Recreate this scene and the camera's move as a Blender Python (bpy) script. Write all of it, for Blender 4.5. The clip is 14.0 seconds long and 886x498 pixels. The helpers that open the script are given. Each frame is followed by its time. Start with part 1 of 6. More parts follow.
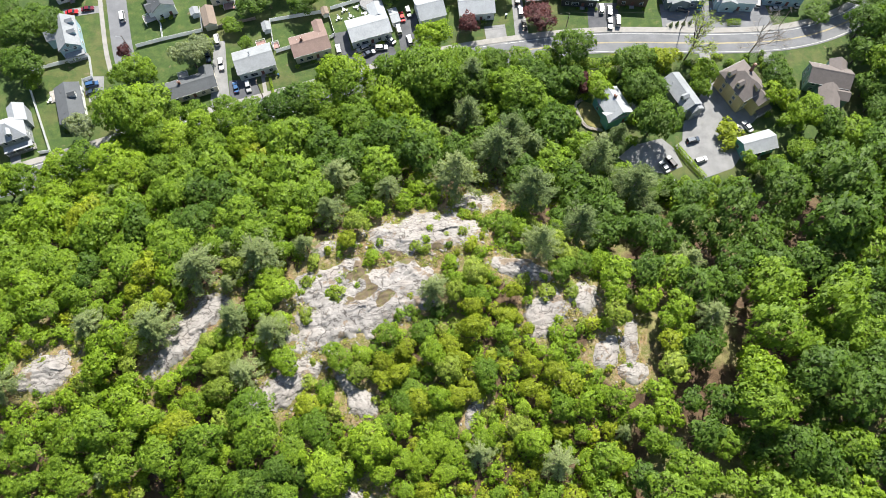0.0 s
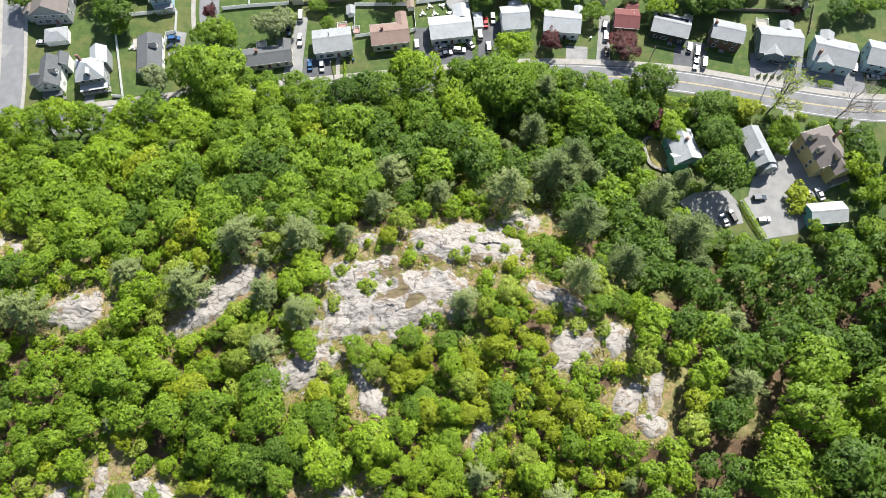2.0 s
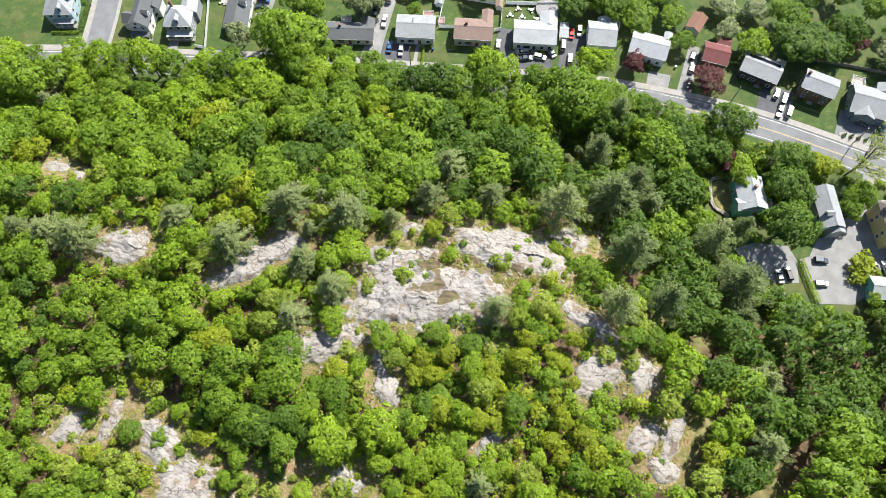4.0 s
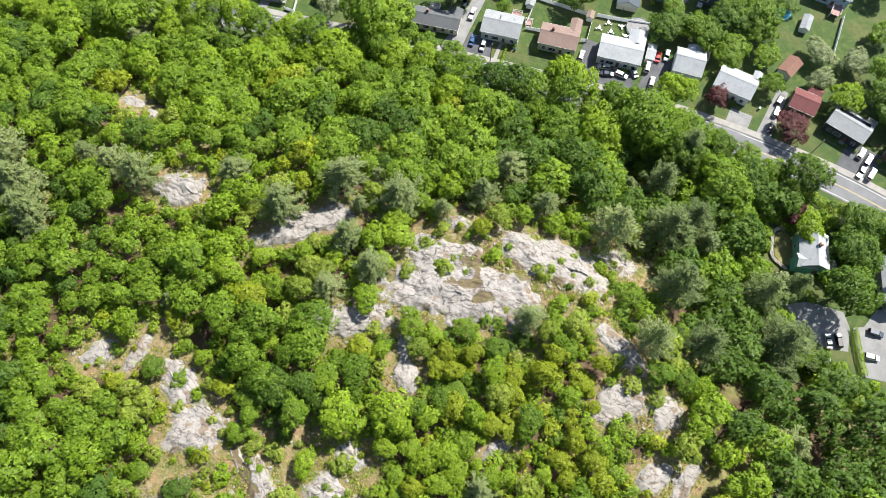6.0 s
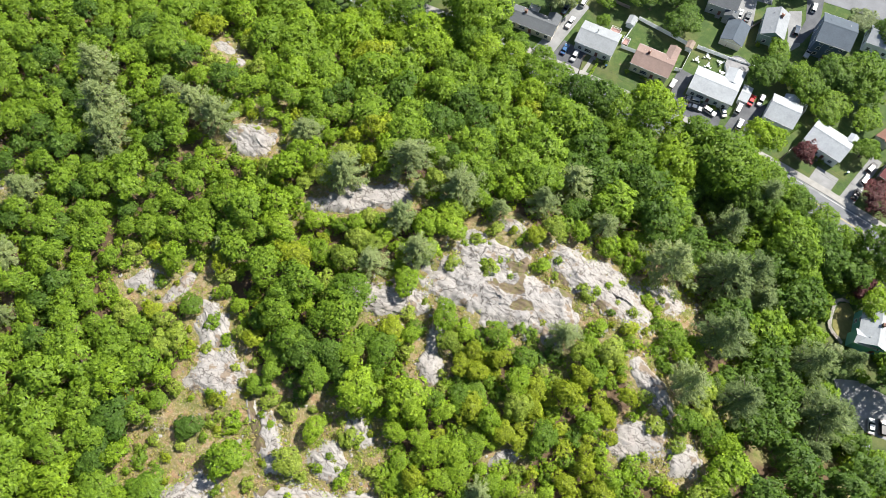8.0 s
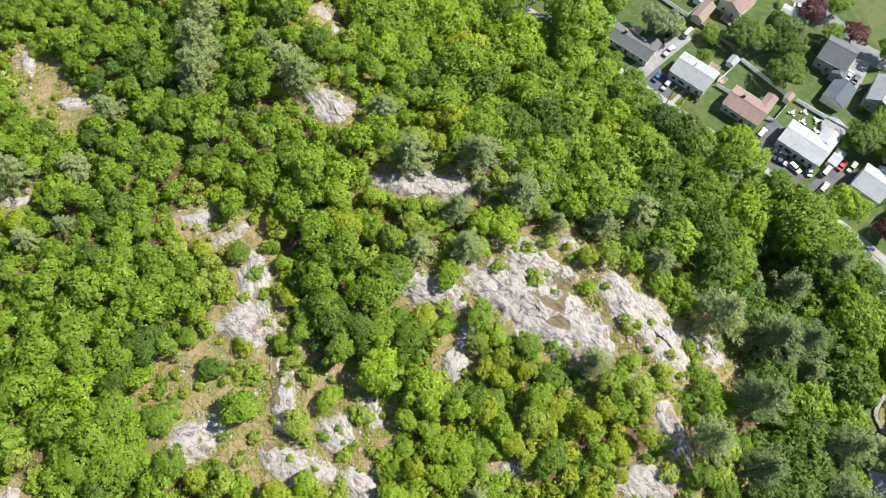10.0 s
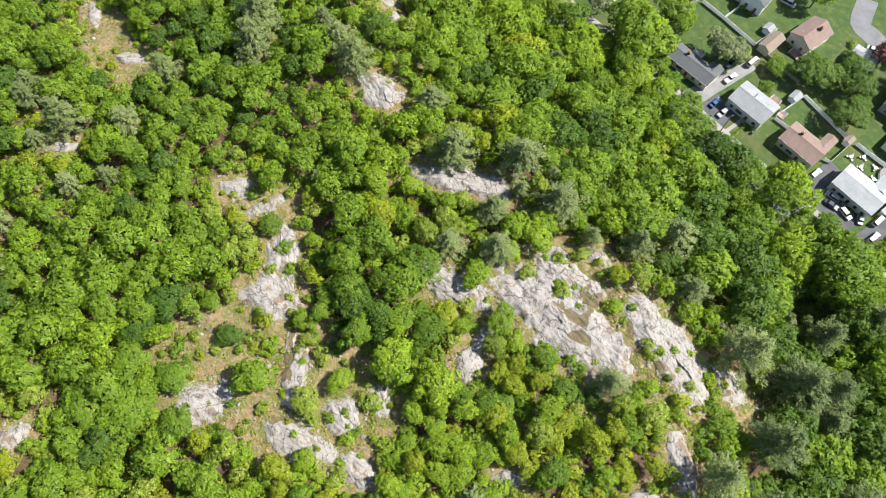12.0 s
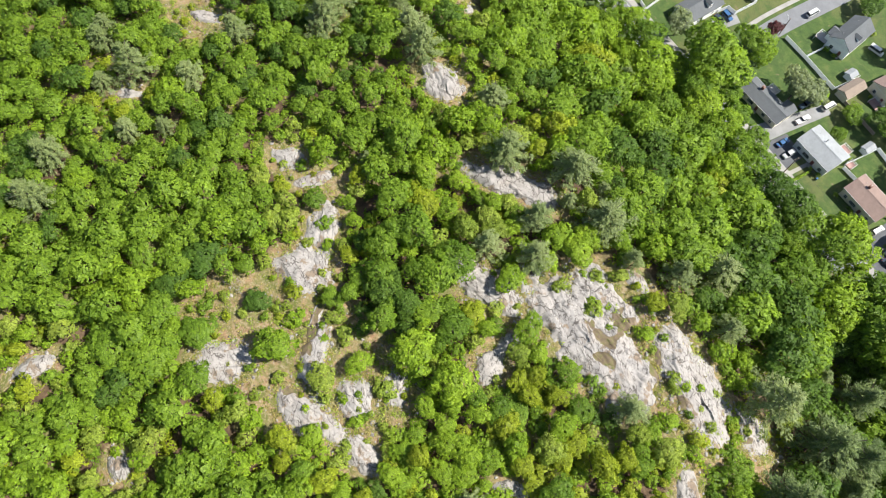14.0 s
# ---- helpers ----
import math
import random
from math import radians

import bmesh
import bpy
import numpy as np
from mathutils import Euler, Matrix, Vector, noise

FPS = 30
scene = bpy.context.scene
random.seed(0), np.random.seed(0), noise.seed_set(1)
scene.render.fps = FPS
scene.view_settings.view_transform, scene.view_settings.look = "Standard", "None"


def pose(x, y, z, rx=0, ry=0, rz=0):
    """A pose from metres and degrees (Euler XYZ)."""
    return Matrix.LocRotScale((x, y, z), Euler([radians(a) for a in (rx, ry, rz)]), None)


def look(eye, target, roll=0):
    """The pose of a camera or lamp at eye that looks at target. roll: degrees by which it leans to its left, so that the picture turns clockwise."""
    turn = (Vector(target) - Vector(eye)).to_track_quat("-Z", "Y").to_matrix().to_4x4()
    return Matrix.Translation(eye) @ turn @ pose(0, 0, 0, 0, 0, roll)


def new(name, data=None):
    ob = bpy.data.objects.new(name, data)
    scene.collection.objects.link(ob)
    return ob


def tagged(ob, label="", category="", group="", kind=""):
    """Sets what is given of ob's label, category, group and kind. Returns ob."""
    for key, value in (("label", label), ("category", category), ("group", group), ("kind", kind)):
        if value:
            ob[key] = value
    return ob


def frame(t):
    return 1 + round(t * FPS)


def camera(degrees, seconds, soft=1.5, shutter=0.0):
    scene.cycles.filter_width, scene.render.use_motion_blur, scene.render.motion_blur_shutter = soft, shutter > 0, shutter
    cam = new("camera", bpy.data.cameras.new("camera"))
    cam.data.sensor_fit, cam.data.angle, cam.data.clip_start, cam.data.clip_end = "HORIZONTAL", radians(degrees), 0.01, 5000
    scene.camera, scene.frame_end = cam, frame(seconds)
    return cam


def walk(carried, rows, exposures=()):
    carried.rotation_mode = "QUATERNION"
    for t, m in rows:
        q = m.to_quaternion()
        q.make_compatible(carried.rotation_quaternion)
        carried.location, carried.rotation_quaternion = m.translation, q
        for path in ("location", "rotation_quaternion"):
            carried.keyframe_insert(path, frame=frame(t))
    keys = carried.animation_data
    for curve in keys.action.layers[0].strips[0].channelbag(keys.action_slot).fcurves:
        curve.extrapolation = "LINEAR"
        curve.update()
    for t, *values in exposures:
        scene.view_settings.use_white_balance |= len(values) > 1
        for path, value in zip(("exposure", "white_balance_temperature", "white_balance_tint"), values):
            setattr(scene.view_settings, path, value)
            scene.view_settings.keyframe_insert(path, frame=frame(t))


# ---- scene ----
# The camera: a drone that hovers high over a wooded rocky hill and slowly turns to its left.
cam = camera(65.75, 14.0, soft=0.6)
ROWS = [
    (0.0, (-0.32, 0.31, 210.00), 69.25, -0.16, -0.36),
    (0.5, (0.07, 1.62, 209.68), 69.23, 2.34, -0.17),
    (1.0, (0.43, 2.66, 209.36), 69.23, 5.00, -0.03),
    (1.5, (0.77, 3.47, 209.04), 69.24, 7.80, 0.08),
    (2.0, (1.10, 4.09, 208.71), 69.26, 10.62, 0.15),
    (2.5, (1.41, 4.54, 208.38), 69.29, 13.44, 0.19),
    (3.0, (1.72, 4.85, 208.04), 69.32, 16.44, 0.21),
    (5.5, (3.24, 5.25, 206.31), 69.47, 30.06, 0.10),
    (6.0, (3.55, 5.24, 205.95), 69.49, 33.29, 0.06),
    (6.5, (3.86, 5.23, 205.59), 69.51, 36.51, 0.03),
    (7.0, (4.18, 5.24, 205.23), 69.53, 39.63, -0.01),
    (7.5, (4.49, 5.27, 204.86), 69.54, 42.68, -0.04),
    (8.0, (4.80, 5.33, 204.49), 69.54, 45.83, -0.06),
    (10.5, (6.21, 6.11, 202.57), 69.53, 60.79, -0.09),
    (11.0, (6.42, 6.35, 202.18), 69.53, 62.48, -0.08),
    (11.5, (6.60, 6.58, 201.78), 69.53, 64.34, -0.07),
    (12.0, (6.73, 6.81, 201.38), 69.54, 66.65, -0.06),
    (12.5, (6.82, 7.01, 200.98), 69.55, 69.20, -0.05),
    (13.0, (6.84, 7.18, 200.57), 69.58, 71.77, -0.05),
    (13.5, (6.80, 7.28, 200.16), 69.62, 74.08, -0.06),
    (14.0, (6.68, 7.30, 199.74), 69.68, 76.03, -0.08),
]


def aim(spot, tilt, turn, roll):
    return pose(*spot, 0, 0, turn) @ pose(0, 0, 0, 90 - tilt) @ pose(0, 0, 0, 0, 0, roll)


walk(cam, [(t, aim(spot, tilt, turn, roll)) for t, spot, tilt, turn, roll in ROWS], [(0.0, 1.0), (8.0, 1.0), (12.0, 0.95), (14.0, 0.95)])

# ---- sky and sun ----
SUN_HEIGHT, SUN_FROM = 51.0, 73.0   # degrees: above the horizon, and the bearing it comes from (from +x towards +y)
world = bpy.data.worlds.new("sky")
scene.world = world
world.use_nodes = True
wn = world.node_tree.nodes
sky = wn.new("ShaderNodeTexSky")
sky.sky_type, sky.sun_disc = "NISHITA", False
sky.sun_elevation, sky.sun_rotation = radians(SUN_HEIGHT), radians(90 - SUN_FROM)
world.node_tree.links.new(sky.outputs[0], wn["Background"].inputs[0])
wn["Background"].inputs[1].default_value = 0.078
sun = new("sun", bpy.data.lights.new("sun", "SUN"))
sun.data.energy, sun.data.angle, sun.data.color = 4.75, radians(0.55), (1.0, 0.955, 0.865)
ang = radians(SUN_FROM)
up = math.sin(radians(SUN_HEIGHT))
flat = math.cos(radians(SUN_HEIGHT))
sun.matrix_world = look((flat * math.cos(ang) * 300, flat * math.sin(ang) * 300, up * 300), (0, 0, 0))


# ---- materials ----
def nodes_of(name, rough=0.8, metal=0.0):
    m = bpy.data.materials.new(name)
    m.use_nodes = True
    t = m.node_tree
    b = t.nodes["Principled BSDF"]
    b.inputs["Roughness"].default_value, b.inputs["Metallic"].default_value = rough, metal
    return m, t, b


def noise_node(t, scale, detail=4.0, rough=0.55, coord=None):
    n = t.nodes.new("ShaderNodeTexNoise")
    n.inputs["Scale"].default_value, n.inputs["Detail"].default_value, n.inputs["Roughness"].default_value = scale, detail, rough
    if coord is not None:
        t.links.new(coord, n.inputs["Vector"])
    return n.outputs["Fac"]


def ramp(t, fac, stops):
    r = t.nodes.new("ShaderNodeValToRGB")
    e = r.color_ramp.elements
    while len(e) < len(stops):
        e.new(0.5)
    for k, (p, c) in zip(e, stops):
        k.position, k.color = p, (*c, 1) if len(c) == 3 else c
    t.links.new(fac, r.inputs[0])
    return r.outputs[0]


def grey(v):
    return (v, v, v)


def mix(t, fac, a, b, kind="MIX"):
    n = t.nodes.new("ShaderNodeMix")
    n.data_type, n.blend_type = "RGBA", kind
    for socket, value in ((n.inputs[0], fac), (n.inputs[6], a), (n.inputs[7], b)):
        if isinstance(value, bpy.types.NodeSocket):
            t.links.new(value, socket)
        else:
            socket.default_value = value if isinstance(value, float) else (*value, 1)
    return n.outputs[2]


def place(t):
    return t.nodes.new("ShaderNodeNewGeometry").outputs["Position"]


def bump(t, b, height, strength, distance):
    n = t.nodes.new("ShaderNodeBump")
    n.inputs["Strength"].default_value, n.inputs["Distance"].default_value = strength, distance
    t.links.new(height, n.inputs["Height"])
    t.links.new(n.outputs[0], b.inputs["Normal"])


def surface(name, dark, light, coarse, fine, rough=0.8, metal=0.0, relief=0.3, depth=0.02):
    """A surface that varies at two sizes: stains of 1/coarse metres and grain of 1/fine metres."""
    m, t, b = nodes_of(name, rough, metal)
    p = place(t)
    big, small = noise_node(t, coarse, 5.0, 0.6, p), noise_node(t, fine, 3.0, 0.6, p)
    c = ramp(t, big, [(0.3, dark), (0.7, light)])
    c = mix(t, 0.55, c, ramp(t, small, [(0.25, grey(0.55)), (0.75, grey(1.0))]), "MULTIPLY")
    t.links.new(c, b.inputs["Base Color"])
    if relief:
        bump(t, b, small, relief, depth)
    return m


def foliage(name, deep, mid, bright, through_light=0.32):
    """Leaves: every clump has its own tone, every tree leans to one, and sunlight comes through."""
    m, t, b = nodes_of(name, 0.55)
    b.inputs["Specular IOR Level"].default_value = 0.25
    p = place(t)
    leaf = t.nodes.new("ShaderNodeNewGeometry").outputs["Random Per Island"]
    tree = t.nodes.new("ShaderNodeObjectInfo").outputs["Random"]
    stand = noise_node(t, 0.13, 2.0, 0.5, p)
    own = t.nodes.new("ShaderNodeMath")
    own.operation = "MULTIPLY_ADD"
    t.links.new(tree, own.inputs[0])
    own.inputs[1].default_value = 0.45
    t.links.new(stand, own.inputs[2])
    c = ramp(t, own.outputs[0], [(0.35, deep), (0.7, mid), (1.0, bright)])
    c = mix(t, 1.0, c, ramp(t, leaf, [(0.0, (0.7, 0.74, 0.7)), (0.5, (1.0, 1.0, 1.0)), (1.0, (1.4, 1.34, 1.14))]), "MULTIPLY")
    c = mix(t, 1.0, c, ramp(t, noise_node(t, 4.5, 3.0, 0.75, p), [(0.36, grey(0.62)), (0.5, grey(1.0)), (0.64, grey(1.34))]), "MULTIPLY")
    t.links.new(c, b.inputs["Base Color"])
    tr = t.nodes.new("ShaderNodeBsdfTranslucent")
    t.links.new(mix(t, 1.0, c, (1.4, 1.5, 0.35), "MULTIPLY"), tr.inputs[0])
    ms = t.nodes.new("ShaderNodeMixShader")
    ms.inputs[0].default_value = through_light
    t.links.new(b.outputs[0], ms.inputs[1])
    t.links.new(tr.outputs[0], ms.inputs[2])
    gaps = t.nodes.new("ShaderNodeMixShader")
    t.links.new(ramp(t, noise_node(t, 4.2, 2.0, 0.6, p), [(0.4, grey(0)), (0.44, grey(1))]), gaps.inputs[0])
    t.links.new(t.nodes.new("ShaderNodeBsdfTransparent").outputs[0], gaps.inputs[1])
    t.links.new(ms.outputs[0], gaps.inputs[2])
    t.links.new(gaps.outputs[0], t.nodes["Material Output"].inputs[0])
    return m


LEAF = {
    "d": foliage("leaf_green", (0.087, 0.162, 0.015), (0.131, 0.220, 0.019), (0.170, 0.267, 0.024)),
    "y": foliage("leaf_lime", (0.146, 0.241, 0.016), (0.192, 0.294, 0.020), (0.236, 0.342, 0.026)),
    "k": foliage("leaf_deep_green", (0.057, 0.117, 0.017), (0.085, 0.155, 0.021), (0.113, 0.191, 0.026)),
    "o": foliage("leaf_olive", (0.191, 0.234, 0.016), (0.233, 0.288, 0.019), (0.274, 0.333, 0.022)),
    "s": foliage("leaf_pale_shrub", (0.166, 0.234, 0.031), (0.217, 0.288, 0.040), (0.269, 0.338, 0.055)),
    "g": foliage("leaf_grey_green", (0.168, 0.212, 0.113), (0.218, 0.261, 0.141), (0.267, 0.309, 0.169)),
    "m": foliage("leaf_maroon", (0.045, 0.014, 0.016), (0.075, 0.022, 0.024), (0.11, 0.03, 0.033), 0.2),
    "p": foliage("pine_needles", (0.146, 0.194, 0.073), (0.193, 0.241, 0.096), (0.234, 0.282, 0.120), 0.25),
    "q": foliage("dark_pine_needles", (0.095, 0.138, 0.052), (0.134, 0.183, 0.067), (0.167, 0.222, 0.084), 0.25),
}
BARK = surface("bark", (0.07, 0.055, 0.042), (0.13, 0.105, 0.085), 1.5, 12, 0.9)
PALE_BARK = surface("pale_bark", (0.32, 0.28, 0.24), (0.45, 0.4, 0.35), 1.5, 12, 0.9)


def floor_material():
    m, t, b = nodes_of("forest_floor", 0.95)
    p = place(t)
    wide, mid, fine = noise_node(t, 0.06, 4.0, 0.6, p), noise_node(t, 0.35, 5.0, 0.6, p), noise_node(t, 3.5, 4.0, 0.7, p)
    litter = ramp(t, mid, [(0.3, (0.06, 0.038, 0.022)), (0.5, (0.12, 0.075, 0.042)), (0.7, (0.2, 0.135, 0.08))])
    grass = ramp(t, mid, [(0.3, (0.12, 0.14, 0.03)), (0.7, (0.3, 0.26, 0.12))])
    c = mix(t, ramp(t, wide, [(0.5, grey(0)), (0.6, grey(1))]), litter, grass)
    at = t.nodes.new("ShaderNodeAttribute")
    at.attribute_name = "stony"
    edge = t.nodes.new("ShaderNodeMath")
    edge.operation = "MULTIPLY_ADD"
    t.links.new(mid, edge.inputs[0])
    edge.inputs[1].default_value = 0.9
    t.links.new(at.outputs["Fac"], edge.inputs[2])
    patch = noise_node(t, 0.22, 5.0, 0.65, p)
    thin = ramp(t, patch, [(0.36, (0.13, 0.15, 0.03)), (0.46, (0.25, 0.21, 0.085)), (0.54, (0.36, 0.25, 0.14)), (0.62, (0.29, 0.175, 0.095)), (0.72, (0.38, 0.34, 0.29))])
    tuft = noise_node(t, 0.75, 5.0, 0.75, p)
    thin = mix(t, ramp(t, tuft, [(0.44, grey(0.7)), (0.52, grey(0))]), thin, (0.14, 0.15, 0.036))
    thin = mix(t, ramp(t, noise_node(t, 1.6, 4.0, 0.7, p), [(0.53, grey(0)), (0.6, grey(0.85))]), thin, (0.38, 0.32, 0.205))
    c = mix(t, ramp(t, edge.outputs[0], [(0.75, grey(0)), (1.0, grey(1))]), c, thin)
    c = mix(t, 0.8, c, ramp(t, fine, [(0.3, grey(0.5)), (0.7, grey(1.1))]), "MULTIPLY")
    t.links.new(c, b.inputs["Base Color"])
    bump(t, b, fine, 1.0, 0.3)
    return m


def lawn_material():
    m, t, b = nodes_of("lawn_grass", 0.9)
    p = place(t)
    wide, mid, fine = noise_node(t, 0.05, 4.0, 0.6, p), noise_node(t, 0.35, 6.0, 0.7, p), noise_node(t, 5.0, 4.0, 0.75, p)
    c = ramp(t, mid, [(0.34, (0.032, 0.068, 0.012)), (0.5, (0.055, 0.1, 0.017)), (0.6, (0.08, 0.122, 0.024)), (0.7, (0.13, 0.13, 0.045))])
    c = mix(t, ramp(t, wide, [(0.48, grey(0)), (0.6, grey(0.6))]), c, (0.13, 0.13, 0.045))
    c = mix(t, ramp(t, noise_node(t, 0.16, 6.0, 0.75, p), [(0.5, grey(0)), (0.6, grey(0.75))]), c, (0.048, 0.095, 0.016))
    c = mix(t, ramp(t, noise_node(t, 0.3, 5.0, 0.7, p), [(0.62, grey(0)), (0.7, grey(0.8))]), c, (0.19, 0.15, 0.09))
    c = mix(t, 0.75, c, ramp(t, fine, [(0.3, grey(0.45)), (0.7, grey(1.2))]), "MULTIPLY")
    t.links.new(c, b.inputs["Base Color"])
    bump(t, b, fine, 0.6, 0.08)
    return m


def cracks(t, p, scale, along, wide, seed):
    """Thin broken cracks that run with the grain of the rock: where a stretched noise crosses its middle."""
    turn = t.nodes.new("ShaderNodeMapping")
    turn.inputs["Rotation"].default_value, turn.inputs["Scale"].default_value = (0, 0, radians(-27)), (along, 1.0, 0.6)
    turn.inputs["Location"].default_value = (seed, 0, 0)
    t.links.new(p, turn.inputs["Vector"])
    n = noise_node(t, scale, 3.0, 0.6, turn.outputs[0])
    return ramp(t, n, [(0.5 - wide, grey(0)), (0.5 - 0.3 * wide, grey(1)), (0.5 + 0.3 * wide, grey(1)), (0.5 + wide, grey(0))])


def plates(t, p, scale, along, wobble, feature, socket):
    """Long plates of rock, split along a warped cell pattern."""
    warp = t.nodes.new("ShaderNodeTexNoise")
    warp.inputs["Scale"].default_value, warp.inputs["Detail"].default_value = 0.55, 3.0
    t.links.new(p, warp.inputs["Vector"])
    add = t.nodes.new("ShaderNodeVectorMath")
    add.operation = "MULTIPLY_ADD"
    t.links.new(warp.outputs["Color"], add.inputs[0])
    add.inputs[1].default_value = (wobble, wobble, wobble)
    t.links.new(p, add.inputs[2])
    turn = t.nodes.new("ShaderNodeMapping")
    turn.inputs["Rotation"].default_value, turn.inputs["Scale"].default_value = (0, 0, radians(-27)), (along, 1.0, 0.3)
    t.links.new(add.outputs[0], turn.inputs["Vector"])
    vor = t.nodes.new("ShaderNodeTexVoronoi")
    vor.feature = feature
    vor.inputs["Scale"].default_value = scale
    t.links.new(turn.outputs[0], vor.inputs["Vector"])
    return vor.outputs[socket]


def rock_material():
    m, t, b = nodes_of("weathered_rock", 0.88)
    p = place(t)
    wide, mid, fine, grain = noise_node(t, 0.14, 4.0, 0.6, p), noise_node(t, 0.8, 6.0, 0.7, p), noise_node(t, 3.2, 5.0, 0.75, p), noise_node(t, 9.0, 3.0, 0.7, p)
    c = ramp(t, mid, [(0.3, (0.257, 0.242, 0.229)), (0.45, (0.315, 0.296, 0.279)), (0.7, (0.361, 0.34, 0.32))])
    c = mix(t, ramp(t, wide, [(0.5, grey(0)), (0.75, grey(0.5))]), c, (0.34, 0.285, 0.245))
    c = mix(t, 0.3, c, ramp(t, plates(t, p, 0.5, 0.32, 2.2, "F1", "Color"), [(0.1, grey(0.6)), (0.9, grey(1.05))]), "MULTIPLY")
    c = mix(t, ramp(t, noise_node(t, 0.22, 6.0, 0.65, p), [(0.57, grey(0)), (0.61, grey(0.85))]), c, (0.2, 0.145, 0.095))
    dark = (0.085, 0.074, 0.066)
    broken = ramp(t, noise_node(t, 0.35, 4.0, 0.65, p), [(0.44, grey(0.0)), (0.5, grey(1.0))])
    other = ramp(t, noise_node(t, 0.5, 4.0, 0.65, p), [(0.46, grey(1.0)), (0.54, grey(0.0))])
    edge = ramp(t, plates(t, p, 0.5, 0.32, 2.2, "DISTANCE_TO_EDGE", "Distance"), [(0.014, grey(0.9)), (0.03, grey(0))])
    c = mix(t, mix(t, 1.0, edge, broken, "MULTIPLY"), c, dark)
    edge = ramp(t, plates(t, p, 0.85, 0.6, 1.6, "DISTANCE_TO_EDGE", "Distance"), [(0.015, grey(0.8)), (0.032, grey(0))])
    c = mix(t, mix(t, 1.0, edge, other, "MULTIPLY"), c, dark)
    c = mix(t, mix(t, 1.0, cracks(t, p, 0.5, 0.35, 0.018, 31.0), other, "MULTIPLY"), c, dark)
    at = t.nodes.new("ShaderNodeAttribute")
    at.attribute_name = "soil"
    soil = t.nodes.new("ShaderNodeMath")
    soil.operation = "MULTIPLY_ADD"
    t.links.new(mid, soil.inputs[0])
    soil.inputs[1].default_value = 0.85
    t.links.new(at.outputs["Fac"], soil.inputs[2])
    earth = ramp(t, noise_node(t, 0.5, 5.0, 0.65, p), [(0.35, (0.1, 0.11, 0.03)), (0.46, (0.15, 0.12, 0.06)), (0.56, (0.12, 0.088, 0.058)), (0.66, (0.2, 0.15, 0.1))])
    c = mix(t, ramp(t, soil.outputs[0], [(0.8, grey(0)), (0.92, grey(1.0))]), c, earth)
    c = mix(t, 0.5, c, ramp(t, fine, [(0.32, grey(0.66)), (0.5, grey(1.0)), (0.68, grey(1.14))]), "MULTIPLY")
    c = mix(t, 0.4, c, ramp(t, grain, [(0.34, grey(0.7)), (0.6, grey(1.08))]), "MULTIPLY")
    t.links.new(c, b.inputs["Base Color"])
    bump(t, b, fine, 0.35, 0.08)
    return m


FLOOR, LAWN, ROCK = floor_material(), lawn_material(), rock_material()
ASPHALT = surface("road_asphalt", (0.158, 0.163, 0.175), (0.222, 0.23, 0.245), 0.25, 9, 0.9)
DRIVE = surface("drive_asphalt", (0.075, 0.079, 0.09), (0.125, 0.13, 0.142), 0.3, 9, 0.9)
PALE_DRIVE = surface("worn_drive", (0.2, 0.202, 0.205), (0.3, 0.302, 0.305), 0.25, 9, 0.9)
CONCRETE = surface("pavement_concrete", (0.28, 0.27, 0.252), (0.38, 0.368, 0.348), 0.4, 8, 0.9)
DRY_GRASS = surface("dry_grass", (0.13, 0.135, 0.035), (0.29, 0.25, 0.1), 0.4, 6, 0.95, relief=0.6, depth=0.1)
SOIL = surface("bare_soil", (0.26, 0.17, 0.1), (0.42, 0.31, 0.2), 0.5, 5, 0.95, relief=0.6, depth=0.1)
LINE_WHITE = surface("road_paint_white", (0.6, 0.6, 0.58), (0.75, 0.75, 0.73), 1.5, 12, 0.7)
LINE_YELLOW = surface("road_paint_yellow", (0.5, 0.4, 0.16), (0.6, 0.49, 0.22), 1.5, 12, 0.7)


# ---- building helpers ----
def smooth01(u):
    u = np.clip(u, 0.0, 1.0)
    return u * u * (3 - 2 * u)


FOOT_X = [-300, -230, -175, -108, -66, -29, 0, 30, 55, 110, 150, 220, 400]
FOOT_Y = [30, 60, 82, 105, 118, 128, 130, 118, 98, 97, 100, 110, 110]


def land(x, y):
    """Height of the ground: a street plain, and the hill that climbs from its foot line."""
    climb = smooth01((np.interp(x, FOOT_X, FOOT_Y) - y) / 60)
    return 24 * climb * (1 - 0.45 * smooth01((x - 35) / 90)) * (1 - 0.25 * smooth01((-x - 110) / 120))


def part(name, bm, material, parent=None, label=""):
    me = bpy.data.meshes.new(name)
    bm.to_mesh(me)
    bm.free()
    me.materials.append(material)
    ob = new(name, me)
    ob.parent = parent
    return tagged(ob, label)


def shared(name, me, parent, material=None, m=None):
    """An object of its own on a mesh that its like share; with a material of its own where given."""
    ob = new(name, me)
    ob.parent = parent
    if m is not None:
        ob.matrix_basis = m
    if material is not None:
        ob.material_slots[0].link = "OBJECT"
        ob.material_slots[0].material = material
    return ob


def box(bm, x0, y0, z0, x1, y1, z1):
    r = bmesh.ops.create_cube(bm, size=1, matrix=Matrix.LocRotScale(((x0 + x1) / 2, (y0 + y1) / 2, (z0 + z1) / 2), None, (x1 - x0, y1 - y0, z1 - z0)))
    return r["verts"]


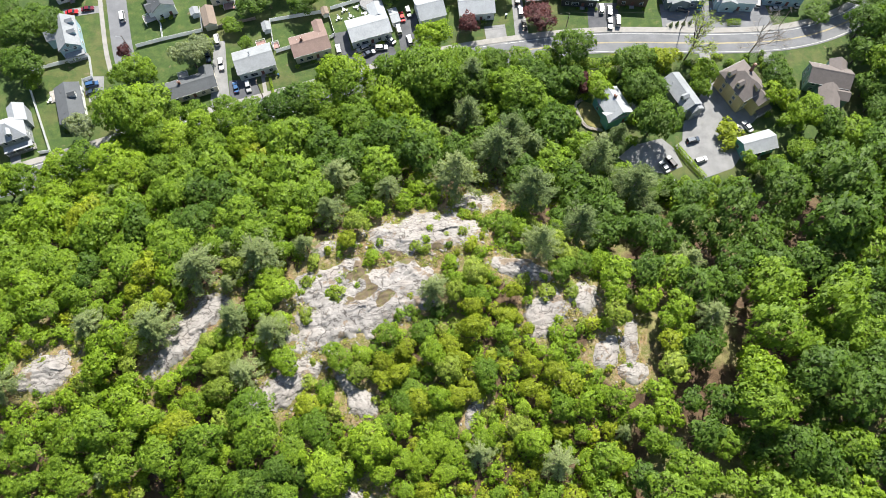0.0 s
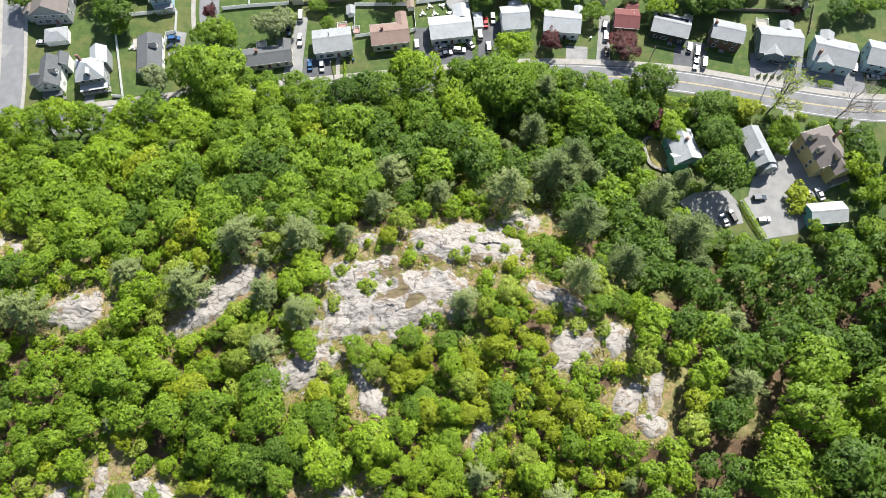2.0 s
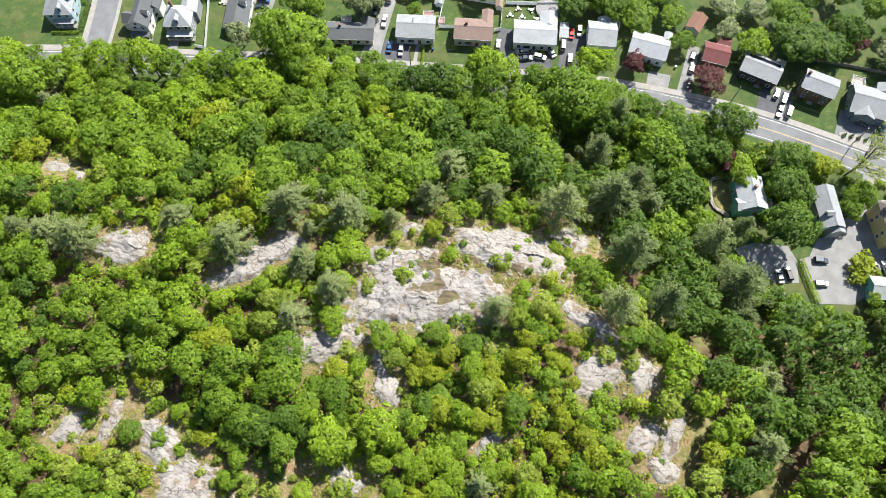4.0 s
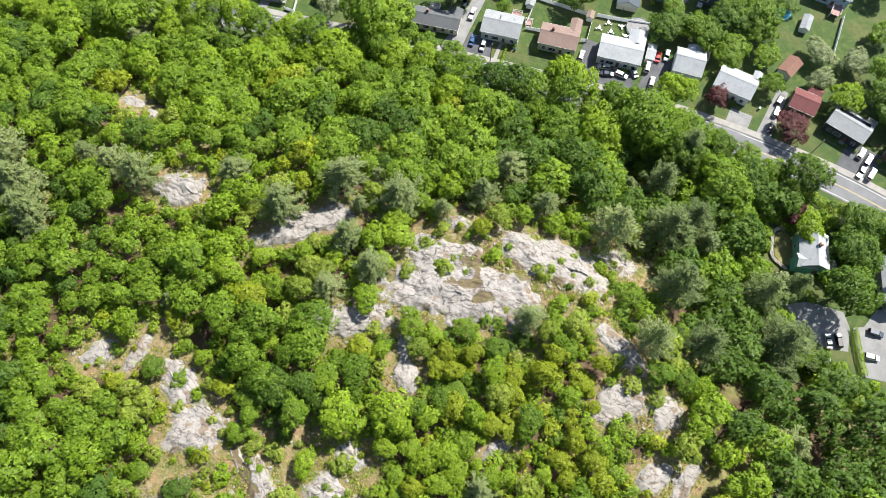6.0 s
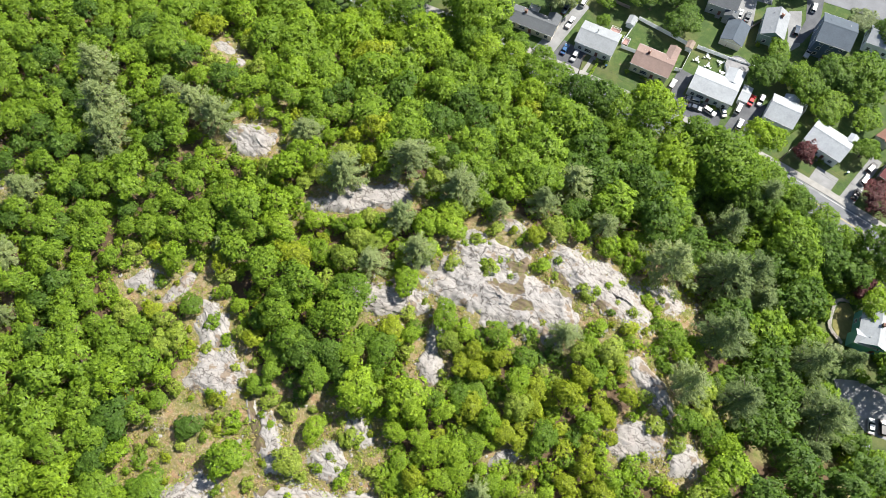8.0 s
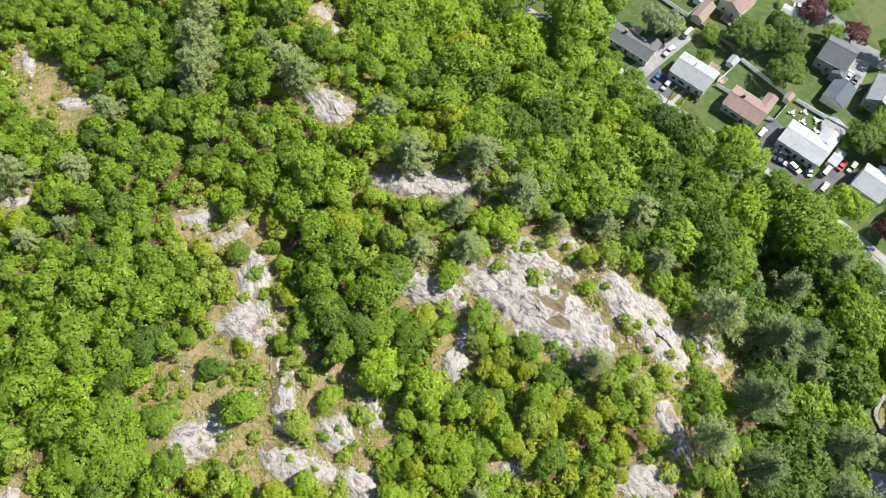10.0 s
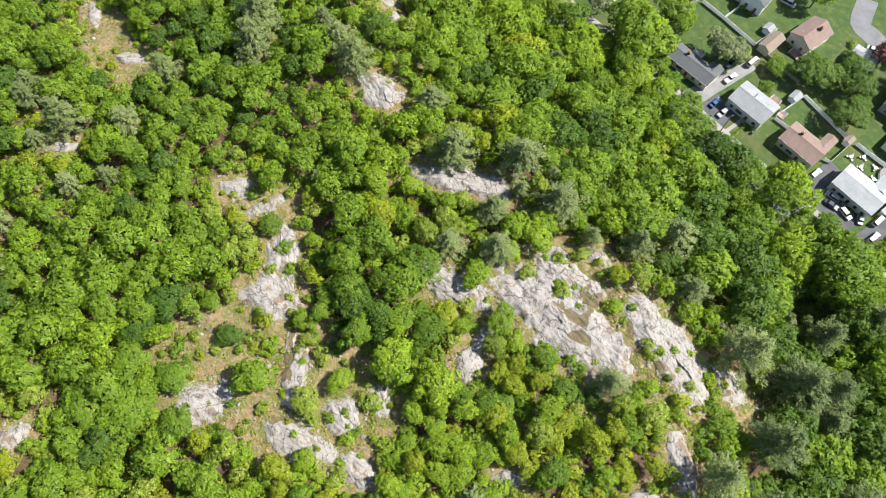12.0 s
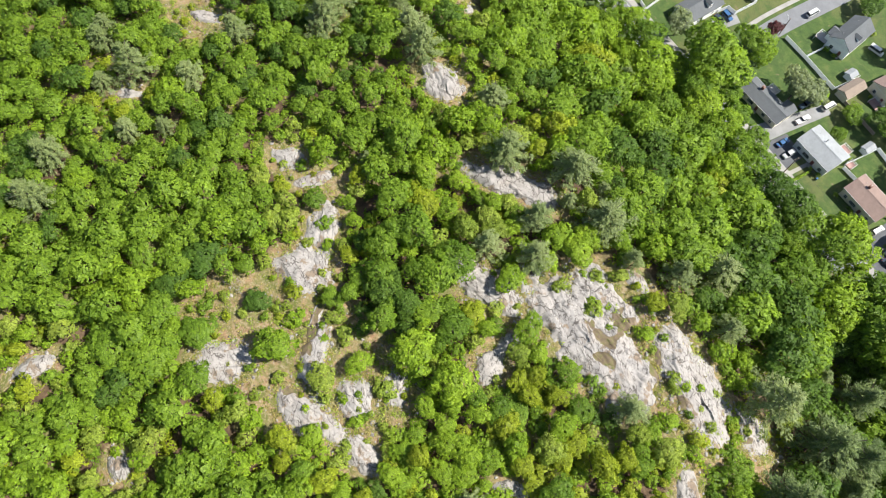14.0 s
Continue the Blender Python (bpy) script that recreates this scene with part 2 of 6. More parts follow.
def slab(bm, points, z0, z1):
    low = [bm.verts.new((x, y, z0)) for x, y in points]
    high = [bm.verts.new((x, y, z1)) for x, y in points]
    bm.faces.new(high)
    bm.faces.new(low[::-1])
    for i in range(len(points)):
        j = (i + 1) % len(points)
        bm.faces.new((low[i], low[j], high[j], high[i]))
    bmesh.ops.recalc_face_normals(bm, faces=bm.faces[:])


def mesh_of(name, verts, quads, material, normals=None):
    me = bpy.data.meshes.new(name)
    verts, quads = np.asarray(verts, np.float32), np.asarray(quads, np.int32)
    n, k = quads.shape
    me.vertices.add(len(verts))
    me.vertices.foreach_set("co", verts.ravel())
    me.loops.add(n * k)
    me.loops.foreach_set("vertex_index", quads.ravel())
    me.polygons.add(n)
    me.polygons.foreach_set("loop_start", np.arange(0, n * k, k, dtype=np.int32))
    me.update(calc_edges=True)
    if normals is not None:
        me.polygons.foreach_set("use_smooth", np.ones(n, bool))
        me.attributes.new("custom_normal", "FLOAT_VECTOR", "POINT").data.foreach_set("vector", np.asarray(normals, np.float32).ravel())
    me.materials.append(material)
    return me


# ---- bare rock and open ground on the hill ----
OUTCROPS = [  # x, y, half length, half width, bearing, height
    (-22.2, 54.0, 25.0, 9.3, 27, 2.0), (-32.6, 60.4, 11.5, 4.6, 30, 1.4), (-5.0, 76.2, 17.8, 7.2, 10, 1.2), (9.6, 88.0, 8.0, 4.6, 48, 0.6),
    (-42.5, 32.0, 11.5, 5.0, 38, 1.3), (-27.0, 33.0, 5.3, 2.1, 122, 1.2), (-22.2, 26.7, 4.8, 3.8, 124, 1.5), (-40.1, 61.2, 3.9, 2.4, 30, 0.8)]
OUTCROPS += [(-35.3, 71.1, 4.1, 2.2, 32, 0.8), (22.3, 64.4, 8.8, 3.3, 166, 1.2), (29.0, 51.7, 8.0, 5.1, 48, 1.3), (39.5, 55.8, 5.3, 4.4, 80, 1.1),
             (52.0, 44.2, 7.4, 2.3, 82, 1.0), (44.7, 40.1, 5.5, 3.3, 63, 1.0), (51.5, 34.4, 3.9, 3.0, 12, 1.0), (8.1, 24.3, 4.7, 2.1, 68, 1.0)]
OUTCROPS += [(-108.4, 35.5, 8.6, 5.3, 20, 1.2), (-70.9, 46.4, 16.2, 4.6, 52, 1.5), (-174.1, -37.6, 6.3, 2.1, 174, 0.8), (-151.2, -30.2, 6.4, 2.1, 60, 0.8),
             (-94.3, -13.5, 4.9, 3.8, 52, 1.0), (-86.0, -7.3, 5.3, 2.1, 90, 0.9), (-70.6, -7.7, 7.3, 4.6, 161, 1.0), (-60.4, -14.4, 8.0, 6.5, 52, 1.2)]
OUTCROPS += [(-40.6, -39.5, 8.0, 5.8, 82, 1.0), (-36.8, -16.2, 8.0, 3.5, 147, 0.9), (-22.5, -21.2, 8.9, 4.7, 43, 1.0), (-22.9, -8.4, 5.6, 4.6, 36, 0.9),
             (-23.3, 2.8, 5.1, 3.5, 156, 0.9), (-9.2, -9.8, 5.8, 3.6, 36, 1.0), (-50.2, -86.8, 6.2, 2.8, 105, 0.9)]
OUTCROPS += [(-44.9, -14.6, 6.5, 1.7, 152, 0.8), (-34.8, -16.3, 3.4, 2.4, 120, 0.8), (-15.8, -15.6, 4.4, 2.7, 43, 0.9), (-24.8, 1.5, 4.0, 1.9, 150, 0.8)]
OUTCROPS += [(-20.6, -67.1, 3.8, 2.7, 5, 0.9), (-127.8, -56.6, 4.8, 1.8, 74, 0.7), (-146.5, 52.3, 4.4, 2.3, 179, 0.7), (-137.2, 51.6, 2.5, 1.6, 152, 0.6)]
# open ground that carries no trees: x, y, half length, half width, bearing
OPEN = [(-14, 66, 22, 9, 22), (-38, -20, 28, 15, 46), (-49, -34, 13, 8, 60), (-22, -2, 8, 8, 0), (-150, -32, 9, 5, 60), (-160, -36, 12, 5, 170), (13, 88, 9, 6, 40), (4, 78, 10, 5, 10), (-84, -3, 5, 3, 80)]

# hollows in the rock that hold soil and dry grass: x, y, half length, half width, bearing
HOLLOWS = [(-23.5, 56.2, 4.6, 1.6, 27), (-16.5, 56.6, 4.4, 1.3, 40), (-26.0, 62.9, 4.6, 1.8, 30), (-3.0, 69.8, 7.0, 1.5, 12), (-14.2, 68.4, 5.0, 1.6, 18), (-44.0, -15.0, 9.0, 1.2, 150), (-26.5, -20.5, 6.0, 1.5, 40), (9.0, 84.0, 4.0, 1.6, 40)]


def stony(x, y):
    """1 on and beside bare rock and in the clearings, falling to 0 under the trees."""
    best = np.zeros(np.shape(x))
    for cx, cy, a, b, bearing, *_ in OUTCROPS + OPEN:
        c, s = math.cos(radians(bearing)), math.sin(radians(bearing))
        u, v = c * (x - cx) + s * (y - cy), -s * (x - cx) + c * (y - cy)
        best = np.maximum(best, 1 - smooth01((np.hypot(u / (a + 2), v / (b + 2)) - 0.8) / 0.6))
    return best


# ---- ground ----
def graded(a, b, step, far):
    mid = np.arange(a, b + step, step)
    out, s = [], step
    edge = b
    while edge < far:
        s *= 1.5
        edge += s
        out.append(edge)
    low, s, edge = [], step, a
    while edge > -far:
        s *= 1.5
        edge -= s
        low.append(edge)
    return np.concatenate([low[::-1], mid, out])


def ground():
    gx, gy = graded(-260, 200, 2.0, 3500), graded(-140, 240, 2.0, 3500)
    X, Y = np.meshgrid(gx, gy)
    Z = land(X, Y)
    rough = np.array([noise.fractal((x * 0.07, y * 0.07, 3.1), 1.0, 2.0, 4) for x, y in zip(X.ravel(), Y.ravel())]).reshape(X.shape)
    Z = Z + rough * 1.1 * smooth01(Z / 8) - 0.02
    w = len(gx)
    i = (np.arange(len(gy) - 1)[:, None] * w + np.arange(w - 1)[None]).ravel()
    me = mesh_of("ground", np.stack([X.ravel(), Y.ravel(), Z.ravel()], 1), np.stack([i, i + 1, i + w + 1, i + w], 1), FLOOR)
    me.materials.append(LAWN)
    cx, cy = (X[:-1, :-1] + 1).ravel(), (Y[:-1, :-1] + 1).ravel()
    me.polygons.foreach_set("material_index", (cy > np.interp(cx, FOOT_X, FOOT_Y) - 1).astype(np.int32))
    me.attributes.new("stony", "FLOAT", "POINT").data.foreach_set("value", stony(X, Y).ravel().astype(np.float32))
    me.polygons.foreach_set("use_smooth", np.ones(len(i), bool))
    return tagged(new("ground", me), "hillside floor of brown leaf litter and dry grass, lawns below", "ground", kind="structure")


ground()


def ground_z(x, y):
    z = float(land(x, y))
    return z + noise.fractal((x * 0.07, y * 0.07, 3.1), 1.0, 2.0, 4) * 1.1 * float(smooth01(z / 8)) - 0.02


# ---- roads and paving ----
ROAD_X = [-240, -175, -142, -108, -66, -29, 0, 30, 60, 105, 130, 149, 166, 200, 230]
ROAD_Y = [69, 95.5, 107, 119, 132.5, 144, 152.5, 157.8, 160.8, 160.2, 162, 168, 178.5, 207, 236]


def smooth_line(xs, ys, step=2.0):
    """A smooth line through a few bends."""
    p = np.stack([xs, ys], 1).astype(float)
    p = np.concatenate([[2 * p[0] - p[1]], p, [2 * p[-1] - p[-2]]])
    out = []
    for a, b, c, d in zip(p, p[1:], p[2:], p[3:]):
        for u in np.linspace(0, 1, max(2, int(np.hypot(*(c - b)) / step)), endpoint=False):
            out.append(0.5 * (2 * b + (c - a) * u + (2 * a - 5 * b + 4 * c - d) * u * u + (3 * b - a - 3 * c + d) * u ** 3))
    return np.array(out + [p[-2]])


def ribbon(bm, line, left, right, z0, z1):
    """A strip along a line, between two offsets to its left, as a solid."""
    way = np.gradient(line, axis=0)
    way /= np.linalg.norm(way, axis=1)[:, None]
    side = np.stack([-way[:, 1], way[:, 0]], 1)
    rows = []
    for p, s in zip(line, side):
        a, b = p + s * left, p + s * right
        rows.append([bm.verts.new((*q, z)) for q, z in ((a, z0), (a, z1), (b, z1), (b, z0))])
    for p, q in zip(rows, rows[1:]):
        for i in range(3):
            bm.faces.new((p[i], p[i + 1], q[i + 1], q[i]))
    bmesh.ops.recalc_face_normals(bm, faces=bm.faces[:])


MAIN_ROAD = smooth_line(ROAD_X, ROAD_Y)
bm = bmesh.new()
ribbon(bm, MAIN_ROAD, 4.6, -4.6, -0.3, 0.04)
main_road = tagged(part("road", bm, ASPHALT), "grey worn asphalt two-lane road between houses and woods", "road", kind="structure")
for name, left, right, mat, text in (("edge_line", 3.95, 3.8, LINE_WHITE, "thin white edge line"), ("edge_line", -3.8, -3.95, LINE_WHITE, "thin white edge line"),
                                     ("centre_line", 0.22, 0.08, LINE_YELLOW, "yellow centre line"), ("centre_line", -0.08, -0.22, LINE_YELLOW, "yellow centre line")):
    bm = bmesh.new()
    ribbon(bm, MAIN_ROAD, left, right, 0.03, 0.046)
    part(name, bm, mat, main_road, text)
bm = bmesh.new()
ribbon(bm, MAIN_ROAD, 6.9, 4.6, -0.3, 0.16)
tagged(part("pavement", bm, CONCRETE), "pale concrete pavement with a kerb along the road", "pavement", kind="structure")
SIDE = [([-171, -173, -177.8, -185.5, -203], [97, 103, 117, 136.5, 180], 4.0), ([-114, -118.2, -124, -131], [150, 162, 184, 210], 3.7), ([-89.7, -81.7, -76.5, -62.1, -49.4, -43.9, -36], [216.6, 207.6, 208.1, 209.9, 211.0, 211.2, 215], 3.7)]
for xs, ys, half in SIDE:
    line = smooth_line(xs, ys)
    bm = bmesh.new()
    ribbon(bm, line, half, -half, -0.3, 0.03)
    tagged(part("side_road", bm, ASPHALT), "light grey asphalt side street between gardens", "road", kind="structure")
    if half == 3.7 and xs[0] > -110:
        continue
    for a, b in ((half + 3.0, half + 1.4),) if xs[0] == -114 else ((half + 2.0, half), (-half, -half - 1.2)):
        bm = bmesh.new()
        ribbon(bm, line, a, b, -0.3, 0.15)
        tagged(part("pavement", bm, CONCRETE), "pale concrete pavement with a kerb along the side street", "pavement", kind="structure")


def paving(name, points, mat, label, z=0.05):
    bm = bmesh.new()
    slab(bm, points, -0.2, z)
    return tagged(part(name, bm, mat), label, "driveway", kind="structure")


paving("driveway", [(-77, 145.5), (-67.5, 147), (-64.5, 138.2), (-75.2, 135.5)], DRIVE, "dark asphalt driveway beside a grey-roofed house")
paving("driveway", [(-84.4, 163), (-80.2, 163), (-77.2, 145), (-75.4, 136), (-82.4, 134.5), (-83.2, 147)], PALE_DRIVE, "pale worn concrete driveway with wheel tracks")
paving("driveway", [(-40.6, 166), (-35, 167), (-33, 158), (-18.5, 162.5), (-16.6, 157), (-22, 151.5), (-35.5, 149)], DRIVE, "dark asphalt driveway full of parked cars")
paving("driveway", [(-17, 172), (-9.4, 175.2), (-7.2, 158), (-14.6, 156)], DRIVE, "dark asphalt driveway between two white houses")
paving("driveway", [(16, 168.5), (23.8, 169.5), (24.6, 161), (17, 159.5)], PALE_DRIVE, "pale asphalt driveway before a white house")
paving("driveway", [(26.6, 185), (30.4, 185), (32.6, 163.2), (27.6, 162)], PALE_DRIVE, "pale asphalt driveway beside a red-roofed house")
paving("driveway", [(55.2, 179), (66.6, 179), (67.2, 165.2), (55, 165.4)], DRIVE, "grey asphalt driveway with parked vans")
paving("driveway", [(82.6, 178), (122, 181), (124, 166.6), (82.6, 165.4)], ASPHALT, "wide grey asphalt forecourt before white houses")
paving("driveway", [(98.2, 155.8), (94.4, 155.8), (95.4, 146), (92, 137), (90, 129.6), (84.8, 127), (83.6, 119.5), (80.6, 117.2), (88.8, 104.6), (99.6, 108.6), (104, 114.4), (104, 122), (110.4, 127.4), (109.6, 131), (101.8, 137.4), (99.6, 145)], PALE_DRIVE, "pale worn asphalt yard with parked cars")
paving("driveway", [(60.6, 113), (66, 117.6), (76.5, 120.4), (80.0, 116.8), (82.4, 109.4), (76, 106.6), (66.2, 108.6)], PALE_DRIVE, "pale worn asphalt parking strip under trees", 0.054)
paving("driveway", [(-115, 127), (-110.5, 128), (-104.5, 117), (-112, 115.6)], DRIVE, "dark asphalt driveway under a big maple")
paving("driveway", [(-150, 118), (-146.6, 118), (-143.6, 108), (-147.4, 107)], PALE_DRIVE, "pale driveway before a white hipped house")
paving("driveway", [(-128, 148), (-122.4, 148), (-121, 138), (-126, 137)], PALE_DRIVE, "pale driveway with blue cars beside a dark-roofed house")
paving("driveway", [(-194, 122.5), (-184, 125), (-183, 131), (-194, 129)], PALE_DRIVE, "pale driveway off the side street")
paving("driveway", [(-143, 174), (-128, 176.6), (-128, 180), (-143, 178)], PALE_DRIVE, "pale driveway off the side street with red cars")
paving("driveway", [(120, 135), (124, 137), (121, 156), (117, 156)], PALE_DRIVE, "narrow pale driveway beside a hedge")
paving("driveway", [(-28.1, 213.9), (-24.8, 217.3), (-16.4, 204.1), (-17.8, 198.0)], PALE_DRIVE, "pale driveway beside a grey-green house")
paving("driveway", [(-27.5, 224.5), (-23.0, 229.1), (-17.0, 217.1), (-16.6, 205.5), (-19.0, 203.5), (-21.5, 214.9)], DRIVE, "dark driveway beside a tall blue house", 0.054)
paving("driveway", [(-37.8, 192.9), (-45.2, 205.0), (-39.8, 210.6), (-32.9, 197.9)], PALE_DRIVE, "pale driveway before a large garden garage")
paving("driveway", [(-40, 240), (-21.5, 226.6), (6, 238), (6, 246)], ASPHALT, "light grey asphalt street behind the gardens")
paving("garden_path", [(96.4, 150), (98.2, 150), (98.2, 155.4), (96.4, 155.4)], CONCRETE, "short concrete path across a front lawn", 0.07)
paving("garden_path", [(-65.6, 148), (-64.4, 148.2), (-62, 138.6), (-63.4, 138.2)], CONCRETE, "straight concrete path to a front door", 0.07)

# ---- rock ----
def cells(g, u, v, a, b, n, stretch):
    """The nearest of n scattered seeds to each spot, and the gap to the next nearest (0 along the joints)."""
    su, sv = g.uniform(-a * 1.3, a * 1.3, n), g.uniform(-b * 1.35, b * 1.35, n)
    d = np.hypot((u[:, None] - su) * stretch, v[:, None] - sv)
    two = np.partition(d, 1, axis=1)[:, :2]
    own = d.argmin(1)
    return own, two[:, 1] - two[:, 0], u - su[own], v - sv[own]


def patches(mark, wide, tall):
    """The cells of a grid in connected patches of one mark each; crumbs join the patch beside them."""
    mark = mark.tolist()
    seen, found, belongs = [False] * len(mark), [], [-1] * len(mark)
    for start in range(len(mark)):
        if mark[start] < 0 or seen[start]:
            continue
        seen[start], stack, mine, beside = True, [start], [], -1
        while stack:
            q = stack.pop()
            mine.append(q)
            col = q % wide
            for n in (q - 1 if col else -1, q + 1 if col < wide - 1 else -1, q - wide, q + wide):
                if 0 <= n < len(mark) and mark[n] >= 0:
                    if mark[n] == mark[start]:
                        if not seen[n]:
                            seen[n] = True
                            stack.append(n)
                    elif belongs[n] >= 0:
                        beside = belongs[n]
        if len(mine) < 24 and beside >= 0:
            found[beside] += mine
        else:
            beside = len(found)
            found.append(mine)
        for q in mine:
            belongs[q] = beside
    return [np.array(f) for f in found]


def outcrop(x, y, a, b, bearing, height, seed):
    """Bare bedrock: a low back that sinks into the soil at a ragged edge, split by joints into tilted slabs."""
    g = np.random.default_rng(seed)
    step = 0.3 if a > 14 else 0.25
    gu, gv = np.arange(-a * 1.28, a * 1.28, step), np.arange(-b * 1.32, b * 1.32, step)
    u, v = [q.ravel() for q in np.meshgrid(gu, gv)]
    wob = np.array([noise.noise_vector((p * 0.45, q * 0.45, seed * 1.7)) for p, q in zip(u, v)])
    uu, vv = u + wob[:, 0] * 1.0, v + wob[:, 1] * 0.7
    su, sv = u + wob[:, 0] * 0.3, v + wob[:, 1] * 0.25
    nc, nf = max(5, int(a * b * 0.22)), max(12, int(a * b * 0.32))
    own, gap, du, dv = cells(g, su, sv, a, b, nc, 0.28)
    own2, gap2, du2, dv2 = cells(g, uu, vv, a, b, nf, 0.33)
    plate = g.normal(0, 0.08, nc)[own] + g.normal(0, 0.025, nc)[own] * du + g.normal(0, 0.06, nc)[own] * dv
    flake = g.normal(0, 0.03, nf)[own2] + g.normal(0, 0.08, nf)[own2] * dv2 + g.normal(0, 0.04, nf)[own2] * du2
    split = np.clip(wob[:, 2] * 1.6 + 0.35, 0, 1)
    joint = -g.uniform(0.0, 0.4, nc)[own] * split * np.exp(-(gap / 0.16) ** 2) - g.uniform(0.0, 0.2, nf)[own2] * split * np.exp(-(gap2 / 0.11) ** 2)
    ledge = np.mod((v + 0.22 * u + wob[:, 1] * 1.3 + wob[:, 2] * 0.8) / g.uniform(1.3, 1.9), 1.0)
    ledge = np.where(ledge < 0.8, ledge / 0.8, (1 - ledge) / 0.2) * g.uniform(0.12, 0.3)
    ragged = np.array([noise.fractal((p * 0.22, q * 0.22, seed * 2.3), 1.0, 2.0, 5) for p, q in zip(u, v)])
    grain = np.array([noise.fractal((p * 0.9, q * 1.8, seed * 0.9), 0.8, 2.0, 4) for p, q in zip(u, v)])
    rho = np.hypot(u / a, v / b) + ragged * 0.32
    h = height * (1 - np.clip(rho, 0, 3) ** 2.6) + (plate + flake + joint + ledge + grain * 0.02) * np.clip(1.4 - rho, 0, 1) * min(1.0, 0.5 + b / 8)
    c, s = math.cos(radians(bearing)), math.sin(radians(bearing))
    wx, wy = x + c * u - s * v, y + s * u + c * v
    soil = np.zeros(len(u))
    for hx, hy, ha, hb, turn in HOLLOWS:
        hc, hs = math.cos(radians(turn)), math.sin(radians(turn))
        far = np.hypot((hc * (wx - hx) + hs * (wy - hy)) / ha, (hc * (wy - hy) - hs * (wx - hx)) / hb) + 1.25 * ragged + 0.6 * wob[:, 2]
        soil = np.maximum(soil, smooth01((1.35 - far) / 0.8))
    h -= 0.3 * soil
    base = np.array([ground_z(p, q) for p, q in zip(wx, wy)])
    z0 = ground_z(x, y)
    spots = np.stack([wx - x, wy - y, base + h - z0], 1)
    w = len(gu)
    i = (np.arange(len(gv) - 1)[:, None] * w + np.arange(w - 1)[None]).ravel()
    root = new("rock_outcrop")
    root.location = (x, y, z0)
    big = "broad" if a > 14 else "low" if a > 6 else "small"
    tagged(root, f"{big} bare outcrop of pale grey cracked bedrock on the hill", "rock", "rock outcrops on the hill")
    wide_, tall_ = w - 1, len(gv) - 1
    mark = np.full(wide_ * tall_, -1)
    kept = np.hypot(u / a, v / b)[np.stack([i, i + 1, i + w + 1, i + w], 1)].max(1) < 1.27
    mark[kept] = own[i[kept]]
    for patch in patches(mark, wide_, tall_):
        cell = i[patch]
        mine = np.stack([cell, cell + 1, cell + w + 1, cell + w], 1)
        if len(mine):
            used, mine = np.unique(mine, return_inverse=True)
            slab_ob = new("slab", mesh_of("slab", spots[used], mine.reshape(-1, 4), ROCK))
            slab_ob.data.attributes.new("soil", "FLOAT", "POINT").data.foreach_set("value", soil[used].astype(np.float32))
            slab_ob.parent = root


for i, row in enumerate(OUTCROPS):
    outcrop(*row, i + 1)


# ---- trees ----
def leaf_clumps(g, spot, face, size, ratio, along=None):
    """Small pointed clumps of leaves, one three-cornered blade each."""
    n = len(spot)
    face = face / np.linalg.norm(face, axis=1)[:, None]
    a = np.cross(face, g.normal(size=(n, 3))) if along is None else along - face * (along * face).sum(1)[:, None]
    a /= np.linalg.norm(a, axis=1)[:, None] + 1e-9
    b = np.cross(face, a)
    half, wide = (size / 2)[:, None], (size / 2 * ratio)[:, None]
    v = np.stack([spot - a * half * 0.8 + b * wide, spot - a * half * 0.8 - b * wide, spot + a * half * 1.1 - face * half * 0.3], 1)
    return v.reshape(-1, 3), np.arange(3 * n).reshape(-1, 3)


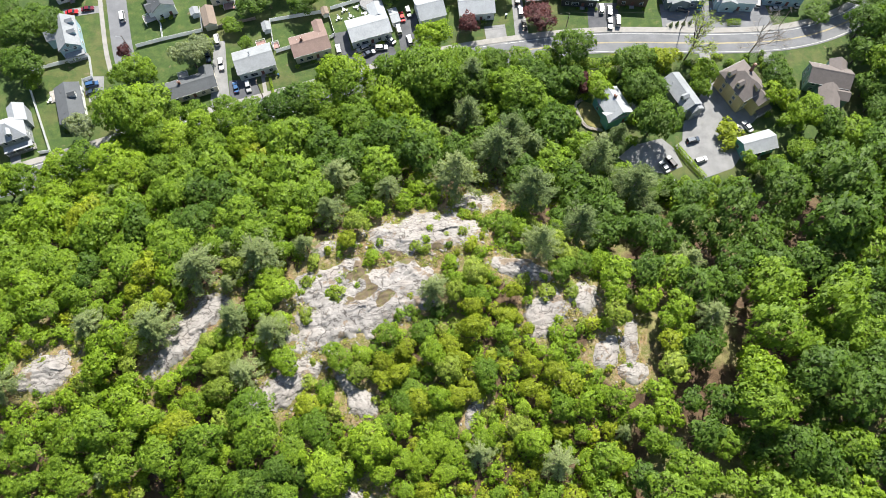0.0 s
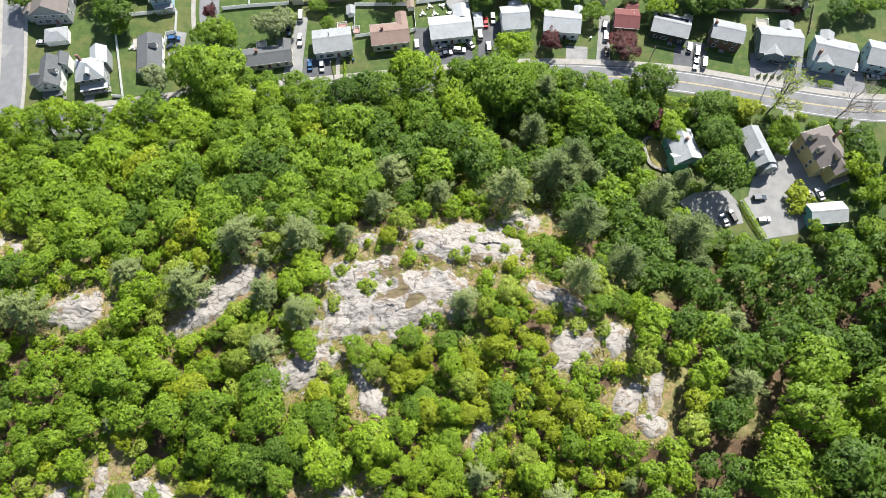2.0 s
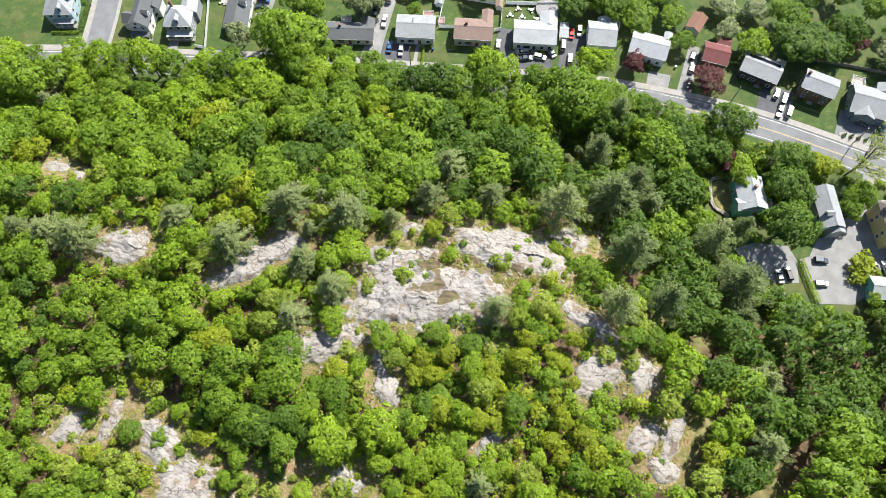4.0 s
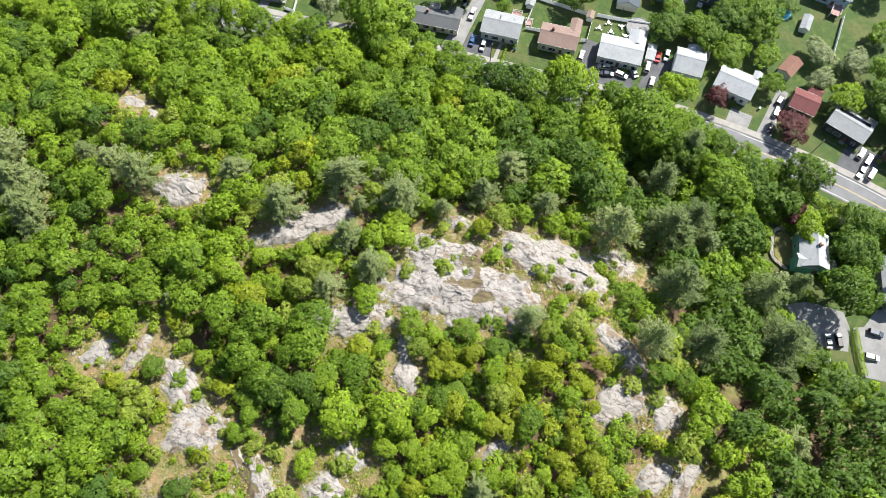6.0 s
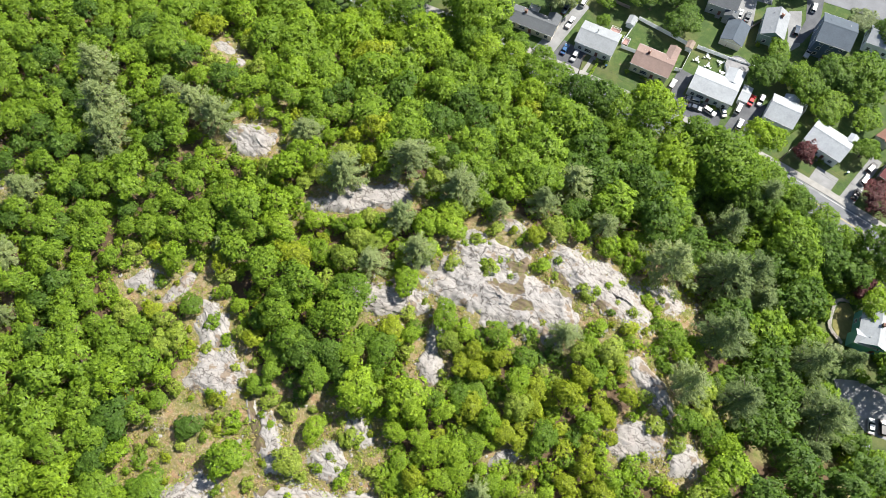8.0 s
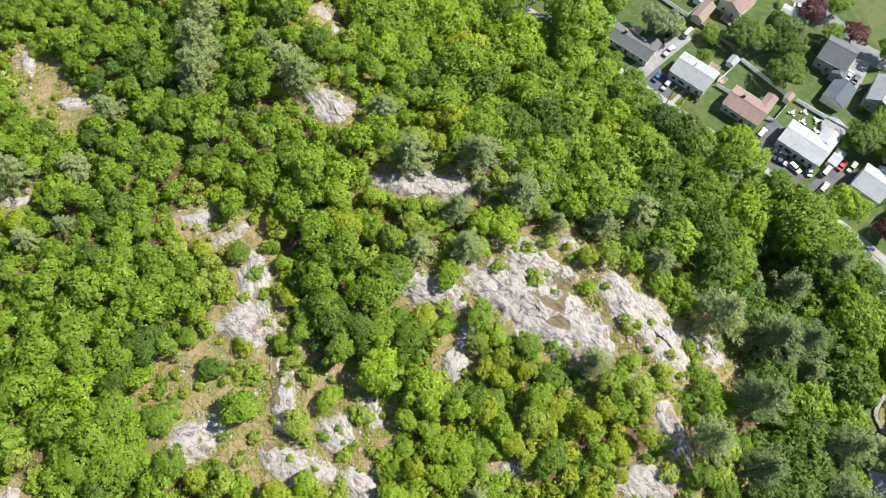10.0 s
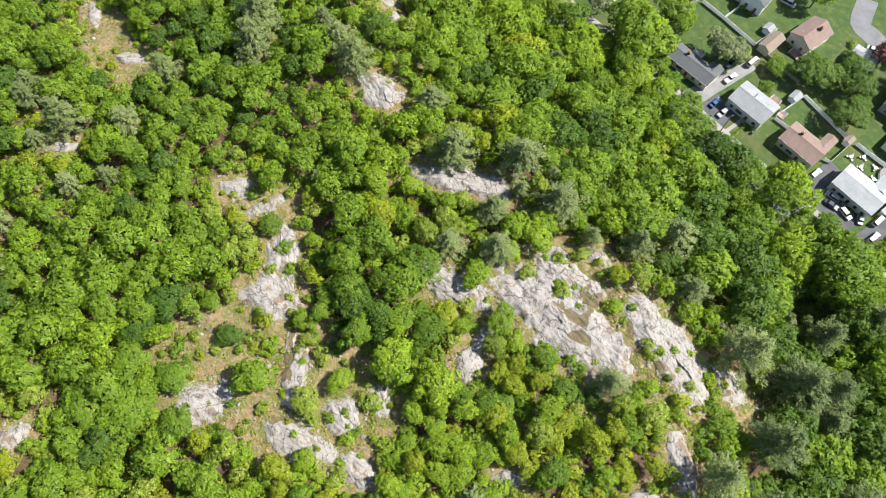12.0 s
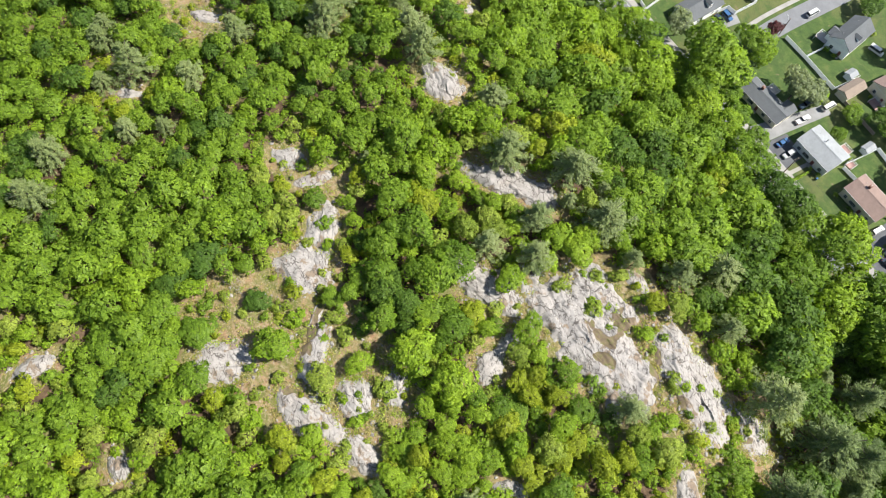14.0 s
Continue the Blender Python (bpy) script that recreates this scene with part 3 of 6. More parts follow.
def crown_shape(seed, r, rise, middle, lobes, leaves, leaf, low=-0.12):
    """A crown of many overlapping lobes: small leaf clumps on their outer skin, larger ones behind, and a normal for each."""
    g = np.random.default_rng(seed)
    sin = np.clip(low + (1 - low) * (np.arange(lobes) + 0.5) / lobes + g.normal(0, 0.07, lobes), -0.3, 0.99)
    az, el = np.arange(lobes) * 2.39996 + g.normal(0, 0.35, lobes), np.arcsin(sin)
    far = g.uniform(0.5, 0.92, lobes)
    squash = 1 + 0.2 * np.sin(az * 2 + g.uniform(0, 6)) + 0.14 * np.sin(az * 3 + g.uniform(0, 6)) + 0.08 * np.sin(az * 5 + g.uniform(0, 6))
    c = np.stack([np.cos(az) * np.cos(el) * far * r * squash, np.sin(az) * np.cos(el) * far * r * squash, middle + np.sin(el) * far * rise], 1)
    lr = g.uniform(0.17, 0.44, lobes) * r * (30 / lobes) ** 0.4
    many = leaves * 5
    chosen = g.choice(lobes, many, p=lr ** 2 / (lr ** 2).sum())
    hub = c[chosen] - (0, 0, middle - rise * 0.3)
    hub /= np.linalg.norm(hub, axis=1)[:, None]
    way = g.normal(size=(many, 3))
    way = way / np.linalg.norm(way, axis=1)[:, None] + 0.45 * hub + (0, 0, 0.25)
    way /= np.linalg.norm(way, axis=1)[:, None]
    fuzz = np.where(g.uniform(size=many) < 0.3, g.uniform(1.0, 1.45, many), g.uniform(0.82, 1.12, many))
    spot = c[chosen] + way * (lr[chosen] * fuzz)[:, None] * (1, 1, 0.85)
    inside = (np.linalg.norm(spot[:, None] - c[None], axis=2) < 0.8 * lr[None]).any(1)
    keep = np.flatnonzero(~inside)[:leaves]
    spot, way, hub = spot[keep], way[keep], hub[keep]
    n, deep = len(keep), len(keep) // 9
    size = np.concatenate([leaf * g.uniform(0.55, 1.4, n), 2.5 * leaf * g.uniform(0.8, 1.2, deep)])
    back = g.choice(lobes, deep, p=lr ** 2 / (lr ** 2).sum())
    bway = g.normal(size=(deep, 3)) * 0.6 + (c[back] - (0, 0, middle - rise * 0.3)) / r + (0, 0, 0.5)
    bway /= np.linalg.norm(bway, axis=1)[:, None]
    spot = np.concatenate([spot, c[back] + bway * (lr[back] * 0.62)[:, None]])
    way, hub = np.concatenate([way, bway]), np.concatenate([hub, bway])
    spot[:, :2] *= r / np.quantile(np.hypot(spot[:, 0], spot[:, 1]), 0.95)
    face = way + g.normal(0, 0.5, spot.shape) + (0, 0, 0.35)
    v, f = leaf_clumps(g, spot, face, size, g.uniform(0.75, 1.2, len(spot)))
    soft = 0.75 * way + 0.5 * hub + (0, 0, 0.35) + g.normal(0, 0.4, spot.shape)
    soft /= np.linalg.norm(soft, axis=1)[:, None]
    return v, f, np.repeat(soft, 3, axis=0)


def pine_shape(seed, r, height, whorls, leaves):
    """White pine: tiers of spreading boughs, each a flat spray of needle tufts."""
    g = np.random.default_rng(seed)
    spots, ways, faces = [], [], []
    per = leaves // whorls
    for k in range(whorls):
        u = k / (whorls - 1)
        reach = r * (1.0 - 0.8 * u ** 1.25) * g.uniform(0.82, 1.1)
        z = height * (0.26 + 0.72 * u)
        boughs = int(g.integers(7, 10))
        count = max(30, int(per * 1.9 * (1 - 0.7 * u)))
        which = g.integers(0, boughs, count)
        az = g.uniform(0, 6.28) + which * 2 * np.pi / boughs + g.normal(0, 0.08, count)
        length = g.uniform(0.56, 1.22, boughs)[which]
        d = np.sqrt(g.uniform(0.02, 1.0, count)) * reach * length
        off = g.normal(0, 0.1, count) * (0.16 * r + d * 0.48)
        x, y = np.cos(az) * d - np.sin(az) * off, np.sin(az) * d + np.cos(az) * off
        zz = z + 0.13 * d + g.normal(0, 0.02 * height, count) - 0.05 * np.abs(off)
        spots.append(np.stack([x, y, zz], 1))
        ways.append(np.stack([np.cos(az), np.sin(az), np.full(count, 0.35)], 1) + g.normal(0, 0.33, (count, 3)))
        faces.append(np.stack([g.normal(0, 0.55, count), g.normal(0, 0.55, count), np.ones(count)], 1))
    spot, way, face = np.concatenate(spots), np.concatenate(ways), np.concatenate(faces)
    n = len(spot)
    v, f = leaf_clumps(g, spot, face, 0.115 * r * g.uniform(0.6, 1.3, n), g.uniform(0.3, 0.5, n), way)
    soft = face / np.linalg.norm(face, axis=1)[:, None] * 0.7 + spot * (0.5 / r, 0.5 / r, 0) + (0, 0, 0.35)
    soft /= np.linalg.norm(soft, axis=1)[:, None]
    return v, f, np.repeat(soft, 3, axis=0)


def stem_shape(seed, height, radius, reach, limbs, start):
    """A tapered trunk with limbs that rise into the crown."""
    g = np.random.default_rng(seed)
    verts, quads = [], []

    def tube(points, radii, sides):
        base = len(verts)
        for p, rad in zip(points, radii):
            for s in range(sides):
                t = 2 * math.pi * s / sides
                verts.append((p[0] + rad * math.cos(t), p[1] + rad * math.sin(t), p[2]))
        for k in range(len(points) - 1):
            for s in range(sides):
                quads.append((base + k * sides + s, base + k * sides + (s + 1) % sides, base + (k + 1) * sides + (s + 1) % sides, base + (k + 1) * sides + s))

    bow = g.normal(0, 0.03 * height, 2)
    line = [(bow[0] * math.sin(3 * u), bow[1] * math.sin(3 * u), -0.3 + u * height) for u in (0, 0.08, 0.35, 0.7, 1.0)]
    tube(line, [radius * k for k in (1.5, 1.0, 0.85, 0.55, 0.15)], 7)
    for k in range(limbs):
        az, z = k * 2.4 + g.uniform(-0.4, 0.4), height * g.uniform(start, 0.8)
        ln = reach * g.uniform(0.6, 0.95)
        tip = (math.cos(az) * ln, math.sin(az) * ln, z + ln * g.uniform(0.35, 0.8))
        mid = (tip[0] * 0.5, tip[1] * 0.5, z + (tip[2] - z) * 0.35)
        tube([(0, 0, z), mid, tip], [radius * 0.45, radius * 0.3, radius * 0.07], 4)
    quads, verts = np.array(quads), np.array(verts)
    round_ = verts * (1, 1, 0) + (1e-4, 0, 0)
    return verts, np.concatenate([quads[:, (0, 1, 2)], quads[:, (0, 2, 3)]]), round_ / np.linalg.norm(round_, axis=1)[:, None]


BROAD = [(crown_shape(10 + k, 5.0, 3.2, 6.6, 76, 1560, 0.54), stem_shape(30 + k, 8.5, 0.24, 4.0, 6, 0.35)) for k in range(6)]
GRAND = [(crown_shape(20 + k, 8.0, 5.4, 10.0, 140, 3000, 0.64), stem_shape(40 + k, 13.5, 0.38, 6.4, 8, 0.35)) for k in range(4)]
FAR_BROAD = [(crown_shape(110 + k, 5.0, 3.2, 6.6, 64, 720, 0.72), stem_shape(130 + k, 8.5, 0.24, 4.0, 3, 0.35)) for k in range(6)]
FAR_GRAND = [(crown_shape(120 + k, 8.0, 5.4, 10.0, 116, 1400, 0.87), stem_shape(140 + k, 13.5, 0.38, 6.4, 4, 0.35)) for k in range(4)]
SHRUB = [(crown_shape(50 + k, 2.2, 1.7, 1.1, 20, 330, 0.4), stem_shape(60 + k, 1.9, 0.07, 1.6, 4, 0.1)) for k in range(4)]
FAR_SHRUB = [(crown_shape(150 + k, 2.2, 1.7, 1.1, 18, 190, 0.5), stem_shape(160 + k, 1.9, 0.07, 1.6, 3, 0.1)) for k in range(4)]
PINE = [(pine_shape(70 + k, 5.0, 11.0, 8, 3600), stem_shape(80 + k, 10.7, 0.26, 3.6, 9, 0.3)) for k in range(4)]
FAR = {"broad": FAR_BROAD, "grand": FAR_GRAND}
FORMS = {"broad": BROAD, "grand": GRAND, "shrub": SHRUB, "pine": PINE}
MESHES = {k: [(mesh_of("crown", *c[:2], LEAF["d"], c[2]), mesh_of("trunk", *s[:2], BARK)) for c, s in forms] for k, forms in FORMS.items()}
SIZE = {"broad": 5.0, "grand": 8.0, "shrub": 2.2, "pine": 5.0}


def form_for(r):
    return "grand" if r > 6.2 else "broad" if r > 2.7 else "shrub"


TONE = {"d": "fresh green", "y": "bright lime-green", "k": "deep green", "o": "olive-green", "s": "pale green", "g": "grey-green", "m": "dark maroon", "p": "grey-green", "q": "dark green"}
TAKEN, SHRUBS, THICKET = [], [], []
pick = np.random.default_rng(5)


def tree(x, y, r, tone, form, where, group, tall=1.0):
    TAKEN.append((x, y, 1.15 * r if form == "pine" else r))
    if form == "shrub":
        if len(SHRUBS) > 285:
            THICKET.append((x, y, r, tone))
            return
        SHRUBS.append((x, y))
    root = new("pine_tree" if form == "pine" else "shrub" if form == "shrub" else "tree")
    k = r / SIZE[form]
    root.matrix_basis = Matrix.LocRotScale((x, y, ground_z(x, y)), Euler((pick.uniform(-0.06, 0.06), pick.uniform(-0.06, 0.06), pick.uniform(0, 6.28))), (k * pick.uniform(0.88, 1.14), k * pick.uniform(0.88, 1.14), tall * k * pick.uniform(0.82, 1.2)))
    crown, stem = MESHES[form][int(pick.integers(len(MESHES[form])))]
    shared("crown", crown, root, LEAF[tone])
    shared("stem" if form == "shrub" else "trunk", stem, root, BARK)
    what = {"pine": "white pine", "shrub": "leafy shrub", "broad": "broadleaf tree", "grand": "tall broadleaf tree"}[form]
    tagged(root, f"{TONE[tone]} {what} {where}", "pine" if form == "pine" else "shrub" if form == "shrub" else "tree", group)
    return root


# x, y, crown radius
PINES = [(-31.7, 95, 7.1), (-32.8, 81.7, 5.6), (-16.2, 90.9, 5.2), (-104.4, 96.1, 4.8), (-68.6, 63.3, 7.5), (-52.1, 67.4, 7.3), (-60.8, 70.3, 3.4),
    (-39.6, 71.4, 3.3), (-77.9, 46.9, 6.9), (-96.3, 47.6, 5.4), (-57.1, 48.9, 5.4), (-46.4, 45.9, 5), (-52.9, 33.9, 4.7), (-60.7, 59.6, 3.2), (-86.6,
    8.2, 3.1), (10.9, 138.7, 6.8), (8.7, 124.7, 7.2), (1.1, 117.7, 3.9), (22.3, 113.8, 7.8), (29.8, 111.3, 7.1), (27.7, 89.7, 9.6), (48.7, 104.9,
    7.7), (61.0, 94.2, 9.6), (65.5, 101.6, 6.2), (64.2, 86.0, 6.4), (40.6, 77.8, 7.4), (26.8, 69.9, 5.9), (71.8, 67.6, 7.2), (73.4, 48.7, 7.6)]
PINES += [(46.2, 18.5, 3), (8.8, 13.7, 4.3), (28.9, 10.7, 5.6), (58.2, 116.7, 4.9), (-2.5, 56.6, 5.1), (-168, 73.4, 4.6), (-117.6, 31.9, 7.3),
    (-145.2, 11.1, 8.3), (-156.2, 16.5, 6.9), (-134.8, 5.2, 7.3), (-137.3, 29, 4.3), (-113.6, 78.3, 2.9), (-132, -51.9, 6.2), (-125.7, -36.5, 5.2),
    (-137.9, -20.8, 5.4), (-111.7, -55.7, 4.4), (-126.4, 30.1, 5.4), (-129.9, -61.6, 4.1), (-150.3, -59.7, 4.9), (-108.9, -77.2, 6.2), (-94.9, -81.4,
    6.3), (3.7, 94, 7.9), (17.2, 106.4, 10), (-145.3, -60.4, 5.1), (-110.4, -45.2, 3.2)]
TOWN = {}
TOWN["y"] = [(-102.2, 128, 10.3), (-35.4, 140.8, 8.6), (-2.5, 157.3, 6.3), (-16.2, 128.3, 8.4), (47.4, 188.9, 5.6), (54.8, 137.6, 5.2), (91.8, 143.2,
    4.8), (65.3, 118.6, 2.4), (122.9, 124.2, 6.5), (114.7, 133.8, 4.9), (-104.1, 145.7, 4), (-85.6, 159.5, 3.1)]
TOWN["g"] = [(-123, 123, 4.7), (36.7, 192.4, 4.9), (96.7, 204, 7.2), (-89.2, 151.6, 6), (-6, 225.4, 5.2), (-85.9, 156.3, 5), (32.4, 203, 5.4)]
TOWN["d"] = [(-6.9, 138.4, 10.7), (-27.3, 119.5, 7.4), (28.3, 149.1, 5.4), (37.4, 148.1, 5), (23.5, 181.3, 4.5), (91.1, 137.8, 4.1), (26.1, 132.3,
    9.1), (33.3, 127.7, 7.3), (19.3, 117.4, 5.5), (-109.7, 148.8, 4.4), (-77, 167.9, 3.7), (-71.5, 159.9, 2.7), (93.9, 144.2, 4), (-144.7, 143.3,
    3.2), (-5.6, 187.3, 7.1), (5.3, 186.7, 6.7), (16.9, 191, 5.6), (-75.3, 199.2, 1.6), (-93.4, 127.6, 5.7), (-84.2, 127.6, 4.9), (-74.5, 128.9, 5.2),
    (-54.3, 203.9, 4.6), (6.4, 203.3, 7.8), (-106.9, 125.3, 9.2), (-96.9, 117.3, 6.2), (-112.6, 144.9, 4.6)]
TOWN["k"] = [(18.7, 147.4, 5.8), (45.1, 151, 7.5), (60.6, 193.3, 8.3), (70.3, 196.8, 9.1), (68.7, 148.7, 6.4), (70.2, 136.9, 7.7), (71, 121.5, 8),
    (117, 139.9, 6.6), (-147.6, 147.8, 7.4), (-152.5, 161, 8.3), (-146, 168.4, 6.9), (139.3, 170.4, 4.9), (-17.3, 182.2, 6.5), (2.6, 200.2, 7.9),
    (-50.9, 177.9, 5.9), (-69.3, 177.1, 7.6), (14.9, 218, 3.6)]
TOWN["m"] = [(36.1, 169.3, 5.9), (10.3, 166.7, 3.8), (82.4, 205.2, 4.1), (96.4, 199, 3.6), (49.3, 141.4, 3.8), (-114.4, 155, 2.9), (-65.5, 203.4,
    5.1), (-49.6, 209.3, 5)]
TOWN["o"] = [(78.7, 149.9, 5.3), (-10.4, 186.9, 4.4)]
HILL = {}
HILL["s"] = [(-29.7, 57.1, 2.7), (-28.7, 63, 1.6), (-38.5, 60.8, 2.4), (-38.7, 51.6, 2.2), (-16.1, 68.8, 1.3), (-7.4, 71.1, 2.4), (-4.5, 71.1, 1.4),
    (-47.1, 32.3, 1.2), (-36.8, 32.4, 2.7), (-23, 34.4, 3.3), (-24.1, 41.6, 1.5), (-16.5, 49.6, 0.9), (8.3, 62.9, 3.6), (9, 87, 1.7), (22.3, 60.7,
    2.7), (29, 57.4, 3), (36, 57.8, 2.6), (-37, 67.1, 2.9), (-44.3, -9.2, 2.6), (-39.4, -7.5, 2.9), (-29, -15.1, 4.5), (-67.3, -12.5, 1.8), (-51.4,
    -32.6, 2), (-32.6, -26.1, 2.3), (-30.9, -2.1, 1.7), (-23.1, -0.5, 3.1), (-9.3, -14.7, 4.1), (-92.6, -15, 1.6)]
HILL["s"] += [(-109, 38.9, 1.4), (-32.5, 57.1, 1.8), (-27.8, 0.6, 1.4)]
HILL["g"] = [(-26, 55.2, 1.6)]
HILL["y"] = [(-20.4, 68.2, 2.9), (-42.4, 37.6, 4.5), (-28.6, 38.6, 4.2), (1.9, 64.6, 4.1), (6.2, 82.9, 2.6), (11.8, 47.6, 4), (-19.3, 16.7, 5.9),
    (-30.1, 9.2, 6.5), (32.8, 45.2, 4), (8.5, 40.7, 2.9), (-45.8, 57.4, 4.7), (-45, 48.7, 3.7), (-39.9, -25.2, 5.9), (-46.8, -19.5, 2.9), (-69.7,
    -17.2, 2.1), (-30.6, -5.6, 3.4), (-16.8, -9.2, 2.4), (-13.8, -20.6, 4.9), (-39.8, -13.1, 1.5), (-24.4, 7, 2)]
HILL["d"] = [(-32.1, 31.1, 3), (-15.8, 42.3, 5.3), (-12.3, 50.9, 2), (-21, 57.5, 0.9), (16.6, 80.6, 5.2), (19.6, 72.6, 4.8), (-6, 45.7, 3.6), (-11, 28.6, 5.5), (-6.2,
    34.8, 4.1), (-33.2, 19.9, 5.2), (-50.5, 24.7, 5.3), (-47.4, 18.8, 6.1), (-39.3, 14.4, 4.9), (33.4, 63.6, 3.8), (39.6, 66.6, 3.8), (31.6, 76.4, 3.6), (47.6, 69.6, 3.6), (51.8, 66.0, 3.2), (76.6, 70.0, 3.6), (-49.5, -8.8, 3.2), (-71.5, -6.7,
    2.6), (-64.9, -7.9, 1.8), (-55.8, -41.9, 2.6), (-48.2, -44, 5.1), (-64.3, -29.5, 3.5), (-55.2, -53.5, 5.6), (-44.4, -56.4, 7.4), (-50, -66, 6.2),
    (-90.6, -10.1, 2.2), (-78.9, -8.2, 3.4), (-9.1, 51.7, 2.3), (-36, -46.1, 5.5), (-52.5, -0.4, 4.1)]
HILL["o"] = [(-35.4, 25.5, 3.8), (7.7, 71.5, 2.9), (10.5, 59.3, 3), (16.5, 52.3, 4.1), (4, 40.4, 5.5), (-11.6, 36.8, 5), (21.7, 47.9, 4.1), (20.2,
    40.9, 4), (14.6, 37.6, 4.7), (5.5, 30, 5.9), (-53.9, -18.5, 2.7)]
HILL["k"] = [(-2.4, 50.1, 4.6), (-53.4, -27.7, 3.6), (-40.1, -2.8, 2.6), (-68.5, -39.7, 6.7), (-62.8, -48.7, 5.2)]
HILL["y"] += [(-9.4, 1.7, 5.5), (-8.1, 10.9, 6.1), (-2.1, 18.4, 6.1), (-1.3, 0.7, 5.2), (2.5, 10.6, 5.7), (7.9, 18.3, 5.2)]
for row in PINES:
    tree(row[0], row[1], 1.03 * row[2], "q" if row[0] > 5 and row[1] > 70 else "p", "pine", "among oaks on the hill", "pines on the hill", 1.25 if row[0] > 5 and row[1] > 60 else 1.05)
for tone, rows in TOWN.items():
    for row in rows:
        tree(row[0], row[1], 1.08 * row[2], tone, form_for(1.08 * row[2]), "near the houses", "garden trees", 0.66 if row[1] > 165 else 0.9)
for tone, rows in HILL.items():
    for x, y, r in rows:
        clump = [(x, y, r)]
        if r > 3.9 and x > -16:   # these stand as clumps of two or three young trees
            n, turn = (3, 0.7 * x) if r > 4.8 else (2, 0.9 * y)
            clump = [(x + 0.5 * r * math.cos(turn + k * 6.283 / n), y + 0.5 * r * math.sin(turn + k * 6.283 / n), r * (0.66, 0.58, 0.52)[k]) for k in range(n)]
        for row in clump:
            tree(*row, tone, form_for(row[2] * 0.85), "beside bare rock on the hill", "hill shrubs" if row[2] <= 3.3 else "hill trees", 0.64 if row[1] < 5 else 0.76)

def road_y(x):
    return np.interp(x, ROAD_X, ROAD_Y)


# how far the woods are planted, by bearing from the hilltop
REACH_AT = [0, 20, 30, 40, 50, 135, 145, 160, 180, 200, 211, 220, 230, 240, 250, 262, 270, 280, 340, 350, 360]
REACH = [130, 150, 180, 220, 255, 255, 265, 258, 234, 228, 220, 172, 146, 130, 120, 112, 50, 26, 30, 70, 130]

# tall trees that line the wooded side of the main road
lane = np.random.default_rng(8)
for x in np.arange(-232, 22, 8.0):
    if not (-184 < x < -168 or -113 < x < -107):
        tree(x + lane.uniform(-2, 2), float(road_y(x)) - (lane.uniform(5.2, 7.0) + (2.0 if x > -95 else 0.0)), lane.uniform(6.2, 8.0), ("dkydkdd" if x > -60 else "ydydydd")[int(lane.integers(7))], "grand", "along the main road", "roadside trees")
for x in np.arange(-226, 26, 9.4):
    if not -184 < x < -168:
        tree(x + lane.uniform(-2, 2), float(road_y(x)) - lane.uniform(16.0, 19.0), lane.uniform(5.8, 7.4), ("dkdkydk" if x > -60 else "ydydydd")[int(lane.integers(7))], "grand", "below the main road", "roadside trees")


def may_grow(x, y, r):
    if y > road_y(x) - 5.6 - 0.12 * r:
        return False
    if (46 < x < 60 and y > 108) or (60 <= x < 70 and y > 98) or (70 <= x < 100 and y > 92) or (100 <= x < 124 and y > 102) or (124 <= x < 148 and y > 120):
        return False
    if math.hypot(x - 50, y - 129) < 7 + r:
        return False
    if (-150 < x < -120 and y > 108) or (-118 < x < -100 and 112 < y):
        return False
    if math.hypot(x - 4, y - 5) > np.interp(math.degrees(math.atan2(y - 5, x - 4)) % 360, REACH_AT, REACH):
        return False
    for cx, cy, a, b, bearing, *_ in OUTCROPS + OPEN:
        c, s = math.cos(radians(bearing)), math.sin(radians(bearing))
        u, v = c * (x - cx) + s * (y - cy), -s * (x - cx) + c * (y - cy)
        if (u / (a + 0.75 * r + 0.8)) ** 2 + (v / (b + 0.75 * r + 0.8)) ** 2 < 1:
            return False
        v2 = v - c * (1.2 * r + 1.0)
        if a > 6 and r > 2 and ((u - s * (1.2 * r + 1.0)) / a) ** 2 + (v2 / b) ** 2 < 0.8:
            return False
    return True


def by_rock(x, y):
    """Whether a spot lies within about ten metres of bare rock, where only low bright growth stands."""
    return any(math.hypot(x - cx, y - cy) < 0.75 * a + 10 for cx, cy, a, *_ in OUTCROPS)


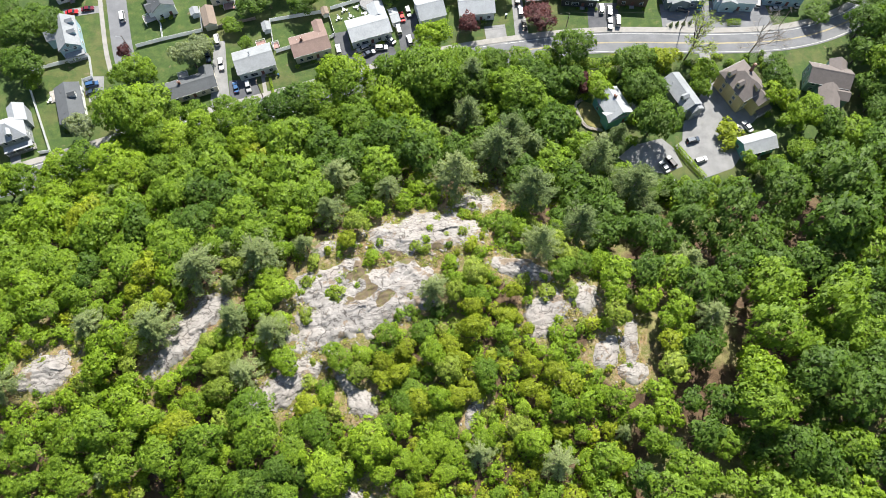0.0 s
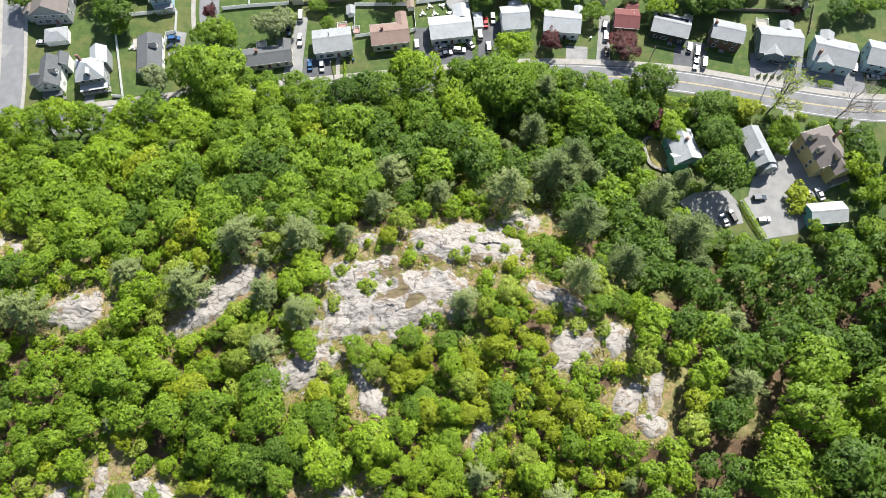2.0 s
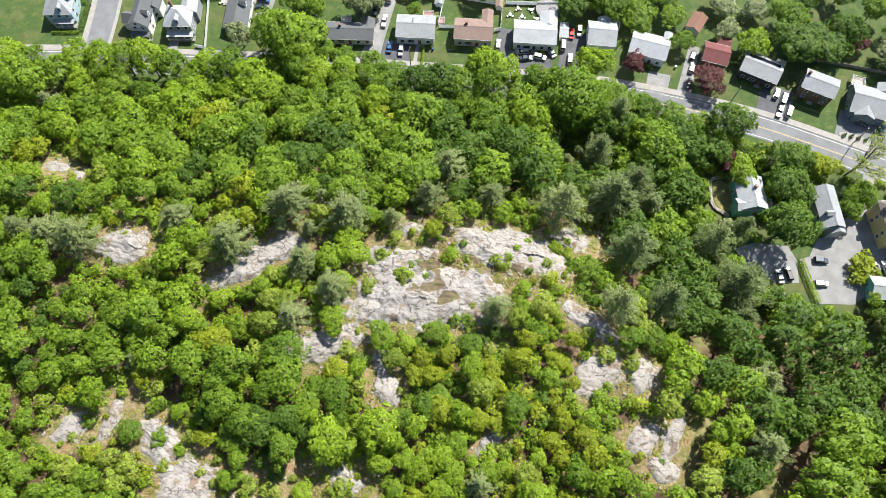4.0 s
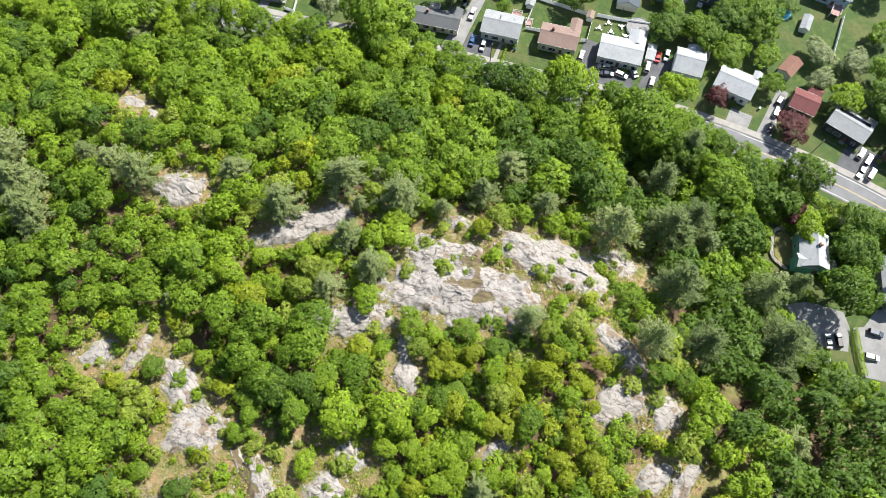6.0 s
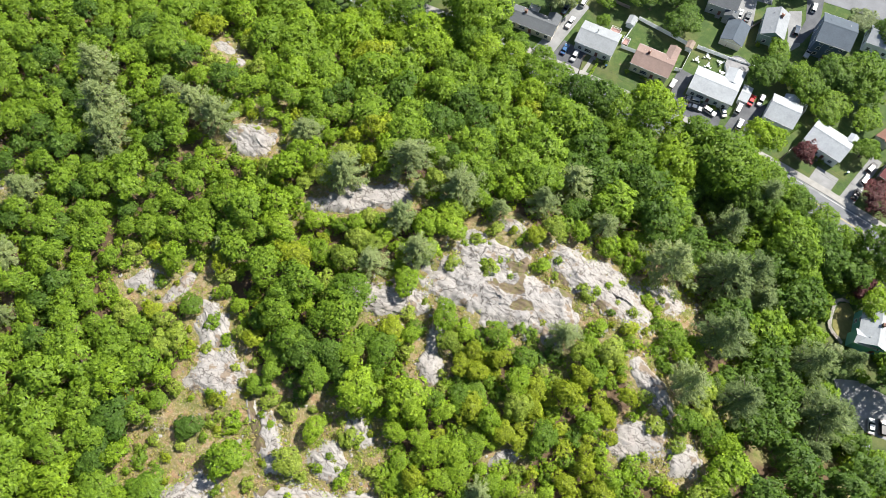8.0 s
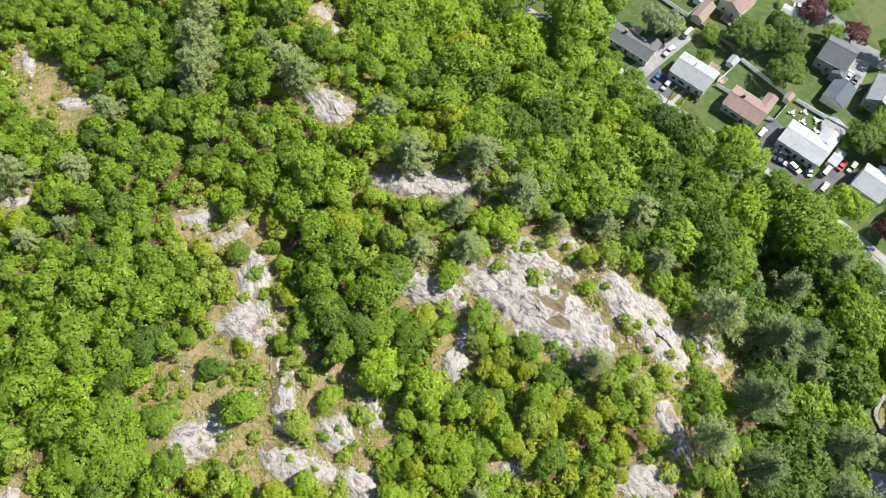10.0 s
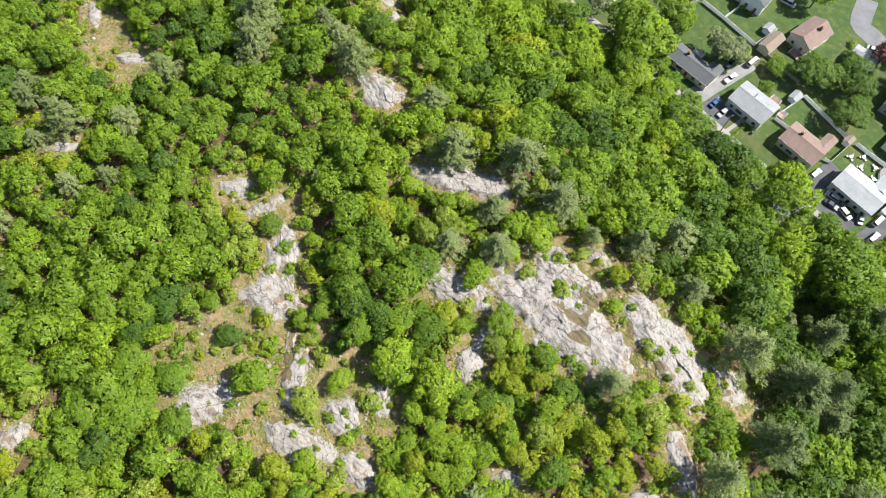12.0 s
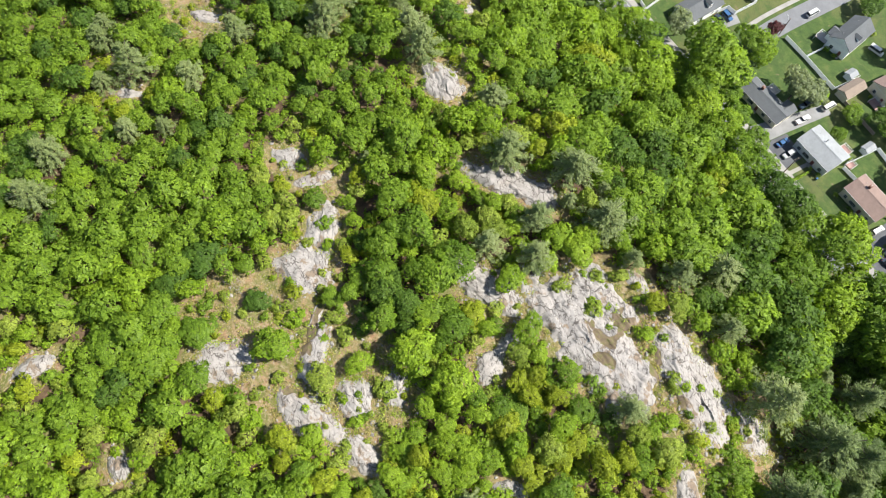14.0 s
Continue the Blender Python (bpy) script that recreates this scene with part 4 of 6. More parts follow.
def scatter():
    g = np.random.default_rng(11)
    taken = np.array(TAKEN)
    xs, ys, rs = [list(taken[:, k]) for k in range(3)]
    grown = []
    for wanted, tries in ((1.15, 4000), (0.95, 13000), (0.7, 15000), (0.5, 2500)):
        for _ in range(tries):
            x, y = g.uniform(-275, 185), g.uniform(-150, 170)
            on_hill = float(land(x, y)) / 24
            slope = x > 46 and y < 104
            if slope and wanted < 0.9:
                continue
            slim = 0.8 if x < -95 and y < 75 else 1.15 if slope else 1.0
            r = slim * wanted * (7.0 - 2.9 * on_hill) * g.uniform(0.75, 1.25)
            low = by_rock(x, y)
            r *= 0.72 if low else 0.8 if math.hypot(x - 12, y - 35) < 42 else 1.0
            if not may_grow(x, y, r):
                continue
            ax, ay, ar = np.array(xs), np.array(ys), np.array(rs)
            if (np.hypot(ax - x, ay - y) < (0.57 if slope else 0.53) * (ar + r)).any():
                continue
            xs.append(x), ys.append(y), rs.append(r)
            stand = noise.noise((x * 0.03, y * 0.03, 7.7)) + g.normal(0, 0.35)
            if low and stand > -0.6:
                tone = "yyosysd"[int(g.integers(7))]
            elif x > 50 and y > 10:
                tone = "k" if stand < (0.3 if x > 80 else 0.2) else "y" if stand > 0.85 and x < 85 else "d"
            elif x < -95 and y < 75 and stand > -0.1:
                tone = "ddddydk"[int(g.integers(7))]
            elif math.hypot(x - 12, y - 35) < 42:
                tone = "oyoyd"[int(g.integers(5))]
            elif y > 84 and (x > -5 or y > 100 and x > -45):
                tone = "k" if stand < (0.4 if x > -5 else 0.1) else "d"
            elif y < 5:
                tone = "k" if stand < -0.75 else "y" if stand > 0.5 else "d"
            else:
                tone = "k" if stand < -0.65 else "y" if stand > 0.4 else "o" if stand > 0.36 else "d"
            grown.append((x, y, r, tone))
    return grown


GROWN = scatter()
GROWN.sort(key=lambda q: math.hypot(q[0] + 25, q[1] - 25))
SINGLE, REST = GROWN[:230], GROWN[230:]
for x, y, r, tone in SINGLE:
    tree(x, y, r, tone, form_for(r), "in the woods on the hill", "woodland trees")


def woodland(rows, tone, name="woodland", label="dense woodland of %s broadleaf trees covering the hill", category="woods"):
    """The farther growth of one tone, all crowns and stems in one mesh."""
    verts, quads, kinds, normals, at = [], [], [], [], 0
    for x, y, r in rows:
        form = FAR.get(form_for(r), FAR_SHRUB)
        k = r / SIZE[form_for(r)]
        t = pick.uniform(0, 6.28)
        turn = np.array([[math.cos(t), math.sin(t), 0], [-math.sin(t), math.cos(t), 0], [0, 0, pick.uniform(1.0, 1.75) if x > 46 and y < 104 and r > 3 else pick.uniform(0.82, 1.2)]]) * k * np.array([pick.uniform(0.88, 1.14), pick.uniform(0.88, 1.14), 1.0])[:, None]
        z = ground_z(x, y)
        for kind, (v, q, w) in enumerate(form[int(pick.integers(len(form)))]):
            verts.append(v @ turn + (x, y, z))
            normals.append(w @ turn / k)
            quads.append(q + at)
            kinds.append(np.full(len(q), kind, np.int32))
            at += len(v)
    me = mesh_of(name, np.concatenate(verts), np.concatenate(quads), LEAF[tone], np.concatenate(normals))
    me.materials.append(BARK)
    me.polygons.foreach_set("material_index", np.concatenate(kinds))
    tagged(new(name, me), label % TONE[tone], category, kind="stuff")


for tone in "dykos":
    rows = [q[:3] for q in REST if q[3] == tone]
    if rows:
        woodland(rows, tone)


# ---- houses ----
def painted(name, c, rough=0.7):
    return surface(name, tuple(v * 0.88 for v in c), tuple(min(0.9, v * 1.05) for v in c), 0.4, 3.0, rough, relief=0.1)


def siding(name, c):
    """Clapboard walls: faint level courses."""
    m, t, b = nodes_of(name, 0.65)
    p = place(t)
    wave = t.nodes.new("ShaderNodeTexWave")
    wave.bands_direction = "Z"
    wave.inputs["Scale"].default_value, wave.inputs["Distortion"].default_value = 1.6, 0.0
    t.links.new(p, wave.inputs["Vector"])
    col = mix(t, ramp(t, noise_node(t, 0.5, 4.0, 0.6, p), [(0.3, grey(0)), (0.7, grey(1))]), tuple(v * 0.88 for v in c), c)
    col = mix(t, 0.25, col, ramp(t, wave.outputs["Fac"], [(0.0, grey(0.6)), (0.25, grey(1.0))]), "MULTIPLY")
    t.links.new(col, b.inputs["Base Color"])
    return m


def shingles(name, c):
    """Asphalt shingles: courses and blotches."""
    m, t, b = nodes_of(name, 0.92)
    p = place(t)
    fine, wide, spots = noise_node(t, 5.0, 3.0, 0.7, p), noise_node(t, 0.35, 4.0, 0.6, p), noise_node(t, 1.6, 3.0, 0.6, p)
    col = ramp(t, wide, [(0.3, tuple(v * 0.82 for v in c)), (0.7, c)])
    col = mix(t, 0.45, col, ramp(t, fine, [(0.3, grey(0.6)), (0.7, grey(1.05))]), "MULTIPLY")
    col = mix(t, 0.25, col, ramp(t, spots, [(0.35, grey(0.6)), (0.6, grey(1.0))]), "MULTIPLY")
    t.links.new(col, b.inputs["Base Color"])
    bump(t, b, fine, 0.5, 0.03)
    return m


ROOFS = {"light": shingles("shingles_light_grey", (0.34, 0.36, 0.375)), "pink": shingles("shingles_faded_brown", (0.28, 0.2, 0.172)), "white": shingles("shingles_white_grey", (0.43, 0.455, 0.48)),
         "grey": shingles("shingles_grey", (0.33, 0.35, 0.37)), "dark": shingles("shingles_charcoal", (0.13, 0.14, 0.15)), "red": shingles("shingles_red", (0.2, 0.072, 0.07)),
         "brown": shingles("shingles_brown_grey", (0.2, 0.175, 0.165)), "tan": shingles("shingles_tan", (0.29, 0.23, 0.185)), "rust": shingles("shingles_rust", (0.25, 0.135, 0.1)), "navy": shingles("shingles_slate_blue", (0.1, 0.125, 0.155))}
WALLS = {"white": siding("siding_white", (0.85, 0.86, 0.86)), "cream": siding("siding_cream", (0.7, 0.66, 0.55)), "teal": siding("siding_teal", (0.14, 0.4, 0.38)), "yellow": siding("siding_yellow", (0.62, 0.5, 0.24)),
         "blue": siding("siding_pale_blue", (0.4, 0.55, 0.62)), "navy": siding("siding_dark_blue", (0.09, 0.13, 0.2)), "brown": siding("siding_brown", (0.14, 0.09, 0.065)), "grey": siding("siding_grey", (0.33, 0.35, 0.36)),
         "slate": siding("siding_slate", (0.16, 0.21, 0.25)), "black": siding("siding_black", (0.05, 0.05, 0.055)), "green": siding("siding_grey_green", (0.2, 0.3, 0.27))}
TRIM = painted("white_trim", (0.85, 0.86, 0.86), 0.5)
BRICK = surface("chimney_brick", (0.2, 0.1, 0.075), (0.3, 0.17, 0.13), 1.0, 6.0, 0.9)
DOOR = painted("door_paint", (0.2, 0.07, 0.06), 0.45)
GLASS, gt, gb = nodes_of("window_glass", 0.08)
gb.inputs["Base Color"].default_value = (0.03, 0.04, 0.05, 1)
METAL, mt, mb = nodes_of("grey_metal", 0.4, 0.8)
mb.inputs["Base Color"].default_value = (0.5, 0.5, 0.5, 1)
PANEL, pt, pb = nodes_of("solar_cells", 0.2)
pb.inputs["Base Color"].default_value = (0.012, 0.015, 0.03, 1)


def frame_mesh(w, h, mat):
    bm = bmesh.new()
    for x0, z0, x1, z1 in ((-w / 2 - 0.1, -0.1, -w / 2, h + 0.1), (w / 2, -0.1, w / 2 + 0.1, h + 0.1), (-w / 2, -0.1, w / 2, 0), (-w / 2, h, w / 2, h + 0.1), (-w / 2, h / 2 - 0.03, w / 2, h / 2 + 0.03)):
        box(bm, x0, -0.07, z0, x1, 0.02, z1)
    me = bpy.data.meshes.new("window")
    bm.to_mesh(me), bm.free()
    me.materials.append(mat)
    return me


def pane_mesh(w, h):
    bm = bmesh.new()
    box(bm, -w / 2, -0.03, 0, w / 2, -0.005, h)
    me = bpy.data.meshes.new("pane")
    bm.to_mesh(me), bm.free()
    me.materials.append(GLASS)
    return me


WINDOW, PANE = frame_mesh(1.15, 1.35, TRIM), pane_mesh(1.15, 1.35)
WIDE_WINDOW, WIDE_PANE = frame_mesh(2.4, 1.35, TRIM), pane_mesh(2.4, 1.35)


def window(root, u, v, z, turn, wide=False):
    f = shared("window", WIDE_WINDOW if wide else WINDOW, root, None, pose(u, v, z, 0, 0, turn))
    shared("pane", WIDE_PANE if wide else PANE, f)


def roof_mesh(kind, w, d, eave, rise, thick=0.16):
    """Gable ridge along u ("gable") or v ("cross"), or four slopes ("hip"), as a thick shell."""
    bm = bmesh.new()
    a, b = w / 2, d / 2
    if kind == "cross":
        corners, ridge = [(-a, -b), (a, -b), (a, b), (-a, b)], [(0, -b), (0, b)]
        quads = [(0, 3, 5, 4), (1, 4, 5, 2)]
        tris = [(0, 4, 1), (3, 2, 5)]
    else:
        inset = 0.0 if kind == "gable" else min(a, b) * (1.0 if a >= b else 0.98)
        if kind == "hip" and a < b:
            ridge, quads, tris = [(0, -b + inset), (0, b - inset)], [(0, 4, 5, 3), (1, 2, 5, 4)], [(0, 1, 4), (2, 3, 5)]
        else:
            ridge, quads, tris = [(-a + inset, 0), (a - inset, 0)], [(0, 1, 5, 4), (2, 3, 4, 5)], [(1, 2, 5), (3, 0, 4)]
        corners = [(-a, -b), (a, -b), (a, b), (-a, b)]
    top = [bm.verts.new((x, y, eave + thick)) for x, y in corners] + [bm.verts.new((x, y, eave + rise + thick)) for x, y in ridge]
    low = [bm.verts.new((x, y, eave)) for x, y in corners] + [bm.verts.new((x, y, eave + rise)) for x, y in ridge]
    shell = quads + (tris if kind == "hip" else [])
    for f in shell:
        bm.faces.new([top[i] for i in f])
        bm.faces.new([low[i] for i in f][::-1])
    edges = {}
    for f in shell:
        for i, j in zip(f, f[1:] + f[:1]):
            edges[frozenset((i, j))] = edges.get(frozenset((i, j)), 0) + 1
    for e, n in edges.items():
        if n == 1:
            i, j = tuple(e)
            bm.faces.new((top[i], top[j], low[j], low[i]))
    bmesh.ops.recalc_face_normals(bm, faces=bm.faces[:])
    return bm


def wall_mesh(kind, w, d, eave, rise):
    bm = bmesh.new()
    a, b = w / 2, d / 2
    box(bm, -a, -b, -0.3, a, b, eave)
    if kind == "gable":
        for u in (-a + 0.06, a - 0.06):
            low = [bm.verts.new((u + s, v, eave)) for s in (-0.06, 0.06) for v in (-b, b)]
            peak = [bm.verts.new((u + s, 0, eave + rise * (2 * b) / (2 * b + 0.8))) for s in (-0.06, 0.06)]
            for f in ((low[0], low[1], peak[0]), (low[2], peak[1], low[3]), (low[0], peak[0], peak[1], low[2]), (low[1], low[3], peak[1], peak[0])):
                bm.faces.new(f)
    if kind == "cross":
        for v in (-b + 0.06, b - 0.06):
            low = [bm.verts.new((u, v + s, eave)) for s in (-0.06, 0.06) for u in (-a, a)]
            peak = [bm.verts.new((0, v + s, eave + rise * (2 * a) / (2 * a + 0.8))) for s in (-0.06, 0.06)]
            for f in ((low[0], low[1], peak[0]), (low[2], peak[1], low[3]), (low[0], peak[0], peak[1], low[2]), (low[1], low[3], peak[1], peak[0])):
                bm.faces.new(f)
    bmesh.ops.recalc_face_normals(bm, faces=bm.faces[:])
    return bm


def house(x, y, w, d, deg, eave, kind, slope, roof, wall, label, chimney=None, wings=(), dormers=(), porch=None, steps=None, category="house", name="house", glazed=True, pipe=None):
    """A house whose front looks down the page; w and d are the roof's, wings are (u, v, w, d, eave, kind)."""
    root = new(name)
    root.matrix_basis = pose(x, y, 0, 0, 0, deg)
    tagged(root, label, category)
    run = (w if kind == "cross" or (kind == "hip" and w < d) else d) / 2
    rise = run * math.tan(radians(slope))
    part("wall", wall_mesh(kind, w - 0.8, d - 0.8, eave + 0.02, rise), WALLS[wall], root)
    part("roof", roof_mesh(kind, w, d, eave, rise), ROOFS[roof], root)
    if kind != "hip":
        ln = (w if kind == "gable" else d) / 2 - 0.05
        bm = bmesh.new()
        for side in (-1, 1):
            vs = box(bm, -ln, -0.16, -0.015, ln, 0.16, 0.02)
            bmesh.ops.transform(bm, matrix=(pose(0, 0, 0, 0, 0, 90) if kind == "cross" else pose(0, 0, 0)) @ pose(0, 0, eave + rise + 0.15) @ pose(0, 0, 0, -side * slope) @ pose(0, side * 0.15, 0.03), verts=vs)
        part("ridge_cap", bm, ROOFS[roof], root)
        if glazed:
            for u in (-0.3, 0.28):
                far = 0.4 * run
                bm = bmesh.new()
                bmesh.ops.create_cone(bm, segments=8, radius1=0.09, radius2=0.08, depth=0.5, cap_ends=True, matrix=(pose(0, 0, 0, 0, 0, 90) if kind == "cross" else pose(0, 0, 0)) @ pose(u * 2 * ln, far, eave + rise * 0.6 + 0.3))
                part("roof_vent", bm, METAL, root)
    for v in (-d / 2 - 0.06, d / 2 + 0.005):
        bm = bmesh.new()
        box(bm, -w / 2, v, eave - 0.05, w / 2, v + 0.055, eave + 0.13)
        part("gutter", bm, TRIM, root, "white gutter")
    storeys = [1.05] + ([3.8] if eave >= 5 else []) + ([6.4] if eave >= 7.5 else [])
    if glazed:
        n = max(2, int((w - 1.6) / 2.7))
        for z in storeys:
            for i in range(n):
                u = (i + 0.5 - n / 2) * (w - 1.8) / n
                if not (z < 2 and i == n // 2):
                    window(root, u, -d / 2 + 0.4, z, 0, z < 2 and n > 3 and i == n // 2 - 1)
                if z < 2 or i % 2 == 0:
                    window(root, u, d / 2 - 0.4, z, 180)
            for v in (-d * 0.2, d * 0.2):
                window(root, -w / 2 + 0.4, v, z, -90)
                window(root, w / 2 - 0.4, v, z, 90)
        u = (n // 2 + 0.5 - n / 2) * (w - 1.8) / n
        bm = bmesh.new()
        box(bm, u - 0.5, -d / 2 + 0.33, 0.35, u + 0.5, -d / 2 + 0.42, 2.4)
        part("door", bm, DOOR, root, "dark red front door")
        bm = bmesh.new()
        for k in range(3):
            box(bm, u - 0.9, -d / 2 - 0.75 + 0.3 * k, 0.0 if k == 0 else 0.13 * k, u + 0.9, -d / 2 + 0.39, 0.13 * (k + 1))
        part("front_steps", bm, CONCRETE, root, "low concrete front steps")
    for u, v, ww, wd, we, wk in wings:
        wr = (ww if wk == "cross" else wd) / 2 * math.tan(radians(slope))
        b1, b2 = wall_mesh(wk, ww - 0.5, wd - 0.5, we + 0.02, wr), roof_mesh(wk, ww, wd, we, wr)
        for m in (b1, b2):
            bmesh.ops.translate(m, verts=m.verts[:], vec=(u, v, 0))
        part("wing_wall", b1, WALLS[wall], root)
        part("wing_roof", b2, ROOFS[roof], root)
        if glazed and wk == "cross":
            window(root, u, v - wd / 2 + 0.25, 1.1, 0)
    for u, v, z, turn in dormers:
        bm = roof_mesh("cross", 2.0, 2.6, z + 1.2, 0.8, 0.1)
        q = pose(u, v, 0, 0, 0, turn)
        bmesh.ops.transform(bm, matrix=q, verts=bm.verts[:])
        dorm = part("dormer", bm, ROOFS[roof], root)
        bm = wall_mesh("cross", 1.6, 2.2, z + 1.22, 0.75)
        bmesh.ops.transform(bm, matrix=q, verts=bm.verts[:])
        for vert in bm.verts:
            vert.co.z = max(vert.co.z, z - 0.6)
        part("dormer_wall", bm, WALLS[wall], dorm)
        m = q @ pose(0, -1.1, z - 0.05)
        shared("dormer_window", WINDOW, dorm, None, m @ Matrix.Diagonal((0.8, 1, 0.8, 1)))
        shared("pane", PANE, dorm, None, m @ Matrix.Diagonal((0.8, 1, 0.8, 1)))
    if chimney:
        u, v, top = chimney
        bm = bmesh.new()
        box(bm, u - 0.45, v - 0.4, eave * 0.5, u + 0.45, v + 0.4, top)
        box(bm, u - 0.52, v - 0.47, top, u + 0.52, v + 0.47, top + 0.15)
        stack = part("chimney", bm, BRICK, root, "brick chimney")
        bm = bmesh.new()
        bmesh.ops.create_cone(bm, segments=10, radius1=0.16, radius2=0.14, depth=0.4, cap_ends=True, matrix=pose(u, v, top + 0.3))
        part("flue", bm, METAL, stack)
    if pipe:
        u, v, top = pipe
        bm = bmesh.new()
        bmesh.ops.create_cone(bm, segments=10, radius1=0.18, radius2=0.18, depth=1.6, cap_ends=True, matrix=pose(u, v, top))
        bmesh.ops.create_cone(bm, segments=10, radius1=0.3, radius2=0.1, depth=0.25, cap_ends=True, matrix=pose(u, v, top + 0.85))
        part("vent_pipe", bm, METAL, root, "grey metal vent pipe")
    if porch:
        u, v, pw, pd, pz = porch
        bm = bmesh.new()
        box(bm, u - pw / 2, v - pd / 2, pz, u + pw / 2, v + pd / 2, pz + 0.15)
        part("porch_roof", bm, ROOFS[roof], root)
        bm = bmesh.new()
        box(bm, u - pw / 2 + 0.1, v - pd / 2 + 0.1, 0, u + pw / 2 - 0.1, v + pd / 2, 0.55)
        part("porch_floor", bm, CONCRETE, root)
        for k in range(4):
            px = u - pw / 2 + 0.25 + k * (pw - 0.5) / 3
            bm = bmesh.new()
            box(bm, px - 0.09, v - pd / 2 + 0.12, 0.5, px + 0.09, v - pd / 2 + 0.3, pz)
            part("porch_post", bm, TRIM, root, "white porch post")
        bm = bmesh.new()
        box(bm, u - pw / 2 + 0.2, v - pd / 2 + 0.17, 1.25, u + pw / 2 - 0.2, v - pd / 2 + 0.24, 1.33)
        for k in range(16):
            px = u - pw / 2 + 0.3 + k * (pw - 0.6) / 15
            box(bm, px - 0.03, v - pd / 2 + 0.18, 0.5, px + 0.03, v - pd / 2 + 0.23, 1.26)
        part("porch_rail", bm, TRIM, root, "white porch rail")
    return root


house(-67.4, 151.9, 14.2, 10.0, 19, 4.2, "gable", 20, "light", "white", "long white raised ranch house with a light grey roof", pipe=(-1.0, 1.0, 6.4))
house(-47.7, 158.5, 14.0, 9.2, 18, 4.2, "gable", 20, "pink", "cream", "cream ranch house with a faded pink-brown roof", chimney=(-2.6, 0.9, 6.9), wings=((4.8, 6.0, 4.2, 6.0, 4.2, "cross"),))
house(-26.7, 165.7, 15.6, 10.0, 18, 4.2, "gable", 18, "white", "white", "long white ranch house with a pale grey roof", wings=((4.9, 6.4, 6.2, 6.2, 4.2, "cross"),))
house(-17.5, 171.8, 3.4, 6.6, 17, 2.7, "gable", 12, "white", "white", "small white side shed roofed in pale grey", name="side_shed", category="shed", glazed=False)
house(-4.2, 173.6, 10.3, 10.4, 16, 4.8, "gable", 26, "white", "white", "white cape house with a steep pale roof", wings=((1.0, 5.8, 5.0, 4.0, 4.0, "cross"),))
house(13.0, 175.6, 13.6, 9.9, 5, 4.3, "gable", 22, "white", "white", "white house with a small front gable and pale roof", wings=((-3.6, -3.6, 4.4, 4.6, 4.2, "cross"), (5.6, 5.4, 3.0, 3.6, 4.6, "cross")))
house(35.9, 181.1, 9.2, 8.6, 5, 4.3, "gable", 24, "red", "brown", "brown house with a dull red roof behind a maroon tree", wings=((2.0, 6.0, 5.0, 5.0, 3.6, "gable"),))
house(26.2, 193.2, 5.6, 8.0, -10, 2.8, "cross", 24, "rust", "cream", "garage with a rust-coloured roof", name="garage", category="garage", glazed=False)
solar = house(52.2, 181.4, 13.7, 9.2, -5, 4.4, "gable", 20, "light", "black", "black-sided house with solar panels on a grey roof")
house(72.2, 181.2, 11.7, 8.5, -4, 5.8, "gable", 20, "grey", "brown", "two-storey brown house with a grey roof", chimney=(-5.0, 1.0, 8.6))
house(91.1, 181.6, 15.4, 11.9, 4, 4.4, "gable", 24, "light", "slate", "slate-sided house with a hipped grey front gable", wings=((-2.4, -3.6, 7.0, 6.4, 4.3, "cross"), (3.0, 7.0, 5.0, 4.0, 4.3, "cross")))
house(110.1, 180.0, 15.0, 11.2, -5, 4.8, "gable", 24, "light", "blue", "pale blue house with a grey cross-gabled roof", chimney=(-5.6, -3.2, 7.9), wings=((-2.8, -3.4, 6.4, 5.8, 4.7, "cross"), (-3.0, 6.4, 5.0, 4.4, 4.7, "cross")))
house(128.8, 181.7, 14.6, 10.6, -5, 5.2, "gable", 24, "light", "blue", "pale blue two-storey house with a grey roof", wings=((2.4, 6.4, 6.0, 4.6, 4.7, "cross"),))
house(-130.7, 134.6, 9.0, 15.6, 19, 3.4, "cross", 24, "dark", "white", "long white ranch house with a charcoal roof", dormers=((2.0, 1.8, 4.6, 90),))
house(-88.9, 141.8, 17.4, 7.6, 20, 3.3, "gable", 22, "dark", "cream", "low cream ranch house with a charcoal roof under trees", chimney=(-3.6, 0.8, 6.0), wings=((6.2, 3.6, 5.0, 4.6, 3.3, "cross"),))
house(-147.9, 123.0, 10.0, 9.4, 22, 5.6, "hip", 36, "white", "grey", "grey two-storey house with a pale hipped roof", wings=((3.0, 5.6, 6.0, 7.4, 5.0, "cross"),), dormers=((0.0, -2.6, 6.6, 0),), porch=(0.3, -5.9, 9.6, 2.4, 2.9), chimney=(-2.4, 3.0, 10.0))
house(-161.2, 119.2, 7.6, 12.0, 17, 5.2, "cross", 40, "dark", "white", "white house with a steep dark roof and dormers", dormers=((2.2, -1.0, 6.4, 90), (-0.2, -5.0, 6.4, 0)), wings=((-4.6, -1.6, 4.0, 5.0, 4.4, "gable"), (3.4, 5.4, 4.4, 5.4, 4.6, "cross")), porch=(0.4, -7.2, 7.0, 2.2, 2.8))
house(-191.0, 111.6, 10.4, 10.0, 24, 5.4, "hip", 34, "light", "blue", "pale blue corner house with a grey hipped roof and dormers", dormers=((1.0, -2.8, 6.2, 0), (3.0, 1.0, 6.2, 90)), porch=(1.4, -6.0, 7.4, 2.2, 2.8))
